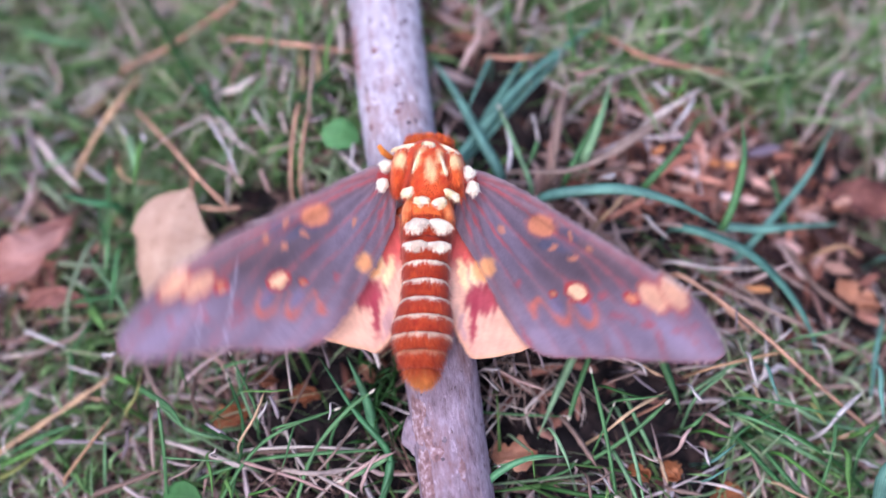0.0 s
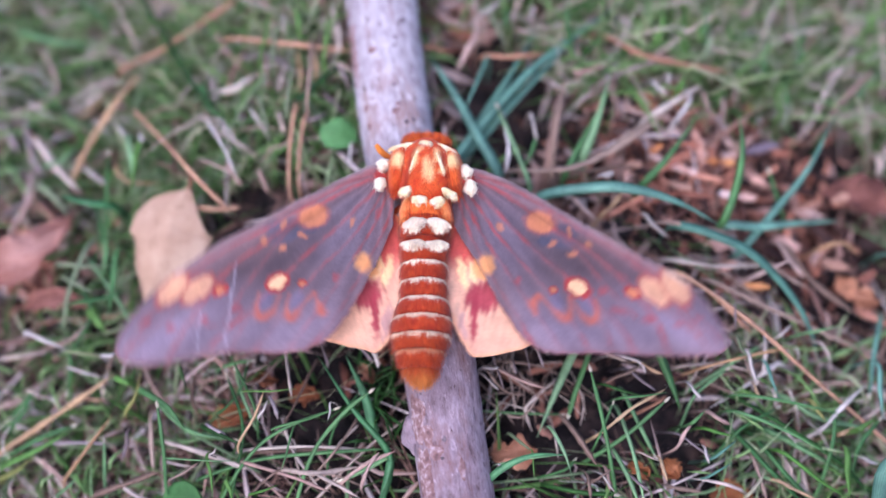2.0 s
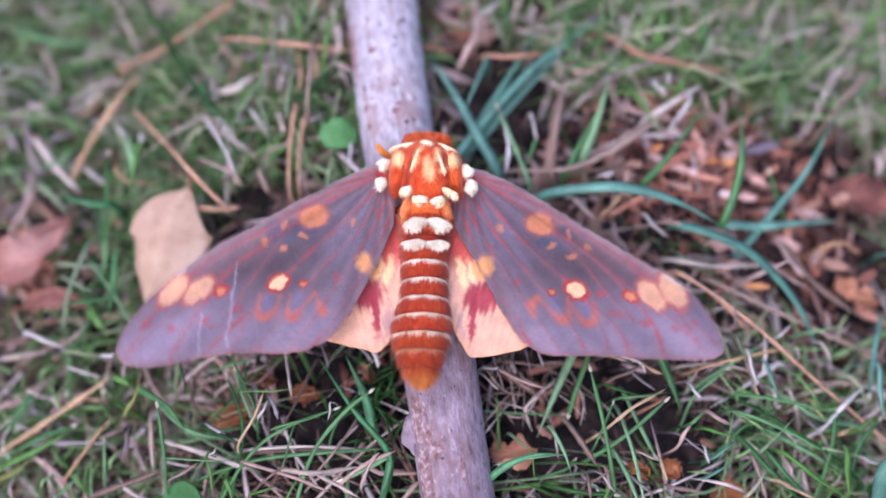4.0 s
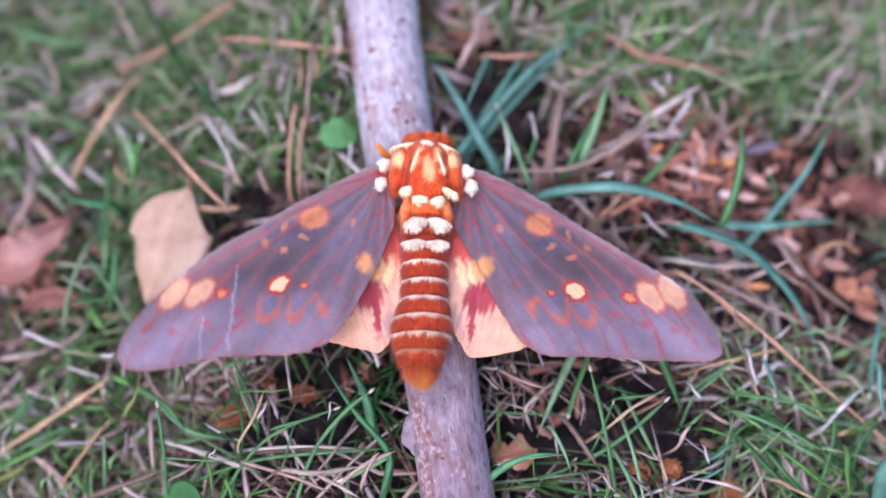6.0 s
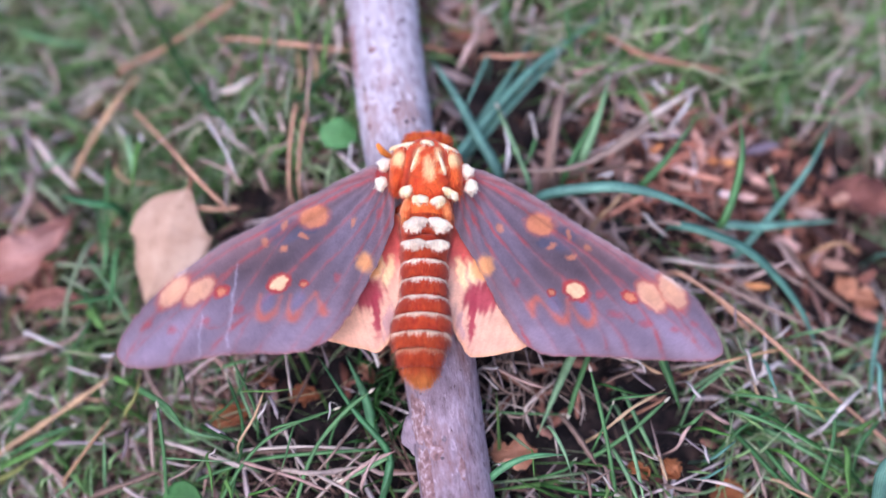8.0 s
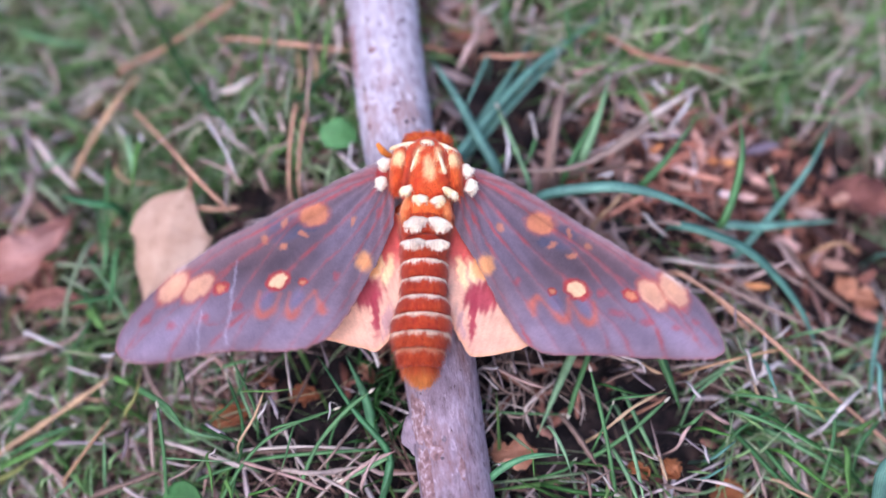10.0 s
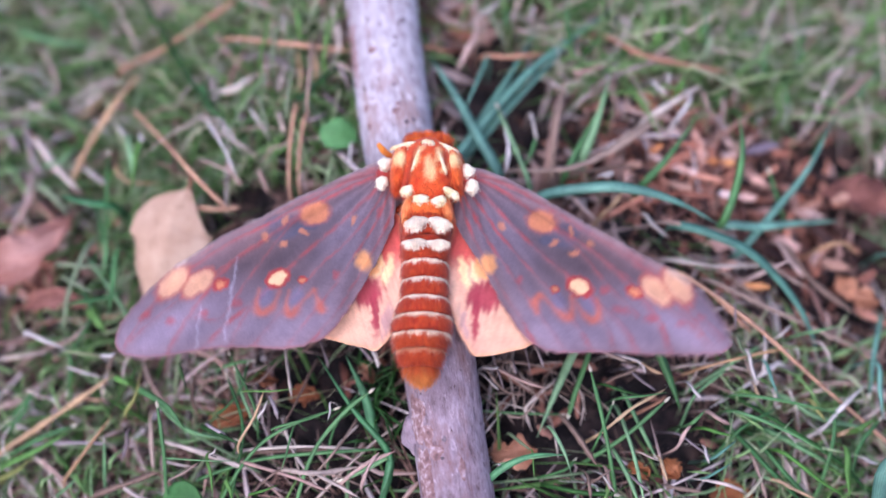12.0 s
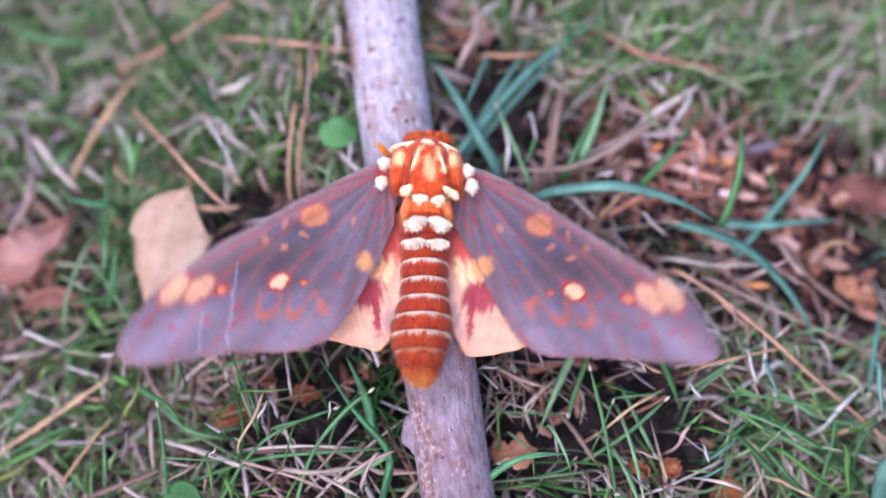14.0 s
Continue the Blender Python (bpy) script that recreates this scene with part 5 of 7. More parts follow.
green(((-41.2, -44.1, 3.7), (-35.1, -36.3, 10.2), (-28.7, -31.6, 13.0), (-18.9, -27.7, 12.0)), 0.8)
green(((-26.5, -44.1, 7.0), (-23.1, -35.5, 12.0), (-17.6, -28.7, 14.0), (-12.6, -24.7, 14.0)), 0.9)
green(((-51.6, -44.1, 1.4), (-51.0, -35.3, 8.7), (-51.9, -26.8, 12.4)), 0.9)
green(((-65.1, -43.6, -3.1), (-63.6, -32.5, 5.5)), 0.9)
green(((-68.8, 14.8, 1.9), (-74.1, 14.8, 5.5), (-81.7, 17.5, 3.9)), 1.9, MAT_MID)
green(((-71.8, 1.9, -5.0), (-70.2, 12.9, 3.5), (-70.8, 26.5, 5.3)), 0.9)
green(((-75.7, 3.4, -6.0), (-71.6, 8.8, 1.1), (-74.2, 16.7, 0.4)), 0.9)
green(((31.4, -43.6, 7.0), (28.7, -31.7, 14.0), (26.3, -20.8, 16.0)), 0.9)
green(((26.6, -36.7, 7.0), (33.3, -32.4, 11.0), (40.9, -26.1, 12.7)), 0.9)
green(((5.1, -43.6, 10.0), (9.4, -39.0, 15.0), (15.3, -36.4, 16.0), (22.4, -36.1, 14.0)), 1.5, MAT_MID)
green(((39.6, -15.7, 9.8), (42.0, -22.2, 10.6), (44.3, -28.1, 8.2)), 2.0)
green(((26.1, -14.2, 8.0), (21.6, -23.1, 10.0), (17.3, -32.7, 8.0)), 2.0)
green(((28.9, -14.2, 8.0), (24.7, -24.2, 10.0), (23.2, -29.1, 8.0)), 1.2)
green(((32.3, -27.1, 8.0), (33.9, -35.5, 12.0), (35.5, -44.1, 11.0)), 0.9)
green(((79.0, -45.1, 4.6), (76.8, -39.4, 15.1), (79.8, -34.8, 16.5)), 6.5, MAT_TEAL, "broad blue-green blade at the lawn's edge")
green(((6.5, -27.7, 6.0), (14.3, -28.3, 8.0), (22.9, -28.4, 7.0)), 0.5)
green(((-74.8, 75.1, -6.2), (-61.5, 53.5, 3.6), (-52.4, 39.6, 7.9), (-44.8, 31.5, 6.7)), 1.5, MAT_DEEP, "dark green blade of grass")
green(((-53.7, 43.8, 3.1), (-49.7, 36.0, 7.0), (-46.3, 33.1, 6.2)), 2.2)
green(((-94.7, 45.9, -4.4), (-84.5, 38.6, -1.6), (-77.8, 35.3, -3.5)), 1.0, MAT_DEEP, "dark green blade of grass")
green(((-103.5, 64.0, -7.7), (-91.4, 59.2, -4.0), (-80.5, 58.3, -3.8)), 2.2)
green(((27.7, 47.7, 8.2), (26.6, 51.8, 12.6), (26.2, 59.6, 13.6)), 1.6)
green(((27.8, 21.5, 10.0), (31.1, 28.9, 13.0), (34.7, 40.5, 13.2)), 2.2)
green(((24.8, 19.0, 10.0), (28.2, 25.6, 12.0), (32.2, 33.4, 11.9)), 1.6)
green(((71.5, 11.2, 1.3), (69.5, 16.2, 4.8), (67.9, 22.0, 6.3)), 1.0)
green(((20.0, 14.7, 10.0), (24.2, 14.5, 12.0), (30.9, 16.5, 13.0)), 2.0, MAT_DEEP, "dark green blade of grass")
green(((-21.3, -39.2, 6.0), (-20.0, -31.4, 10.0), (-15.0, -24.3, 11.0)), 0.7)
green(((-39.1, -43.3, 4.3), (-36.8, -31.3, 8.8), (-41.2, -20.7, 7.7)), 0.8)
green(((-35.1, -30.9, 5.2), (-37.4, -25.1, 8.7), (-39.8, -19.5, 7.1)), 0.8)
green(((47.4, -23.5, 4.6), (55.6, -18.5, 7.7), (62.6, -14.7, 4.7)), 0.9)
green(((54.4, -30.8, 4.0), (60.0, -38.2, 6.4), (66.6, -44.1, 3.6)), 1.2)
green(((61.7, -30.7, 2.0), (68.8, -35.0, 4.0), (79.4, -40.0, 0.5)), 1.4)
green(((66.4, -24.0, 0.6), (72.3, -28.7, 3.1), (83.6, -30.5, -0.2)), 1.3)
green(((-63.6, -9.7, -2.6), (-67.5, -3.5, 1.2), (-75.6, 5.7, -1.0)), 1.0)
green(((-78.6, -16.1, -6.7), (-72.6, -7.7, -1.2), (-77.1, 0.2, -3.3)), 1.1)
green(((-57.7, -23.9, -0.7), (-48.3, -31.0, 5.6), (-38.3, -33.1, 6.5)), 0.9)

green(((-34.9, -32.4, 4.2), (-34.7, -27.3, 10.2), (-40.2, -17.2, 11.0)), 0.6)
green(((-9.4, -36.5, 9.0), (-10.1, -39.7, 9.0), (-11.8, -44.1, 6.0)), 1.7, MAT_MID)
green(((27.5, -35.3, 6.0), (28.7, -31.5, 12.0), (30.9, -26.6, 13.0)), 0.55)
green(((33.6, -23.6, 7.0), (35.5, -30.4, 11.0), (38.8, -36.5, 8.9)), 1.0)
green(((30.8, -34.0, 7.0), (32.4, -39.1, 12.0), (34.5, -44.1, 11.0)), 1.0)
green(((17.3, -39.8, 6.0), (21.9, -38.5, 10.0), (24.2, -36.5, 9.0)), 0.6)
green(((18.1, -41.0, 6.0), (24.8, -42.4, 10.0), (31.5, -42.8, 9.0)), 1.0, MAT_DEEP, "dark green blade of grass")
green(((55.4, -24.1, 2.7), (65.3, -31.2, 6.0), (75.1, -37.3, 3.4), (82.8, -44.1, -1.1)), 1.1, MAT_DEEP, "dark green blade of grass")
green(((59.3, -31.5, 1.6), (63.4, -39.7, 6.5), (69.0, -44.1, 2.9)), 1.2)
green(((92.4, -6.2, -5.0), (86.8, -15.0, 0.3), (85.0, -24.3, -1.5)), 1.3, MAT_TEAL, BROAD)
green(((-91.4, -37.2, -9.0), (-80.5, -32.7, -2.0), (-72.3, -29.6, -1.1)), 1.1)
green(((-90.9, -30.3, -9.0), (-85.3, -26.3, -3.7), (-83.3, -22.3, -4.4)), 1.2)
green(((-81.2, -11.0, -8.2), (-76.2, -16.7, -3.1), (-76.5, -23.4, -4.2)), 1.1)
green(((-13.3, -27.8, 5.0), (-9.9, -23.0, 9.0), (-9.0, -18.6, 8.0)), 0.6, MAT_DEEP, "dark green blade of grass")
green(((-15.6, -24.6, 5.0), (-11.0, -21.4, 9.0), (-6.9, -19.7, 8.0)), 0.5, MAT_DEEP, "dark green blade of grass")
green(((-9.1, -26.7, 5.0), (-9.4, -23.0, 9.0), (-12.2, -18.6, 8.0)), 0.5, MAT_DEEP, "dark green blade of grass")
green(((-45.1, -19.7, 1.5), (-40.4, -18.9, 6.9), (-36.2, -18.2, 6.9)), 0.9)
green(((-46.4, -30.6, 1.1), (-38.5, -25.0, 8.4), (-36.8, -18.7, 8.8)), 0.6)
green(((44.7, -30.9, 4.2), (46.7, -25.2, 9.8), (54.3, -19.7, 8.0)), 0.8)
green(((49.7, -37.0, 3.1), (55.1, -31.2, 7.8), (64.6, -26.6, 4.2)), 0.8)
green(((71.3, -43.1, -1.7), (72.6, -35.1, 5.0), (75.1, -27.7, 4.4)), 1.0)
green(((79.1, -41.0, -3.5), (78.8, -34.0, 3.6), (84.5, -28.6, 2.6)), 1.0)

dry(((-31.7, -30.7, 4.7), (-27.5, -33.4, 8.0), (-27.1, -35.7, 8.0), (-26.0, -40.7, 6.0)), 0.8, "kinked white dry grass stem")
dry(((-19.6, -34.1, 6.0), (-17.6, -32.5, 9.0), (-15.6, -30.5, 9.0)), 0.9, "kinked white dry grass stem")
dry(((-23.8, -44.1, 5.0), (-14.9, -35.4, 8.0), (-6.5, -28.9, 8.0)), 1.0)
dry(((-36.7, -35.2, 3.8), (-27.6, -34.9, 7.0), (-18.1, -34.6, 6.0)), 1.4)
dry(((21.7, -21.7, 6.0), (16.2, -26.4, 9.0), (15.4, -28.1, 8.0), (16.7, -31.5, 6.0)), 1.1, "kinked white dry grass stem")
dry(((41.1, -41.3, 5.7), (43.2, -41.7, 7.4), (47.8, -42.3, 5.5)), 1.3)
dry(((50.7, -20.5, 3.9), (54.9, -20.6, 5.8), (60.8, -21.1, 3.2)), 1.5)
dry(((47.5, -20.1, 3.6), (51.5, -22.5, 5.7), (57.9, -24.6, 3.0)), 1.3)
dry(((74.3, -21.6, -2.4), (80.3, -21.6, 0.3), (91.1, -21.5, -3.0)), 1.3)
dry(((-84.8, -34.3, -9.7), (-76.8, -38.9, -4.3), (-73.2, -44.2, -5.4)), 1.3)
dry(((-66.8, -14.1, -4.6), (-67.5, -16.7, -1.8), (-68.8, -19.3, -4.2)), 1.3)
dry(((-58.2, -26.7, -2.8), (-56.0, -32.8, 2.0), (-55.4, -39.2, 0.1)), 1.3)
dry(((-48.7, -20.6, 1.4), (-48.1, -25.1, 4.6), (-47.0, -28.4, 3.0)), 1.3)
dry(((-44.7, -24.2, 1.7), (-39.0, -21.7, 7.3), (-33.3, -19.0, 7.5)), 1.3)
dry(((-25.4, -42.1, 5.0), (-21.0, -39.2, 8.0), (-14.9, -41.2, 6.0)), 0.8)
dry(((22.1, 19.5, 9.0), (23.2, 29.5, 12.0), (26.2, 42.5, 10.0)), 2.6)
dry(((11.0, 19.7, 10.0), (24.5, 19.4, 12.0), (35.0, 24.1, 12.0), (48.8, 34.9, 9.2)), 1.9)
dry(((83.3, 33.7, -0.2), (87.6, 39.5, 3.2), (96.5, 48.0, 3.1)), 2.2)
dry(((80.8, 34.8, 0.2), (86.5, 44.5, 1.9), (94.9, 55.1, 1.2)), 1.9)
dry(((57.6, -33.4, 3.1), (58.1, -38.2, 6.0), (59.8, -44.1, 4.5)), 1.5)
dry(((64.5, -34.9, 1.2), (65.0, -39.1, 4.0), (69.5, -44.1, 1.8)), 1.8)
dry(((-54.0, -32.9, 0.6), (-43.1, -35.7, 7.2), (-35.1, -38.5, 9.2)), 1.4)
dry(((-37.3, -34.9, 5.7), (-25.0, -34.4, 10.0), (-12.9, -35.0, 8.0)), 0.9)
dry(((-90.6, -35.7, -7.0), (-77.1, -27.6, -2.3), (-66.0, -20.0, -0.3)), 2.4, "tan dry grass blade across the lawn", MAT_TAN)
dry(((-89.7, -17.1, -8.0), (-80.1, -13.0, -3.9), (-71.7, -10.6, -4.0)), 1.6)
dry(((-60.2, -17.1, -0.5), (-56.0, -23.3, 3.0), (-51.9, -27.0, 2.3)), 1.5)
dry(((-72.0, -44.2, -4.1), (-62.2, -41.6, 1.9), (-52.2, -38.3, 4.3)), 1.7)
dry(((41.8, 8.8, 9.6), (49.6, 7.7, 11.2), (59.7, 6.8, 7.5)), 1.5)
dry(((52.7, -1.7, 5.4), (63.8, -6.7, 4.4), (79.4, -12.7, 0.5), (91.9, -17.3, -3.0)), 1.4)
dry(((55.4, 0.3, 4.7), (61.6, -4.5, 5.0), (67.8, -8.5, 2.3)), 1.2)
dry(((57.5, -13.2, 4.1), (58.4, -18.2, 5.9), (60.6, -22.2, 3.3)), 1.2)
dry(((70.2, 7.3, 1.6), (76.8, -0.8, 0.0), (85.9, -7.6, -1.6)), 1.8)
dry(((45.0, 2.2, 6.1), (53.5, 0.7, 7.2), (68.1, 2.2, 2.2)), 1.2)
dry(((-82.6, 23.0, -5.4), (-79.4, 29.6, -1.8), (-73.6, 39.6, 0.5), (-68.5, 48.4, 0.1)), 2.6, "tan dry grass blade across the lawn", MAT_TAN)
dry(((-93.9, 35.9, -6.0), (-86.5, 27.3, -2.8), (-79.9, 20.6, -2.9)), 2.2)
dry(((-99.9, 40.2, -6.0), (-89.0, 46.1, -3.4), (-98.0, 62.5, -5.5)), 1.4)
dry(((-40.1, 25.5, 7.0), (-45.3, 28.6, 8.5), (-50.0, 33.2, 6.0)), 1.0)
dry(((7.1, -24.7, 6.0), (14.3, -29.1, 8.0), (19.7, -21.9, 9.0)), 0.8)
dry(((10.4, -18.4, 7.0), (18.9, -19.7, 8.0), (26.1, -23.9, 8.0)), 0.7)
dry(((7.1, -18.4, 7.0), (11.3, -23.9, 8.0), (15.5, -25.0, 8.0)), 0.7)
dry(((21.8, -28.5, 7.0), (24.5, -32.3, 9.0), (28.4, -38.2, 8.0)), 1.5)
dry(((45.2, -19.3, 6.1), (52.4, -19.0, 7.5), (61.5, -20.0, 3.0)), 0.9)
dry(((11.9, -2.4, 6.0), (13.1, 8.4, 9.0), (13.9, 20.3, 10.0)), 1.2)
dry(((34.9, 29.7, 9.0), (35.8, 34.8, 11.8), (35.8, 41.8, 11.1)), 1.2)
dry(((7.0, 50.7, 5.8), (9.5, 56.4, 8.0), (3.3, 62.8, 7.3)), 1.4)
dry(((-24.4, -18.2, 6.0), (-27.7, -27.2, 9.0), (-31.7, -34.2, 7.7)), 0.8)
dry(((-15.3, -28.0, 7.0), (-18.9, -34.4, 10.0), (-25.0, -41.2, 8.0)), 0.8)
dry(((-42.1, -20.2, 4.5), (-35.3, -23.0, 9.1), (-30.4, -17.7, 8.8)), 1.0)
dry(((-30.1, -29.0, 6.9), (-27.2, -35.3, 9.0), (-21.9, -42.2, 8.0)), 0.9)

LABELS = {MAT_WHITE: "bleached white dry grass stem", MAT_ROSE: "pinkish dry grass stem lying in the lawn", MAT_DRY: "greyish-tan dry grass stem lying in the lawn", MAT_TAN: "tan dry grass stem lying in the lawn", MAT_NEEDLE: "short orange-tan dead stem in the lawn", MAT_LILAC: "grey weathered dry grass stem", MAT_BROWN: "brown dead stem low in the lawn",
          MAT_BLADE: "green blade of lawn grass", MAT_FRESH: "fresh light green blade of grass", MAT_YELLOW: "yellowish-green fading blade of grass", MAT_DEEP: "dark green blade of grass", MAT_TEAL: "blue-green blade of grass", MAT_FADED: "faded grey-green blade of grass"}


def loose_stem(width, mat, *points):
    return blade("dry_stem", points, width, mat, LABELS[mat], "dry grass stems", "dry grass", slant=min(3.0, 0.25 * math.dist(points[0], points[-1])), tip=0.8, fold=0.08, thick=0.15, rag=0.5)


def tuft_blade(width, mat, *points):
    return blade("grass_blade", points, width, mat, LABELS[mat], "single grass blades", "grass blade", tip=0.55, fold=0.25)


tuft_blade(1.51, MAT_FADED, (-107.7, 58.9, -9.5), (-95.9, 48.8, -5.6), (-85.3, 39.3, -5.8))
loose_stem(1.43, MAT_ROSE, (-96.2, 67.7, -13.7), (-89.4, 65.8, -10.8), (-85.3, 67.0, -11.8))
loose_stem(1.32, MAT_DRY, (-85.0, 66.1, -12.0), (-77.1, 55.6, -6.8), (-74.4, 51.4, -6.9))
loose_stem(2.06, MAT_BROWN, (-105.4, 73.1, -15.2), (-99.0, 73.4, -12.6), (-95.3, 76.9, -14.0))
tuft_blade(1.09, MAT_BLADE, (-90.7, 74.8, -9.3), (-82.4, 66.9, -5.0), (-78.8, 61.9, -5.1))
loose_stem(1.42, MAT_DRY, (-88.2, 41.9, -8.6), (-81.3, 45.0, -5.4), (-79.1, 49.4, -6.7))
loose_stem(0.80, MAT_TAN, (-84.6, 40.0, -7.2), (-79.4, 42.6, -3.9), (-77.9, 47.1, -5.2))
loose_stem(1.00, MAT_ROSE, (-77.6, 44.1, -6.3), (-73.3, 41.4, -2.5), (-71.8, 41.6, -3.3))
loose_stem(1.82, MAT_ROSE, (-53.0, 60.6, -2.3), (-49.9, 54.2, 2.1), (-46.5, 50.2, 2.4))
loose_stem(1.72, MAT_DRY, (-52.3, 42.3, 0.2), (-44.9, 41.9, 5.1), (-41.4, 45.6, 4.4))
loose_stem(1.00, MAT_LILAC, (-47.7, 50.1, 1.7), (-37.5, 48.4, 7.1), (-30.9, 42.5, 7.7))
loose_stem(0.88, MAT_WHITE, (-35.2, 58.4, 7.6), (-34.3, 53.4, 11.0), (-34.7, 52.0, 9.9))
loose_stem(1.31, MAT_LILAC, (-28.6, 55.0, 4.7), (-26.4, 55.0, 7.3), (-25.4, 58.3, 5.6))
loose_stem(1.00, MAT_DRY, (-39.5, 52.1, 3.5), (-38.2, 44.8, 7.4), (-38.6, 41.0, 6.6))
loose_stem(1.11, MAT_TAN, (-32.8, 52.7, 3.6), (-30.5, 42.4, 8.0), (-30.7, 33.8, 7.6))
tuft_blade(0.69, MAT_FADED, (-39.2, 38.0, 8.4), (-36.4, 30.1, 12.0), (-35.6, 25.2, 11.0))
loose_stem(0.58, MAT_WHITE, (-49.9, 32.6, 7.5), (-44.5, 24.2, 11.9), (-41.3, 18.1, 11.6))
loose_stem(0.69, MAT_DRY, (-51.9, 24.9, 4.9), (-44.2, 20.1, 10.0), (-40.8, 17.6, 9.7))
loose_stem(0.90, MAT_ROSE, (-45.8, 23.9, 4.8), (-42.7, 19.5, 8.4), (-41.3, 17.4, 7.6))
loose_stem(0.69, MAT_WHITE, (-18.8, 27.7, 10.5), (-18.5, 22.4, 13.1), (-18.9, 19.4, 11.9))
loose_stem(0.79, MAT_LILAC, (-29.3, 31.0, 9.4), (-26.2, 30.6, 12.1), (-24.1, 32.6, 10.8))
loose_stem(1.31, MAT_DRY, (-35.3, 35.3, 6.5), (-33.5, 30.7, 9.5), (-33.1, 28.7, 8.4))
loose_stem(1.00, MAT_LILAC, (-26.6, 40.2, 6.8), (-22.9, 35.5, 9.9), (-20.4, 33.5, 8.8))
loose_stem(1.00, MAT_ROSE, (-38.2, 21.4, 7.0), (-36.2, 17.3, 10.0), (-35.5, 15.5, 9.0))
tuft_blade(1.35, MAT_BLADE, (-68.3, 31.7, 2.5), (-64.6, 22.0, 6.3), (-64.6, 16.4, 5.1))
tuft_blade(1.15, MAT_FRESH, (-64.1, 28.9, 4.8), (-63.8, 21.3, 7.5), (-64.4, 15.4, 6.1))
loose_stem(0.57, MAT_WHITE, (-64.1, 30.0, 5.8), (-62.4, 27.3, 9.0), (-63.2, 27.3, 7.5))
loose_stem(0.58, MAT_WHITE, (-70.5, 33.8, 1.9), (-68.5, 30.8, 5.1), (-68.9, 30.5, 3.7))
loose_stem(0.68, MAT_TAN, (-71.5, 26.0, -0.4), (-67.2, 20.6, 3.5), (-58.9, 19.2, 4.9))
loose_stem(1.20, MAT_WHITE, (-83.1, 29.1, -5.9), (-77.1, 24.4, -2.2), (-73.7, 22.2, -2.6))
loose_stem(1.51, MAT_LILAC, (-97.4, 40.7, -7.6), (-92.2, 29.0, -4.9), (-89.7, 25.8, -6.1))
loose_stem(1.31, MAT_LILAC, (-103.3, 40.8, -8.6), (-98.9, 35.1, -5.9), (-97.4, 31.8, -7.1))
loose_stem(1.30, MAT_ROSE, (-90.6, 23.5, -6.5), (-92.0, 16.0, -3.9), (-95.5, 9.6, -5.1))
loose_stem(1.00, MAT_LILAC, (-98.9, 15.9, -7.5), (-93.8, 17.9, -4.9), (-91.3, 21.6, -6.1))
tuft_blade(1.39, MAT_FADED, (-90.7, 23.7, -5.5), (-84.3, 18.5, -2.5), (-80.7, 14.4, -3.1))
tuft_blade(0.89, MAT_BLADE, (-89.3, 26.2, -4.5), (-83.7, 27.8, -1.4), (-80.9, 31.5, -2.2))
tuft_blade(1.26, MAT_FADED, (-73.5, 8.5, 0.1), (-76.2, -3.7, 2.0), (-76.5, -12.8, 0.8))
tuft_blade(1.17, MAT_BLADE, (-70.8, 9.2, -0.2), (-69.3, 3.1, 2.8), (-70.4, -1.1, 1.3))
tuft_blade(1.37, MAT_BLADE, (-67.7, 6.4, 0.7), (-66.7, -2.3, 3.6), (-67.4, -9.1, 2.2))
tuft_blade(0.87, MAT_FADED, (-81.8, 3.4, -1.7), (-73.2, 1.8, 2.8), (-67.2, 1.8, 3.3))
tuft_blade(0.67, MAT_FADED, (-79.3, 0.5, -0.2), (-73.1, -2.8, 3.8), (-69.7, -4.3, 3.5))
tuft_blade(0.87, MAT_BLADE, (-77.2, -5.6, -0.8), (-68.8, -5.4, 4.0), (-62.9, -3.7, 4.6))
tuft_blade(1.98, MAT_FRESH, (-73.7, -5.5, -3.0), (-70.1, -9.1, 0.6), (-68.8, -11.4, -0.3))
loose_stem(0.64, MAT_WHITE, (-87.0, -10.5, -3.4), (-82.8, -12.1, -0.3), (-75.3, -15.1, 0.0))
loose_stem(0.81, MAT_DRY, (-92.1, -16.2, -5.5), (-86.0, -15.6, -2.7), (-81.3, -14.8, -3.2))
loose_stem(0.74, MAT_BROWN, (-94.0, -12.1, -7.5), (-88.0, -12.3, -4.8), (-84.6, -11.5, -5.7))
loose_stem(0.49, MAT_NEEDLE, (-87.0, -8.5, -6.4), (-82.0, -8.6, -3.1), (-79.5, -7.6, -3.9))
loose_stem(0.64, MAT_DRY, (-78.4, -13.9, -3.1), (-74.2, -12.1, 0.5), (-72.6, -9.1, -0.3))
loose_stem(0.71, MAT_WHITE, (-67.4, -16.8, 2.8), (-64.2, -17.2, 6.4), (-63.5, -16.4, 5.4))
loose_stem(0.56, MAT_WHITE, (-76.7, -17.9, -2.7), (-70.7, -19.8, 1.4), (-67.3, -20.6, 1.2))
loose_stem(1.40, MAT_LILAC, (-80.4, -28.0, -6.5), (-75.7, -26.2, -2.9), (-73.4, -23.5, -3.6))
tuft_blade(0.89, MAT_BLADE, (-86.8, -31.0, -4.3), (-83.1, -27.2, -1.3), (-82.2, -22.5, -2.4))
tuft_blade(1.20, MAT_FRESH, (-87.0, -38.0, -3.4), (-77.8, -34.3, 0.7), (-71.5, -30.4, 1.0))
tuft_blade(1.13, MAT_YELLOW, (-87.7, -40.1, -5.4), (-82.7, -37.9, -2.3), (-80.3, -35.3, -3.0))
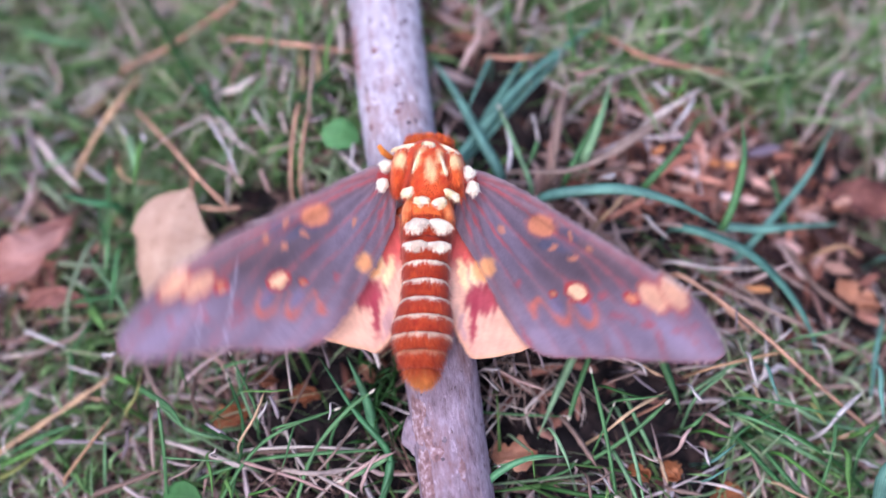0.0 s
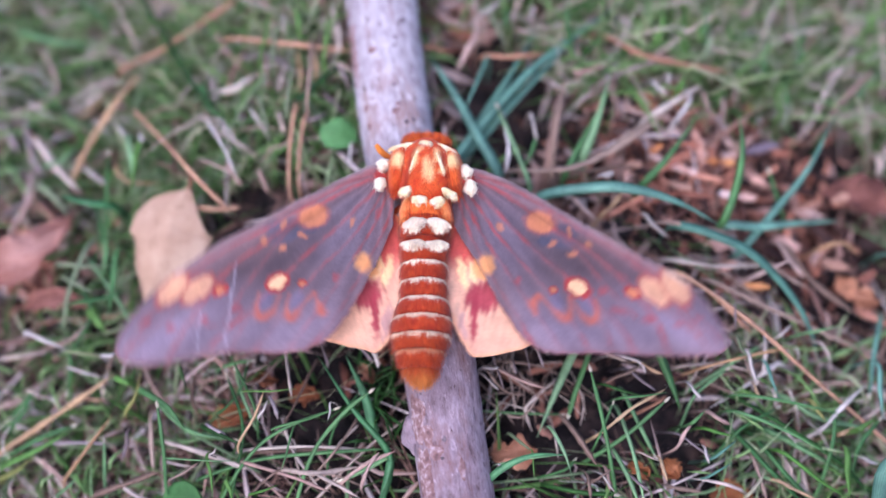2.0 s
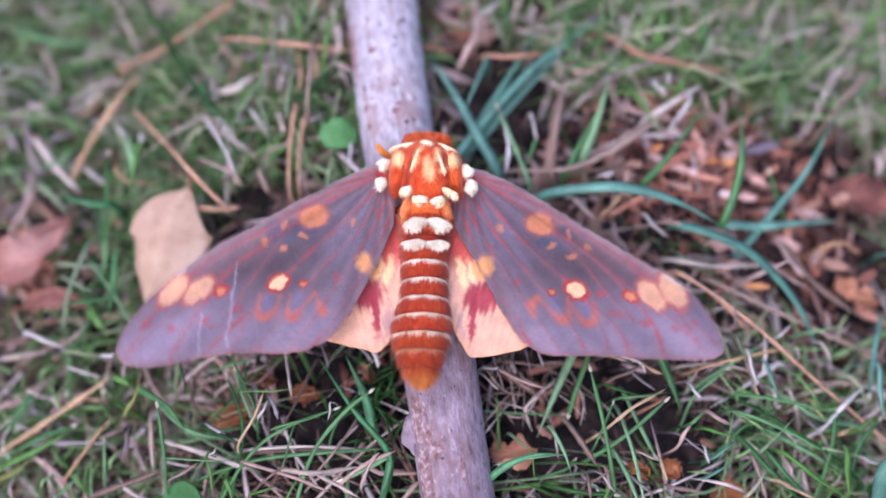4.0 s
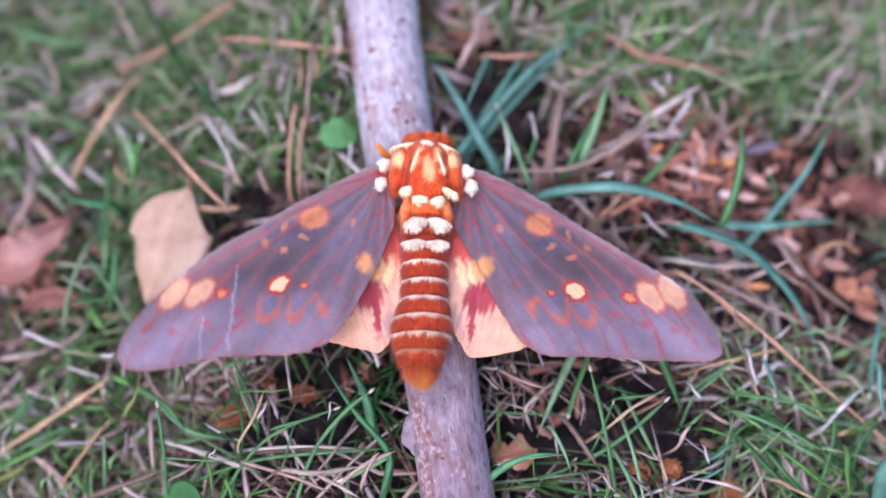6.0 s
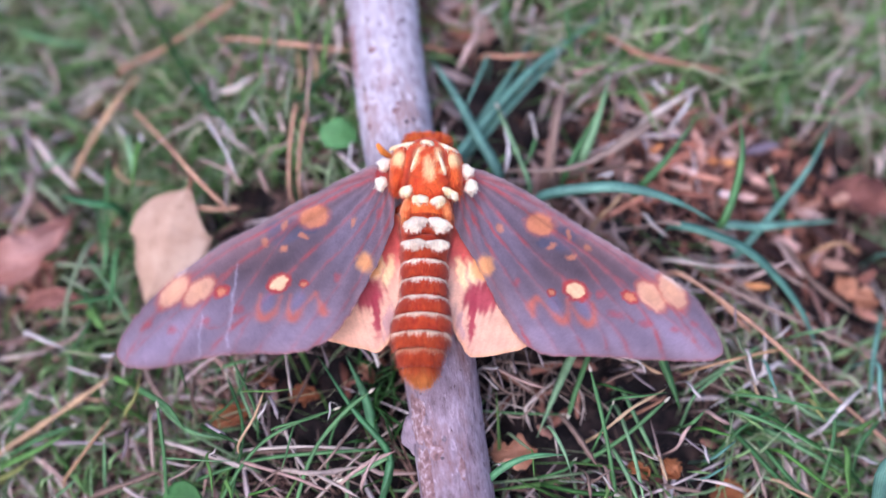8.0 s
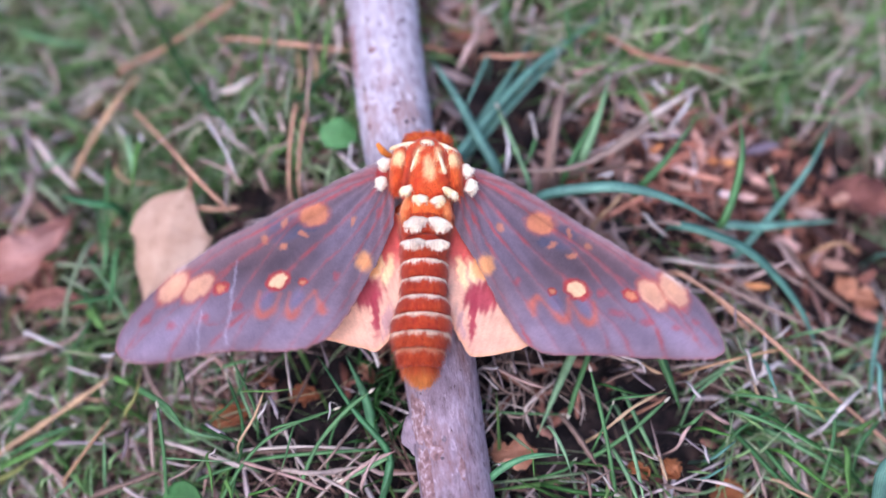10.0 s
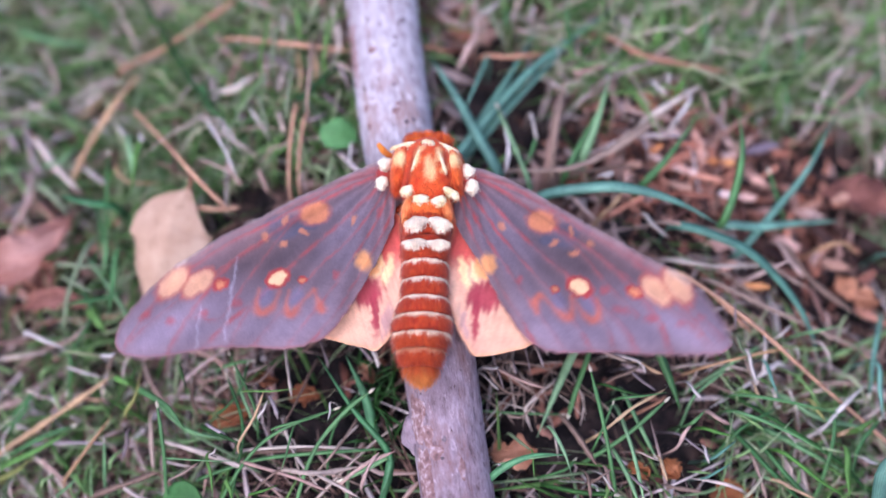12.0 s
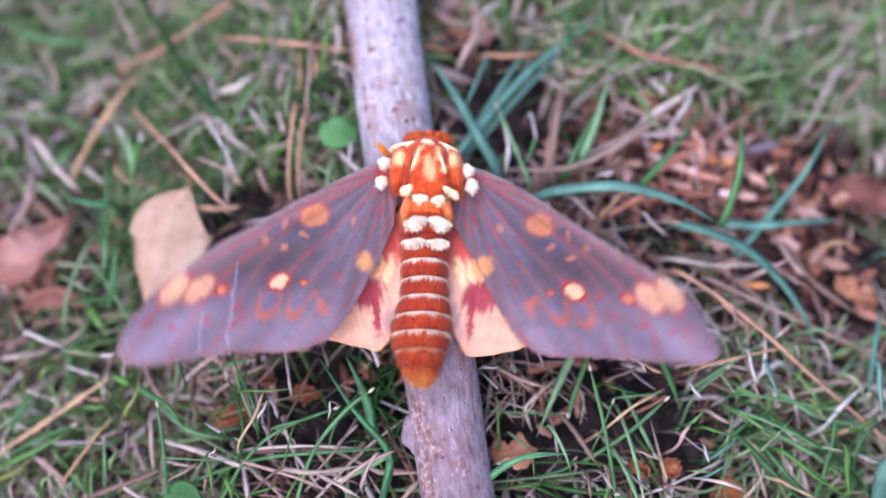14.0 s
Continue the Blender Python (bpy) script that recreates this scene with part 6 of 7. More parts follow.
loose_stem(0.65, MAT_LILAC, (-81.9, -33.2, -4.7), (-71.7, -33.1, 0.1), (-62.9, -33.5, 1.6))
loose_stem(0.98, MAT_ROSE, (-80.1, -35.8, -5.4), (-74.5, -39.2, -1.6), (-71.0, -42.5, -1.9))
loose_stem(0.72, MAT_TAN, (-72.9, -41.0, -0.8), (-67.9, -35.0, 3.2), (-63.4, -28.1, 3.4))
tuft_blade(0.56, MAT_BLADE, (-74.7, -43.5, -2.3), (-70.9, -41.3, 1.4), (-69.3, -38.8, 0.6))
loose_stem(0.73, MAT_LILAC, (-60.9, -30.4, 0.8), (-59.9, -33.9, 3.7), (-61.3, -36.8, 2.1))
tuft_blade(0.72, MAT_YELLOW, (-61.7, -28.3, 1.5), (-58.8, -24.8, 5.2), (-58.8, -19.2, 3.9))
loose_stem(0.49, MAT_NEEDLE, (-73.1, -24.0, -4.9), (-69.1, -24.7, -1.2), (-67.6, -24.6, -1.9))
tuft_blade(1.11, MAT_FRESH, (-64.0, -20.9, 2.8), (-60.6, -22.3, 6.5), (-59.5, -22.8, 5.7))
tuft_blade(1.10, MAT_BLADE, (-58.0, -23.5, 5.8), (-50.5, -27.4, 10.9), (-46.5, -31.9, 11.1))
tuft_blade(0.48, MAT_DEEP, (-51.0, -18.1, 5.1), (-48.7, -22.2, 8.5), (-48.3, -25.4, 7.5))
tuft_blade(0.31, MAT_BLADE, (-40.8, -29.2, 12.3), (-38.4, -28.0, 15.5), (-37.7, -26.2, 14.5))
loose_stem(0.56, MAT_TAN, (-36.9, -34.6, 11.3), (-33.5, -29.5, 14.5), (-32.3, -24.6, 13.5))
loose_stem(0.55, MAT_WHITE, (-33.2, -29.9, 13.0), (-31.7, -28.6, 15.8), (-31.4, -26.6, 14.6))
loose_stem(0.89, MAT_LILAC, (-32.2, -25.2, 9.1), (-30.5, -27.8, 11.9), (-30.1, -29.6, 10.8))
tuft_blade(0.40, MAT_FRESH, (-37.2, -24.6, 10.2), (-31.3, -25.0, 13.9), (-26.7, -24.4, 12.9))
tuft_blade(0.47, MAT_BLADE, (-30.6, -31.8, 13.3), (-26.1, -30.7, 16.1), (-21.8, -29.6, 14.9))
tuft_blade(0.81, MAT_DEEP, (-45.2, -30.5, 7.1), (-39.2, -32.9, 11.4), (-35.0, -34.6, 11.1))
loose_stem(0.64, MAT_LILAC, (-44.3, -30.1, 7.3), (-40.9, -31.7, 10.9), (-39.3, -32.6, 10.1))
tuft_blade(0.32, MAT_BLADE, (-51.7, -36.3, 6.9), (-42.3, -37.0, 12.5), (-35.1, -37.1, 13.1))
tuft_blade(0.64, MAT_FRESH, (-42.6, -35.6, 9.8), (-40.7, -39.7, 13.0), (-40.4, -43.5, 11.8))
tuft_blade(0.79, MAT_FRESH, (-38.4, -40.1, 10.9), (-36.9, -42.1, 13.9), (-36.8, -43.7, 12.7))
loose_stem(0.48, MAT_DRY, (-50.8, -40.4, 5.2), (-46.7, -38.9, 9.2), (-44.4, -37.1, 8.7))
loose_stem(0.48, MAT_DRY, (-34.8, -43.5, 9.7), (-30.3, -39.6, 12.9), (-28.1, -38.2, 11.9))
tuft_blade(0.48, MAT_FRESH, (-34.4, -42.8, 10.8), (-31.1, -42.1, 13.9), (-28.9, -41.1, 12.8))
loose_stem(0.39, MAT_WHITE, (-41.3, -36.1, 12.2), (-39.9, -35.7, 15.2), (-40.1, -34.8, 13.9))
loose_stem(0.64, MAT_ROSE, (-36.2, -37.1, 9.4), (-26.1, -39.9, 13.1), (-19.7, -42.4, 11.9))
tuft_blade(0.40, MAT_BLADE, (-26.6, -30.8, 12.5), (-27.4, -36.4, 15.1), (-28.3, -38.6, 13.9))
loose_stem(0.56, MAT_DRY, (-29.5, -16.5, 10.4), (-28.3, -21.5, 13.1), (-27.6, -25.9, 11.9))
loose_stem(0.39, MAT_WHITE, (-19.9, -27.1, 15.5), (-19.6, -29.1, 18.1), (-20.1, -30.4, 16.9))
loose_stem(0.48, MAT_LILAC, (-23.0, -15.4, 10.5), (-21.6, -18.5, 13.1), (-21.1, -20.5, 11.9))
loose_stem(0.90, MAT_WHITE, (-13.9, -15.0, 8.5), (-12.6, -18.1, 11.1), (-12.1, -20.2, 9.9))
loose_stem(0.65, MAT_LILAC, (-16.4, -15.0, 8.5), (-14.4, -17.6, 11.1), (-13.1, -19.1, 9.9))
loose_stem(0.64, MAT_ROSE, (-14.5, -41.2, 10.5), (-12.8, -37.5, 13.1), (-11.3, -35.5, 11.9))
loose_stem(0.73, MAT_ROSE, (-17.7, -40.2, 9.5), (-13.4, -37.4, 12.1), (-8.3, -35.2, 10.9))
loose_stem(0.56, MAT_DRY, (-22.6, -39.3, 10.5), (-18.2, -41.3, 13.1), (-14.3, -43.5, 11.9))
loose_stem(0.82, MAT_DRY, (-29.1, -38.4, 8.4), (-22.5, -39.1, 11.1), (-14.7, -37.9, 9.9))
loose_stem(0.48, MAT_WHITE, (7.1, -21.3, 10.5), (8.8, -23.4, 13.1), (10.3, -24.6, 11.9))
loose_stem(0.48, MAT_WHITE, (7.1, -20.4, 11.5), (8.8, -20.9, 14.1), (10.4, -20.5, 12.9))
loose_stem(0.40, MAT_LILAC, (8.9, -17.1, 10.5), (10.1, -21.4, 13.1), (11.2, -24.6, 11.9))
loose_stem(0.40, MAT_LILAC, (12.8, -18.6, 10.5), (13.1, -20.7, 13.1), (13.5, -21.8, 11.9))
loose_stem(0.40, MAT_LILAC, (17.1, -15.4, 10.5), (17.8, -18.5, 13.1), (18.6, -20.5, 11.9))
loose_stem(0.32, MAT_LILAC, (15.1, -15.6, 10.5), (15.6, -19.2, 13.1), (16.2, -21.8, 11.9))
loose_stem(0.56, MAT_ROSE, (9.1, -20.1, 10.5), (14.0, -22.8, 13.1), (19.2, -24.4, 11.9))
tuft_blade(0.64, MAT_BLADE, (19.1, -31.2, 12.5), (21.1, -35.6, 15.1), (22.5, -39.6, 13.9))
tuft_blade(0.32, MAT_FRESH, (15.7, -35.1, 12.5), (15.7, -38.1, 15.1), (15.9, -40.5, 13.9))
tuft_blade(0.65, MAT_FADED, (12.0, -32.1, 9.5), (14.2, -34.1, 12.1), (16.5, -35.6, 10.9))
tuft_blade(0.32, MAT_BLADE, (9.5, -37.7, 13.5), (15.2, -36.8, 16.1), (20.5, -36.2, 14.9))
loose_stem(0.47, MAT_WHITE, (9.5, -37.7, 14.5), (9.6, -37.9, 17.1), (9.8, -37.6, 15.9))
loose_stem(0.65, MAT_DRY, (25.8, -39.1, 9.5), (25.8, -41.6, 12.1), (26.1, -43.7, 10.9))
loose_stem(0.56, MAT_DRY, (26.6, -40.5, 10.5), (28.0, -39.6, 13.1), (29.9, -38.4, 11.9))
loose_stem(0.48, MAT_WHITE, (27.9, -39.1, 11.5), (28.7, -40.9, 14.1), (30.0, -42.4, 12.9))
loose_stem(0.81, MAT_ROSE, (29.2, -37.9, 9.5), (29.2, -40.2, 12.1), (29.6, -42.2, 10.9))
loose_stem(0.65, MAT_WHITE, (31.6, -17.6, 9.5), (36.1, -19.3, 12.1), (37.7, -21.4, 10.9))
loose_stem(0.81, MAT_DRY, (29.1, -16.5, 9.5), (31.6, -18.3, 12.1), (34.5, -19.1, 10.9))
loose_stem(0.65, MAT_DRY, (31.3, -22.2, 9.5), (33.7, -21.5, 12.1), (36.8, -19.9, 10.9))
loose_stem(0.56, MAT_TAN, (36.3, -19.0, 10.5), (38.0, -20.8, 13.0), (40.5, -21.6, 11.7))
loose_stem(0.65, MAT_LILAC, (34.4, -20.3, 9.5), (36.5, -22.9, 12.1), (39.3, -24.5, 10.8))
tuft_blade(0.56, MAT_DEEP, (28.7, -23.4, 11.5), (32.8, -25.1, 14.1), (37.5, -26.0, 12.9))
tuft_blade(0.48, MAT_BLADE, (31.4, -26.2, 12.5), (35.7, -26.0, 15.1), (40.8, -25.1, 13.6))
loose_stem(0.64, MAT_TAN, (28.8, -31.9, 11.5), (34.0, -27.9, 14.1), (40.6, -24.4, 12.6))
loose_stem(0.64, MAT_TAN, (38.7, -36.2, 10.4), (38.8, -38.6, 13.0), (39.7, -40.5, 11.7))
loose_stem(0.40, MAT_DRY, (35.1, -35.4, 10.5), (36.5, -36.4, 13.1), (38.6, -37.0, 11.8))
loose_stem(0.57, MAT_LILAC, (33.0, -39.1, 9.5), (34.6, -40.9, 12.1), (36.8, -42.4, 10.9))
loose_stem(0.72, MAT_ROSE, (42.1, -34.8, 10.1), (43.3, -32.2, 12.5), (45.2, -30.6, 11.0))
tuft_blade(0.64, MAT_BLADE, (44.7, -30.6, 10.7), (45.8, -29.6, 13.1), (48.0, -27.8, 11.4))
loose_stem(0.49, MAT_LILAC, (43.0, -32.1, 8.9), (45.5, -34.5, 11.1), (49.0, -36.5, 9.2))
loose_stem(0.56, MAT_WHITE, (47.2, -34.1, 9.2), (47.0, -36.1, 11.8), (47.9, -37.5, 10.4))
loose_stem(0.64, MAT_WHITE, (45.0, -22.8, 10.6), (45.6, -24.9, 13.1), (47.3, -26.0, 11.6))
loose_stem(0.64, MAT_TAN, (48.3, -20.1, 9.0), (57.2, -17.9, 9.3), (68.4, -15.2, 5.0))
loose_stem(0.81, MAT_ROSE, (48.5, -28.0, 8.9), (50.2, -29.6, 11.1), (53.0, -30.5, 9.2))
loose_stem(0.72, MAT_WHITE, (57.9, -16.2, 7.5), (57.7, -20.2, 10.2), (58.9, -23.2, 8.6))
loose_stem(0.56, MAT_TAN, (58.7, -22.2, 6.3), (58.6, -24.5, 8.9), (60.0, -25.8, 7.4))
tuft_blade(0.64, MAT_FRESH, (46.8, -31.2, 10.3), (49.5, -32.2, 12.3), (53.4, -32.6, 10.1))
tuft_blade(0.56, MAT_TEAL, (48.1, -36.7, 10.0), (50.3, -35.1, 12.1), (53.7, -33.0, 10.1))
tuft_blade(0.48, MAT_TEAL, (47.0, -39.9, 9.2), (49.2, -38.6, 11.4), (52.6, -37.1, 9.3))
tuft_blade(0.71, MAT_TEAL, (60.8, -18.3, 7.7), (61.2, -22.8, 10.2), (63.0, -26.3, 8.5))
tuft_blade(0.80, MAT_YELLOW, (69.9, -25.3, 4.2), (70.6, -27.9, 6.7), (72.8, -29.7, 4.9))
loose_stem(0.88, MAT_WHITE, (71.4, -31.3, 3.8), (75.0, -27.6, 5.6), (82.5, -22.2, 2.8))
tuft_blade(0.71, MAT_BLADE, (53.5, -28.1, 9.7), (62.6, -31.6, 9.8), (71.5, -35.6, 6.2))
tuft_blade(0.64, MAT_BLADE, (55.0, -25.1, 9.3), (66.9, -26.8, 8.6), (78.7, -29.0, 4.5))
tuft_blade(0.79, MAT_FRESH, (61.8, -35.0, 7.4), (68.2, -40.3, 8.3), (74.8, -43.7, 5.4))
loose_stem(0.64, MAT_TAN, (60.9, -40.0, 5.7), (64.0, -41.9, 7.4), (68.6, -43.5, 5.0))
tuft_blade(1.26, MAT_FRESH, (75.1, -33.9, 4.9), (73.6, -39.0, 7.9), (74.0, -43.5, 6.6))
tuft_blade(1.10, MAT_FRESH, (77.5, -31.3, 4.4), (78.7, -30.5, 6.8), (81.9, -29.0, 5.0))
loose_stem(0.80, MAT_WHITE, (79.0, -35.7, 2.1), (79.8, -36.8, 4.5), (82.5, -37.2, 2.8))
loose_stem(0.72, MAT_TAN, (75.0, -32.0, 1.9), (76.1, -31.5, 4.3), (79.2, -30.3, 2.4))
tuft_blade(1.10, MAT_TEAL, (84.2, -17.9, 4.2), (82.6, -24.1, 7.1), (83.0, -29.1, 5.8))
loose_stem(0.79, MAT_DRY, (65.1, 2.8, 3.5), (70.0, -1.4, 4.8), (74.5, -2.8, 2.5))
loose_stem(0.89, MAT_ROSE, (68.7, 7.2, 2.5), (70.3, 2.5, 4.7), (73.6, -0.6, 2.7))
loose_stem(1.20, MAT_BROWN, (75.6, -1.6, -0.2), (75.9, -6.6, 2.3), (77.9, -10.0, 0.7))
loose_stem(0.48, MAT_WHITE, (64.3, -14.0, 5.7), (65.5, -13.0, 8.0), (68.4, -10.9, 6.0))
loose_stem(0.39, MAT_LILAC, (55.8, -6.7, 10.1), (54.7, -10.7, 13.0), (54.9, -13.2, 11.7))
tuft_blade(0.56, MAT_FADED, (55.4, -13.6, 9.2), (55.5, -16.6, 11.8), (57.1, -18.3, 10.2))
tuft_blade(0.56, MAT_BLADE, (69.0, -13.1, 5.5), (73.3, -12.4, 7.0), (79.3, -10.6, 4.4))
loose_stem(0.79, MAT_TAN, (78.8, 6.3, 0.1), (83.1, 7.2, 1.9), (87.1, 5.1, 0.2))
tuft_blade(0.99, MAT_TEAL, (92.4, 5.6, -1.5), (91.9, 4.9, 1.1), (93.5, 5.6, -0.1))
loose_stem(1.10, MAT_ROSE, (68.7, 63.8, -2.5), (71.2, 65.3, -0.6), (75.7, 70.4, -3.2))
loose_stem(1.42, MAT_DRY, (81.8, 53.9, -5.1), (85.3, 57.6, -3.5), (91.0, 64.5, -6.1))
loose_stem(1.72, MAT_ROSE, (95.5, 74.3, -8.4), (95.3, 68.1, -5.4), (96.9, 65.3, -6.3))
tuft_blade(0.99, MAT_BLADE, (76.5, 37.3, 0.5), (75.5, 41.5, 3.1), (77.6, 48.3, 0.8))
tuft_blade(0.89, MAT_FRESH, (74.1, 36.2, 1.1), (73.3, 40.3, 3.7), (76.2, 47.5, 1.2))
tuft_blade(1.28, MAT_BLADE, (71.3, 46.5, 2.0), (71.7, 51.0, 4.0), (75.8, 59.0, 0.9))
tuft_blade(1.27, MAT_BLADE, (80.7, 51.1, 0.5), (82.0, 57.5, 2.1), (87.5, 67.3, -1.0))
tuft_blade(0.90, MAT_TEAL, (64.3, 58.8, -0.8), (70.1, 58.2, 0.4), (75.7, 63.8, -2.7))
tuft_blade(1.28, MAT_FRESH, (53.2, 49.8, 6.1), (52.0, 54.7, 8.3), (56.0, 62.7, 5.3))
tuft_blade(1.38, MAT_BLADE, (58.9, 51.5, 4.5), (58.1, 57.4, 6.6), (61.7, 65.4, 3.6))
tuft_blade(1.38, MAT_FRESH, (46.5, 51.2, 7.3), (48.0, 55.7, 9.0), (48.7, 63.0, 6.9))
loose_stem(1.49, MAT_DRY, (42.0, 31.5, 9.1), (49.3, 36.2, 10.1), (55.8, 41.5, 6.9))
loose_stem(1.08, MAT_WHITE, (48.4, 31.3, 8.9), (50.1, 33.4, 11.1), (52.9, 38.2, 9.0))
loose_stem(1.19, MAT_DRY, (55.7, 40.9, 5.6), (55.9, 35.5, 8.6), (57.3, 33.1, 7.1))
loose_stem(1.07, MAT_WHITE, (47.8, 42.7, 9.2), (46.9, 39.1, 12.4), (47.1, 38.6, 11.2))
loose_stem(0.99, MAT_WHITE, (44.2, 41.8, 7.9), (45.4, 38.4, 10.7), (47.8, 37.8, 9.1))
tuft_blade(0.87, MAT_FRESH, (48.6, 37.0, 11.6), (49.4, 38.1, 14.0), (51.3, 42.4, 11.9))
loose_stem(0.89, MAT_ROSE, (26.1, 44.0, 9.3), (29.1, 41.4, 12.2), (36.4, 45.2, 10.5))
loose_stem(1.21, MAT_ROSE, (6.6, 64.7, 3.6), (7.4, 54.7, 7.3), (4.9, 48.4, 8.2), (2.5, 43.2, 7.8))
loose_stem(1.42, MAT_ROSE, (-3.4, 63.4, 2.7), (2.0, 57.9, 5.9), (6.1, 57.4, 4.8))
loose_stem(1.01, MAT_LILAC, (-1.5, 66.3, 2.6), (0.2, 61.4, 5.5), (1.5, 60.0, 4.5))
loose_stem(0.79, MAT_WHITE, (20.1, 61.6, 6.9), (19.4, 56.6, 10.1), (18.9, 55.1, 9.1))
loose_stem(0.80, MAT_LILAC, (17.9, 50.0, 6.4), (18.5, 43.4, 10.0), (19.4, 40.0, 9.2))
tuft_blade(1.00, MAT_FADED, (9.5, 63.4, 4.7), (11.9, 54.6, 8.3), (14.3, 49.0, 7.9))
tuft_blade(1.00, MAT_BLADE, (14.4, 64.7, 4.6), (13.8, 57.4, 8.0), (13.1, 53.4, 7.3))
tuft_blade(1.09, MAT_DEEP, (30.5, 47.7, 7.7), (33.1, 50.6, 9.9), (36.5, 56.8, 7.8))
tuft_blade(0.79, MAT_TEAL, (10.0, 47.7, 8.7), (6.8, 38.3, 12.6), (3.5, 30.0, 11.9))
loose_stem(0.88, MAT_WHITE, (11.7, 32.8, 11.4), (13.1, 23.6, 14.1), (12.3, 17.5, 12.9))
loose_stem(0.69, MAT_WHITE, (18.1, 32.8, 10.4), (18.5, 27.9, 13.1), (19.1, 25.4, 11.9))
tuft_blade(0.68, MAT_BLADE, (18.9, 26.1, 11.5), (17.2, 21.3, 14.1), (15.8, 18.8, 12.9))
loose_stem(1.16, MAT_WHITE, (30.8, 17.5, 12.5), (32.1, 16.8, 15.1), (34.0, 18.1, 13.9))
loose_stem(0.89, MAT_ROSE, (25.7, 14.3, 9.5), (28.0, 10.6, 12.1), (30.6, 8.7, 10.9))
loose_stem(0.79, MAT_TAN, (31.2, 9.9, 9.5), (33.3, 11.5, 12.1), (36.0, 15.0, 10.9))
loose_stem(0.99, MAT_WHITE, (39.9, 11.0, 9.3), (41.2, 7.7, 11.8), (44.6, 5.5, 10.1))
loose_stem(2.21, MAT_ROSE, (21.5, 20.6, 7.5), (23.2, 29.8, 10.1), (26.2, 42.4, 7.9))
loose_stem(1.20, MAT_DRY, (26.3, 21.5, 8.5), (31.9, 22.8, 11.1), (38.0, 27.4, 11.0), (48.9, 35.7, 8.0))
loose_stem(0.90, MAT_DRY, (25.4, 19.9, 7.5), (31.7, 20.2, 10.1), (40.2, 21.9, 8.7))
loose_stem(1.00, MAT_LILAC, (39.5, 49.9, 5.3), (36.0, 43.7, 8.9), (33.4, 40.9, 8.1))
loose_stem(1.00, MAT_ROSE, (35.2, 44.5, 6.2), (35.7, 37.2, 9.7), (37.4, 31.8, 8.8))
loose_stem(0.90, MAT_LILAC, (41.5, 28.1, 8.1), (41.5, 25.2, 10.7), (42.3, 24.6, 9.4))
loose_stem(0.90, MAT_ROSE, (60.3, 34.3, 3.8), (59.9, 35.8, 6.5), (61.0, 40.0, 4.7))
loose_stem(1.00, MAT_DRY, (58.0, 34.5, 3.4), (56.3, 35.8, 6.4), (56.1, 39.9, 5.0))
tuft_blade(1.16, MAT_FRESH, (57.8, 59.4, 5.8), (55.8, 52.9, 9.7), (55.3, 50.1, 9.0))
loose_stem(1.21, MAT_DRY, (75.0, 70.5, -5.5), (70.1, 64.9, -1.3), (67.2, 63.0, -1.6))
loose_stem(1.41, MAT_DRY, (97.5, 63.2, -6.4), (101.3, 64.4, -4.0), (107.4, 69.0, -5.7))
tuft_blade(1.38, MAT_FRESH, (99.5, 61.0, -3.1), (99.9, 63.0, -0.8), (102.6, 68.4, -2.6))
tuft_blade(1.18, MAT_BLADE, (92.4, 41.7, -0.8), (93.0, 42.2, 1.8), (95.9, 45.4, 0.3))
tuft_blade(0.88, MAT_FADED, (-32.2, 31.9, 11.1), (-31.6, 39.2, 13.2), (-31.7, 49.2, 10.7))
loose_stem(0.87, MAT_DRY, (-27.9, 32.4, 12.4), (-27.4, 39.8, 14.4), (-28.1, 51.5, 11.6))
tuft_blade(0.78, MAT_FRESH, (-25.0, 42.3, 11.5), (-24.7, 50.2, 13.0), (-24.7, 59.2, 10.6))
loose_stem(0.98, MAT_DRY, (-23.7, 52.6, 8.0), (-23.7, 55.7, 10.2), (-24.6, 62.0, 8.3))
tuft_blade(0.88, MAT_FADED, (-36.4, 43.7, 9.4), (-36.0, 50.0, 11.2), (-36.1, 59.0, 8.8))
tuft_blade(0.87, MAT_FRESH, (-30.7, 51.3, 10.1), (-31.3, 55.0, 12.1), (-32.8, 60.8, 10.1))
loose_stem(0.78, MAT_TAN, (-26.6, 40.1, 10.8), (-26.4, 42.3, 13.1), (-27.4, 47.5, 11.2))
loose_stem(0.98, MAT_DRY, (-23.0, 56.8, 7.4), (-22.2, 49.9, 11.0), (-22.4, 46.4, 10.3))
tuft_blade(0.67, MAT_FRESH, (-38.5, 43.2, 11.0), (-37.6, 50.3, 12.8), (-36.8, 60.5, 10.5))
loose_stem(0.89, MAT_LILAC, (-20.1, 39.9, 9.8), (-20.8, 40.9, 12.3), (-22.6, 44.8, 10.6))

# a tuft of dark green blades beside the stick
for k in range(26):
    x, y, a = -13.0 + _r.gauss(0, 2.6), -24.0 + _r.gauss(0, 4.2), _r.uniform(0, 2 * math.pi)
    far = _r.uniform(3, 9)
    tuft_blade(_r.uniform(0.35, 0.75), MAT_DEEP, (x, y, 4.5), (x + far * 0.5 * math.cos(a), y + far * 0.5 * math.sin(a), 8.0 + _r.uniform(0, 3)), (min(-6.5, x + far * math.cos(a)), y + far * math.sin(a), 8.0))

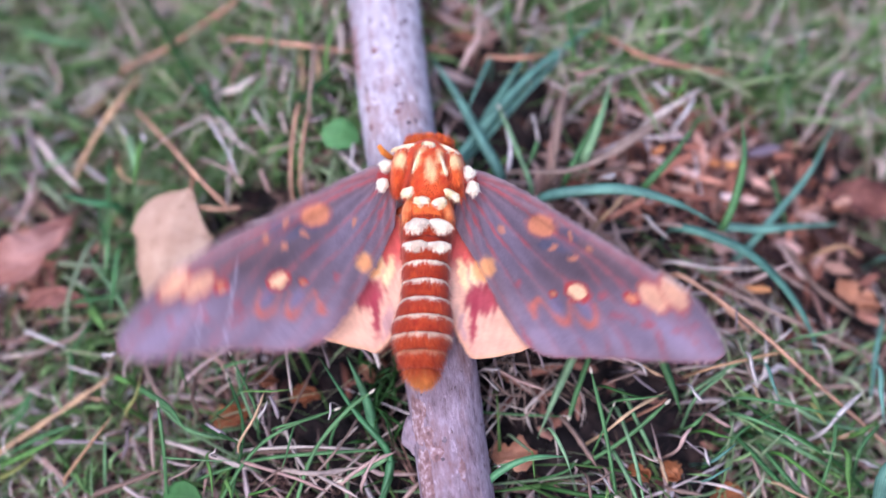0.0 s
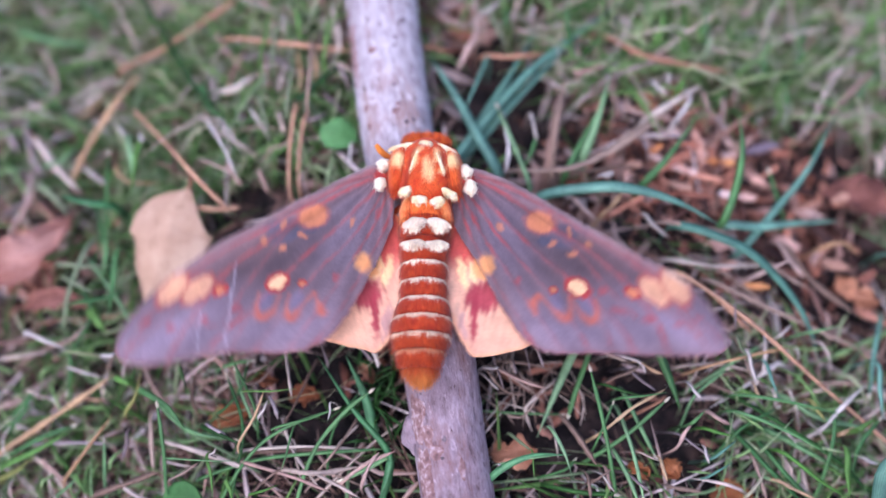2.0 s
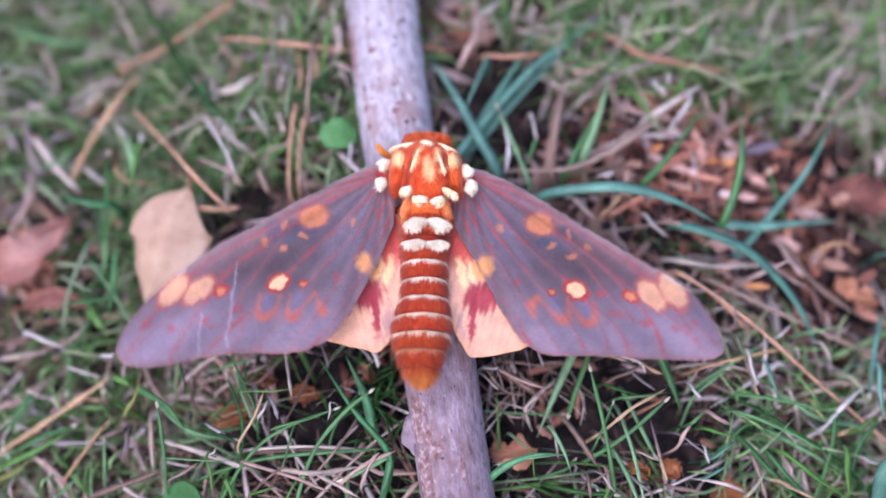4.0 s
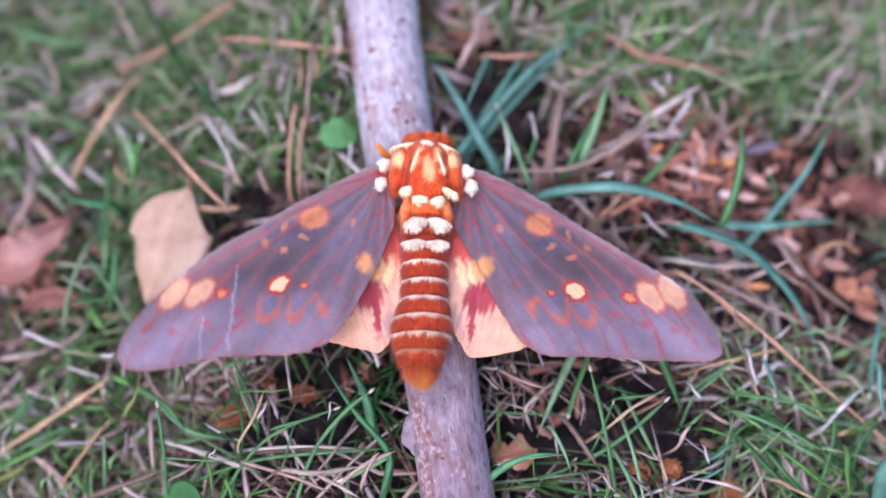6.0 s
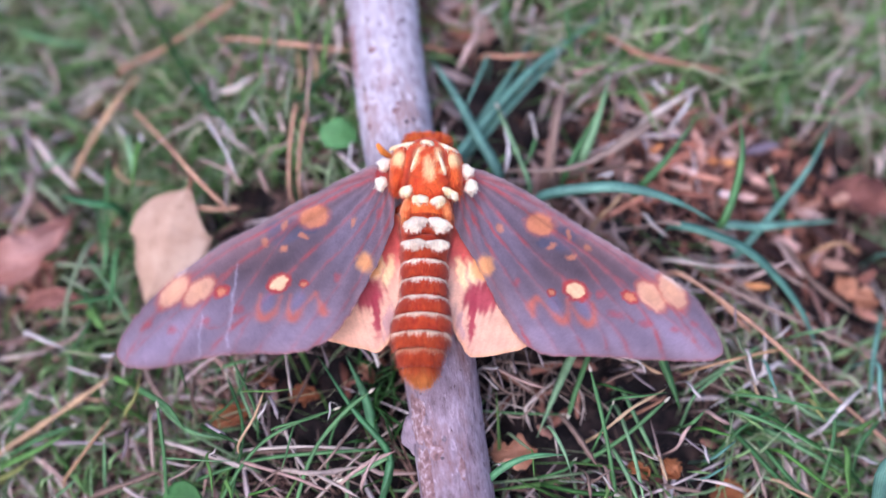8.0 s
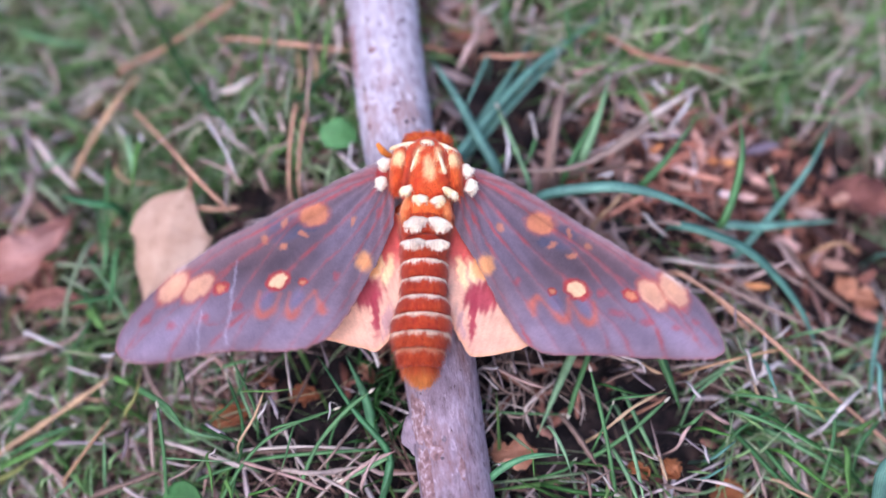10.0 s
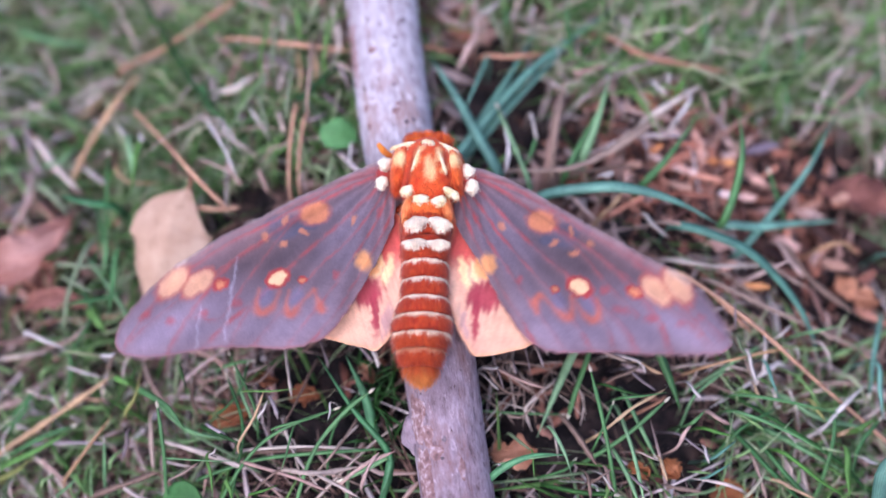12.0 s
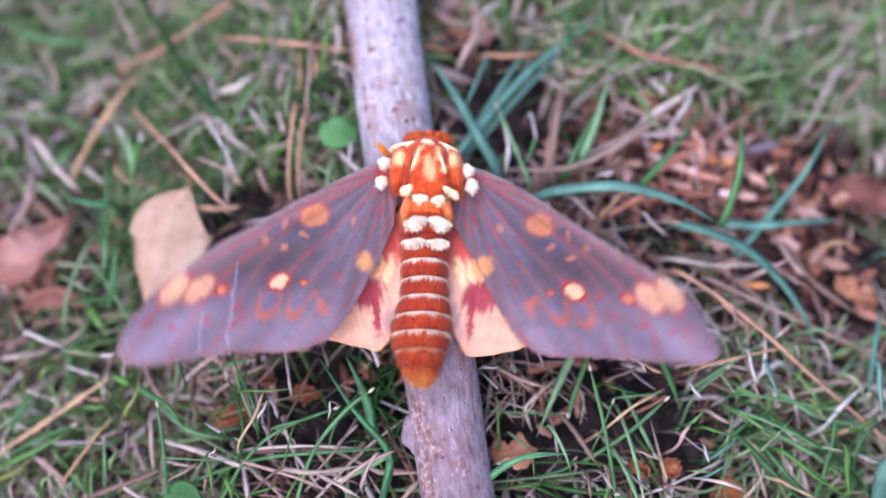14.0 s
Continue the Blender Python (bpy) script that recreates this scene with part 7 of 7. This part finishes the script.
for k in range(40):
    x, y, a = 15.0 + _r.gauss(0, 5.5), -20.0 + _r.gauss(0, 4.0), _r.uniform(-0.3, 2.4)
    far = _r.uniform(5, 12)
    dry(((x, y, 5), (x + far * 0.5 * math.cos(a), y - far * 0.5 * math.sin(a), 8), (x + far * math.cos(a), y - far * math.sin(a), 6)), _r.uniform(0.3, 0.55), "fine silvery dry grass fibre")

needle(((46.3, -2.0, 9.9), (58.9, -11.5, 9.8), (71.3, -21.4, 5.4), (88.6, -34.7, -0.8)), 0.9)
needle(((45.5, -1.0, 9.0), (52.4, -5.4, 8.5), (60.5, -12.6, 5.3)), 0.8)
needle(((-70.0, 40.0, -1.6), (-57.6, 27.0, 6.5), (-49.6, 18.0, 10.1), (-43.4, 12.2, 8.1)), 1.1)
needle(((-30.7, 14.8, 9.8), (-31.1, 23.2, 11.8), (-30.3, 34.9, 12.7)), 1.0)
needle(((-28.9, 15.4, 9.9), (-29.0, 23.2, 11.9), (-28.4, 32.1, 11.9)), 0.9)
needle(((-49.3, 54.3, 4.2), (-34.2, 49.0, 11.5), (-19.3, 47.8, 10.2)), 1.5)
needle(((-75.6, 50.8, -3.9), (-63.3, 53.8, 2.0), (-45.2, 65.1, 6.2)), 2.2, "broad tan dead blade lying in the lawn")
needle(((-4.8, 49.3, 9.0), (1.9, 47.5, 10.3)), 1.0)
needle(((8.1, 47.3, 8.3), (14.0, 46.3, 10.4), (22.6, 47.8, 9.2)), 1.4)
needle(((33.7, 54.0, 7.3), (44.0, 46.0, 10.9), (62.5, 45.2, 5.9)), 2.0)
needle(((-53.9, 14.8, 2.7), (-46.6, 12.8, 7.1), (-41.2, 12.8, 7.7)), 1.2)
needle(((-79.2, -7.4, -7.8), (-68.9, -7.2, -3.2), (-59.9, -7.9, -1.4)), 0.7)
needle(((35.6, -28.5, 7.0), (39.2, -26.8, 9.9), (41.5, -25.2, 9.6)), 0.7)


# ---- fallen leaves and clover ----
def leaf(name, way, halves, material, label, category, curl=1.0, wave=0.6, cols_=14, thick=0.25, ridge=0.0, torn=0.0):
    """A leaf along a midrib, wide by halves (mm, from stalk to tip), cupped and wavy, with a raised rib."""
    mid = spline(way, 12)
    n = len(mid)
    verts, faces = [], []
    for i, p in enumerate(mid):
        t = i / (n - 1)
        d = mid[min(i + 1, n - 1)] - mid[max(i - 1, 0)]
        d = d / np.linalg.norm(d)
        s = np.cross(d, (0, 0, 1.0))
        s /= np.linalg.norm(s)
        q = t * (len(halves) - 1)
        k0 = min(int(q), len(halves) - 2)
        e = 0.5 - 0.5 * math.cos(math.pi * (q - k0)) if torn else q - k0
        w = halves[k0] * (1 - e) + halves[k0 + 1] * e
        for k in range(cols_ + 1):
            u = 2 * k / cols_ - 1
            rag = 1 + (0.07 + torn) * noise.noise((t * 9, u * 2, 3.0 + way[0][0])) * abs(u)
            z = curl * u * u * w * 0.16 - ridge * abs(u) * w + wave * noise.noise((p[0] * 0.25 + u * 1.5, p[1] * 0.25, u)) + 0.35 * math.exp(-(u * w / 0.5) ** 2) + 0.12 * abs(math.sin(t * 26 - abs(u) * 5))
            verts.append(tuple((p + s * u * w * rag + np.array((0, 0, z))) * MM))
        if i:
            o, e, c = (i - 1) * (cols_ + 1), i * (cols_ + 1), cols_
            faces += [(o + k, o + k + 1, e + k + 1, e + k) for k in range(c)]
    ob = part(name, verts, faces, material)
    so = ob.modifiers.new("thickness", "SOLIDIFY")
    so.thickness = thick * MM
    return tagged(ob, label=label, category=category)


pale = leaf("dead_leaf", ((-51.6, 16.7, 8.5), (-55.3, 10.7, 7.7), (-56.7, 4.8, 5.7), (-61.8, -4.8, -2.0)), (0.2, 2.4, 4.6, 6.5, 7.7, 8.3, 8.5, 8.4, 8.1, 7.6, 6.8, 5.4, 3.2, 0.6), MAT_PALE_LEAF, "pale tan fallen leaf lying beside the moth", "leaf", 0.2, ridge=0.36)
v, f = strand(spline(((-57.3, 27.6, -0.5), (-52.9, 21.2, 5.0), (-52.1, 16.0, 7.7)), 6), 0.9, thick=0.7, tip=0.98)
part("leaf_stalk", v, f, MAT_OAK, pale, "brown stalk")
leaf("dead_leaf", ((-81.5, 16.2, -5.2), (-85.8, 7.2, -1.7), (-92.3, 2.3, -2.0), (-101.0, -1.6, -6.0)), (0.5, 3.5, 5.0, 4.5, 0.6), MAT_BROWN_LEAF, "curled pinkish-brown fallen leaf", "leaf", 3.6, 1.6, torn=0.2)
leaf("dead_leaf", ((-90.2, -4.5, -7.0), (-82.5, -3.5, -3.3), (-73.6, -5.0, -2.5)), (0.4, 2.0, 2.2, 0.4), MAT_BROWN_LEAF, "curled pinkish-brown fallen leaf", "leaf", 3.0, 1.2, torn=0.2)
# extra dark leaf, standing in for shade inside the curled leaf
leaf("dead_leaf", ((-83.3, 12.4, -11.5), (-86.9, 7.3, -10.9), (-91.7, 0.9, -13.0)), (0.6, 3.6, 4.4, 3.6, 0.8), MAT_RED_LEAF, "dark red-brown leaf added for the curled one's shaded inside", "leaf", 1.4, 1.0, torn=0.2)
leaf("dead_leaf", ((82.9, 20.3, -3.2), (89.8, 19.4, -1.9), (98.4, 16.7, -4.0)), (0.6, 2.6, 4.4, 4.2, 1.0), MAT_RED_LEAF, "curled red-brown fallen leaf on the mulch", "leaf", 2.6, 1.6, torn=0.25)
for w, h in ((((8.6, -35.0, 4.0), (12.2, -35.6, 6.0), (17.6, -35.1, 5.0)), (0.5, 2.6, 1.6, 2.8, 0.4)), (((43.0, 42.1, 3.5), (43.9, 37.3, 5.9), (44.4, 33.7, 5.1)), (0.5, 1.9, 1.5, 1.9, 0.4)), (((84.6, 2.0, -5.4), (86.7, -2.2, -3.7), (91.8, -4.4, -5.0)), (0.5, 2.2, 1.5, 2.2, 0.4)), (((-15.9, -17.9, 4.0), (-14.7, -19.7, 5.0), (-13.6, -22.3, 4.0)), (0.4, 1.2, 1.0, 0.8, 0.3))):
    leaf("leaf_scrap", w, h, MAT_OAK, "torn tan scrap of dead leaf on the soil", "leaf scrap", 2.6, 2.0, torn=0.7)
for w, h in ((((-45.9, -28.5, -0.7), (-41.6, -28.3, 1.6), (-37.8, -27.2, 1.6)), (0.5, 2.4, 1.6, 2.0, 0.4)), (((-29.8, -24.9, 2.9), (-26.4, -24.2, 5.0), (-23.7, -24.9, 4.0)), (0.5, 1.6, 2.0, 1.1, 0.4)), (((41.5, -36.3, 4.6), (42.3, -38.0, 6.5), (43.5, -39.7, 5.4)), (0.5, 1.6, 1.9, 1.4, 0.4)), (((34.6, -37.1, 5.0), (35.9, -38.4, 7.0), (37.7, -40.0, 6.0)), (0.4, 1.2, 0.9, 1.3, 0.4)), (((50.4, -43.1, 1.0), (54.1, -42.3, 1.0), (59.3, -42.7, -1.4)), (0.5, 1.8, 2.2, 1.6, 0.4)), (((-36.8, -19.9, 2.8), (-34.1, -21.6, 5.3), (-31.8, -22.0, 4.7)), (0.4, 1.3, 1.5, 0.9, 0.3)), (((50.2, 43.8, 3.1), (50.9, 39.0, 5.4), (51.6, 36.0, 4.5)), (0.4, 1.4, 1.7, 1.2, 0.3))):
    leaf("leaf_scrap", w, h, MAT_RUST_LEAF, "torn orange-brown scrap of dead leaf on the soil", "leaf scrap", 2.4, 1.8, torn=0.6)
leaf("clover_leaf", ((-17.5, 26.9, 12.0), (-21.0, 26.8, 13.0), (-25.1, 27.7, 12.0)), (1.2, 3.0, 3.6, 3.4, 1.0), MAT_CLOVER, "round bright green clover leaf beside the stick", "clover leaf", 0.3, 0.3)
leaf("clover_leaf", ((-44.6, -44.1, 4.7), (-48.4, -43.1, 4.5), (-52.3, -43.1, 2.2)), (0.8, 2.4, 2.8, 2.4, 0.8), MAT_CLOVER, "round bright green clover leaf in the lawn", "clover leaf", 0.3, 0.3)


# ---- what moves: the shivering wings and the slightly swaying body ----
BEATS = 4   # wing beats in half a second
HALF = 0.5
# how far down each wing stands, 0 raised to 1 lowered, every half second from the start
DOWN_L = (0.30, 0.10, 0.02, 0.0, 0.55, 1.08, 0.82, 0.4, 0.7, 0.2, 0.6, 0.1, 0.92, 0.0, 0.48, 0.0, 0.84, 0.3, 0.7, 0.2, 0.6, 1.0, 0.38, 0.92, 0.18, 0.92, 0.46, 0.38, 0.72)
DOWN_R = (0.65, 0.30, 0.85, 0.0, 0.2, 1.08, 0.95, 0.5, 0.7, 0.3, 0.6, 0.3, 0.85, 0.0, 0.72, 0.1, 0.78, 0.3, 0.7, 0.3, 0.6, 0.85, 0.7, 0.85, 0.05, 1.0, 0.85, 0.42, 0.98)


# how fast each wing is passing then, 0 at the turn of a beat to 1 in the middle of one
PACE_L = (0.8, 0.4, 0.5, 0.0, 0.9, 0.2, 0.4, 0.5, 0.5, 0.5, 0.5, 1.0, 0.2, 0.1, 0.8, 0.2, 0.2, 0.5, 0.5, 0.5, 0.5, 0.4, 0.1, 0.1, 0.2, 0.2, 0.7, 0.3, 0.04)
PACE_R = (0.9, 0.5, 0.3, 0.1, 0.9, 0.2, 0.3, 0.5, 0.5, 0.5, 0.5, 1.0, 0.1, 0.2, 1.0, 0.4, 0.2, 0.5, 0.5, 0.5, 0.5, 0.6, 0.2, 0.4, 0.8, 0.5, 0.0, 0.4, 0.06)


def beat(downs, paces):
    """The wing's stand at every thirtieth of a second: whole beats between the half seconds, whose stands are given."""
    knots = []
    for k, (d, p) in enumerate(zip(downs, paces)):
        ph = p * math.pi / 2 if d < 0.5 else math.pi - p * math.pi / 2
        f = 0.5 - 0.5 * math.cos(ph)
        hi, lo = 1.0, 0.0
        if d < 0.5:
            lo = max(-0.25, (d - f * hi) / (1 - f))
        if d >= 0.5 or lo == -0.25:
            hi = (d - (1 - f) * lo) / f
        knots.append((2 * math.pi * BEATS * k + ph, lo, hi))
    out = []
    for i in range(14 * FPS + 1):
        t = i / FPS
        k = min(int(t / HALF + 1e-6), len(downs) - 2)
        w = (t - k * HALF) / HALF
        ph, lo, hi = (a * (1 - w) + b * w for a, b in zip(knots[k], knots[k + 1]))
        out.append((t, lo + (hi - lo) * (0.5 - 0.5 * math.cos(ph))))
    return out


def swing(wing, downs, paces, hinge, turn, shift):
    rows = []
    for t, u in beat(downs, paces):
        rows.append((t, pose(*((hinge[k] + shift[k] * u) * MM for k in range(3)), *(a * u for a in turn))))
    walk(wing, rows)


def motions():
    base = Vector(tuple(ORIGIN * MM))
    walk(moth, [(t, Matrix.Translation(base + Vector((dx, dy, 0)) * MM) @ pose(0, 0, 0, 0, 0, rz)) for t, dx, dy, rz in (
        (0.0, 0.0, -0.05, 0.1), (1.5, -0.15, -0.05, 0.1), (3.0, -0.05, 0.0, 0.05), (6.5, 0.0, 0.0, 0.0), (8.0, 0.0, 0.05, -0.1), (10.5, 0.0, 0.12, -0.2), (13.0, 0.18, 0.12, -0.3), (14.0, 0.1, 0.12, -0.3))])
    swing(wing_l, DOWN_L, PACE_L, HINGE_L, (-3.2, -1.5, 3.65), (-0.3, -0.67, 0.69))
    swing(wing_r, DOWN_R, PACE_R, HINGE_R, (2.0, 3.0, -1.65), (0.05, -0.17, 0.0))
    swing(hind_l, DOWN_L, PACE_L, HINGE_L, (3.4, -1.0, 1.0), (0.0, -0.26, 0.26))
    swing(hind_r, DOWN_R, PACE_R, HINGE_R, (1.6, 2.0, -1.6), (-0.06, -0.04, 0.0))


motions()
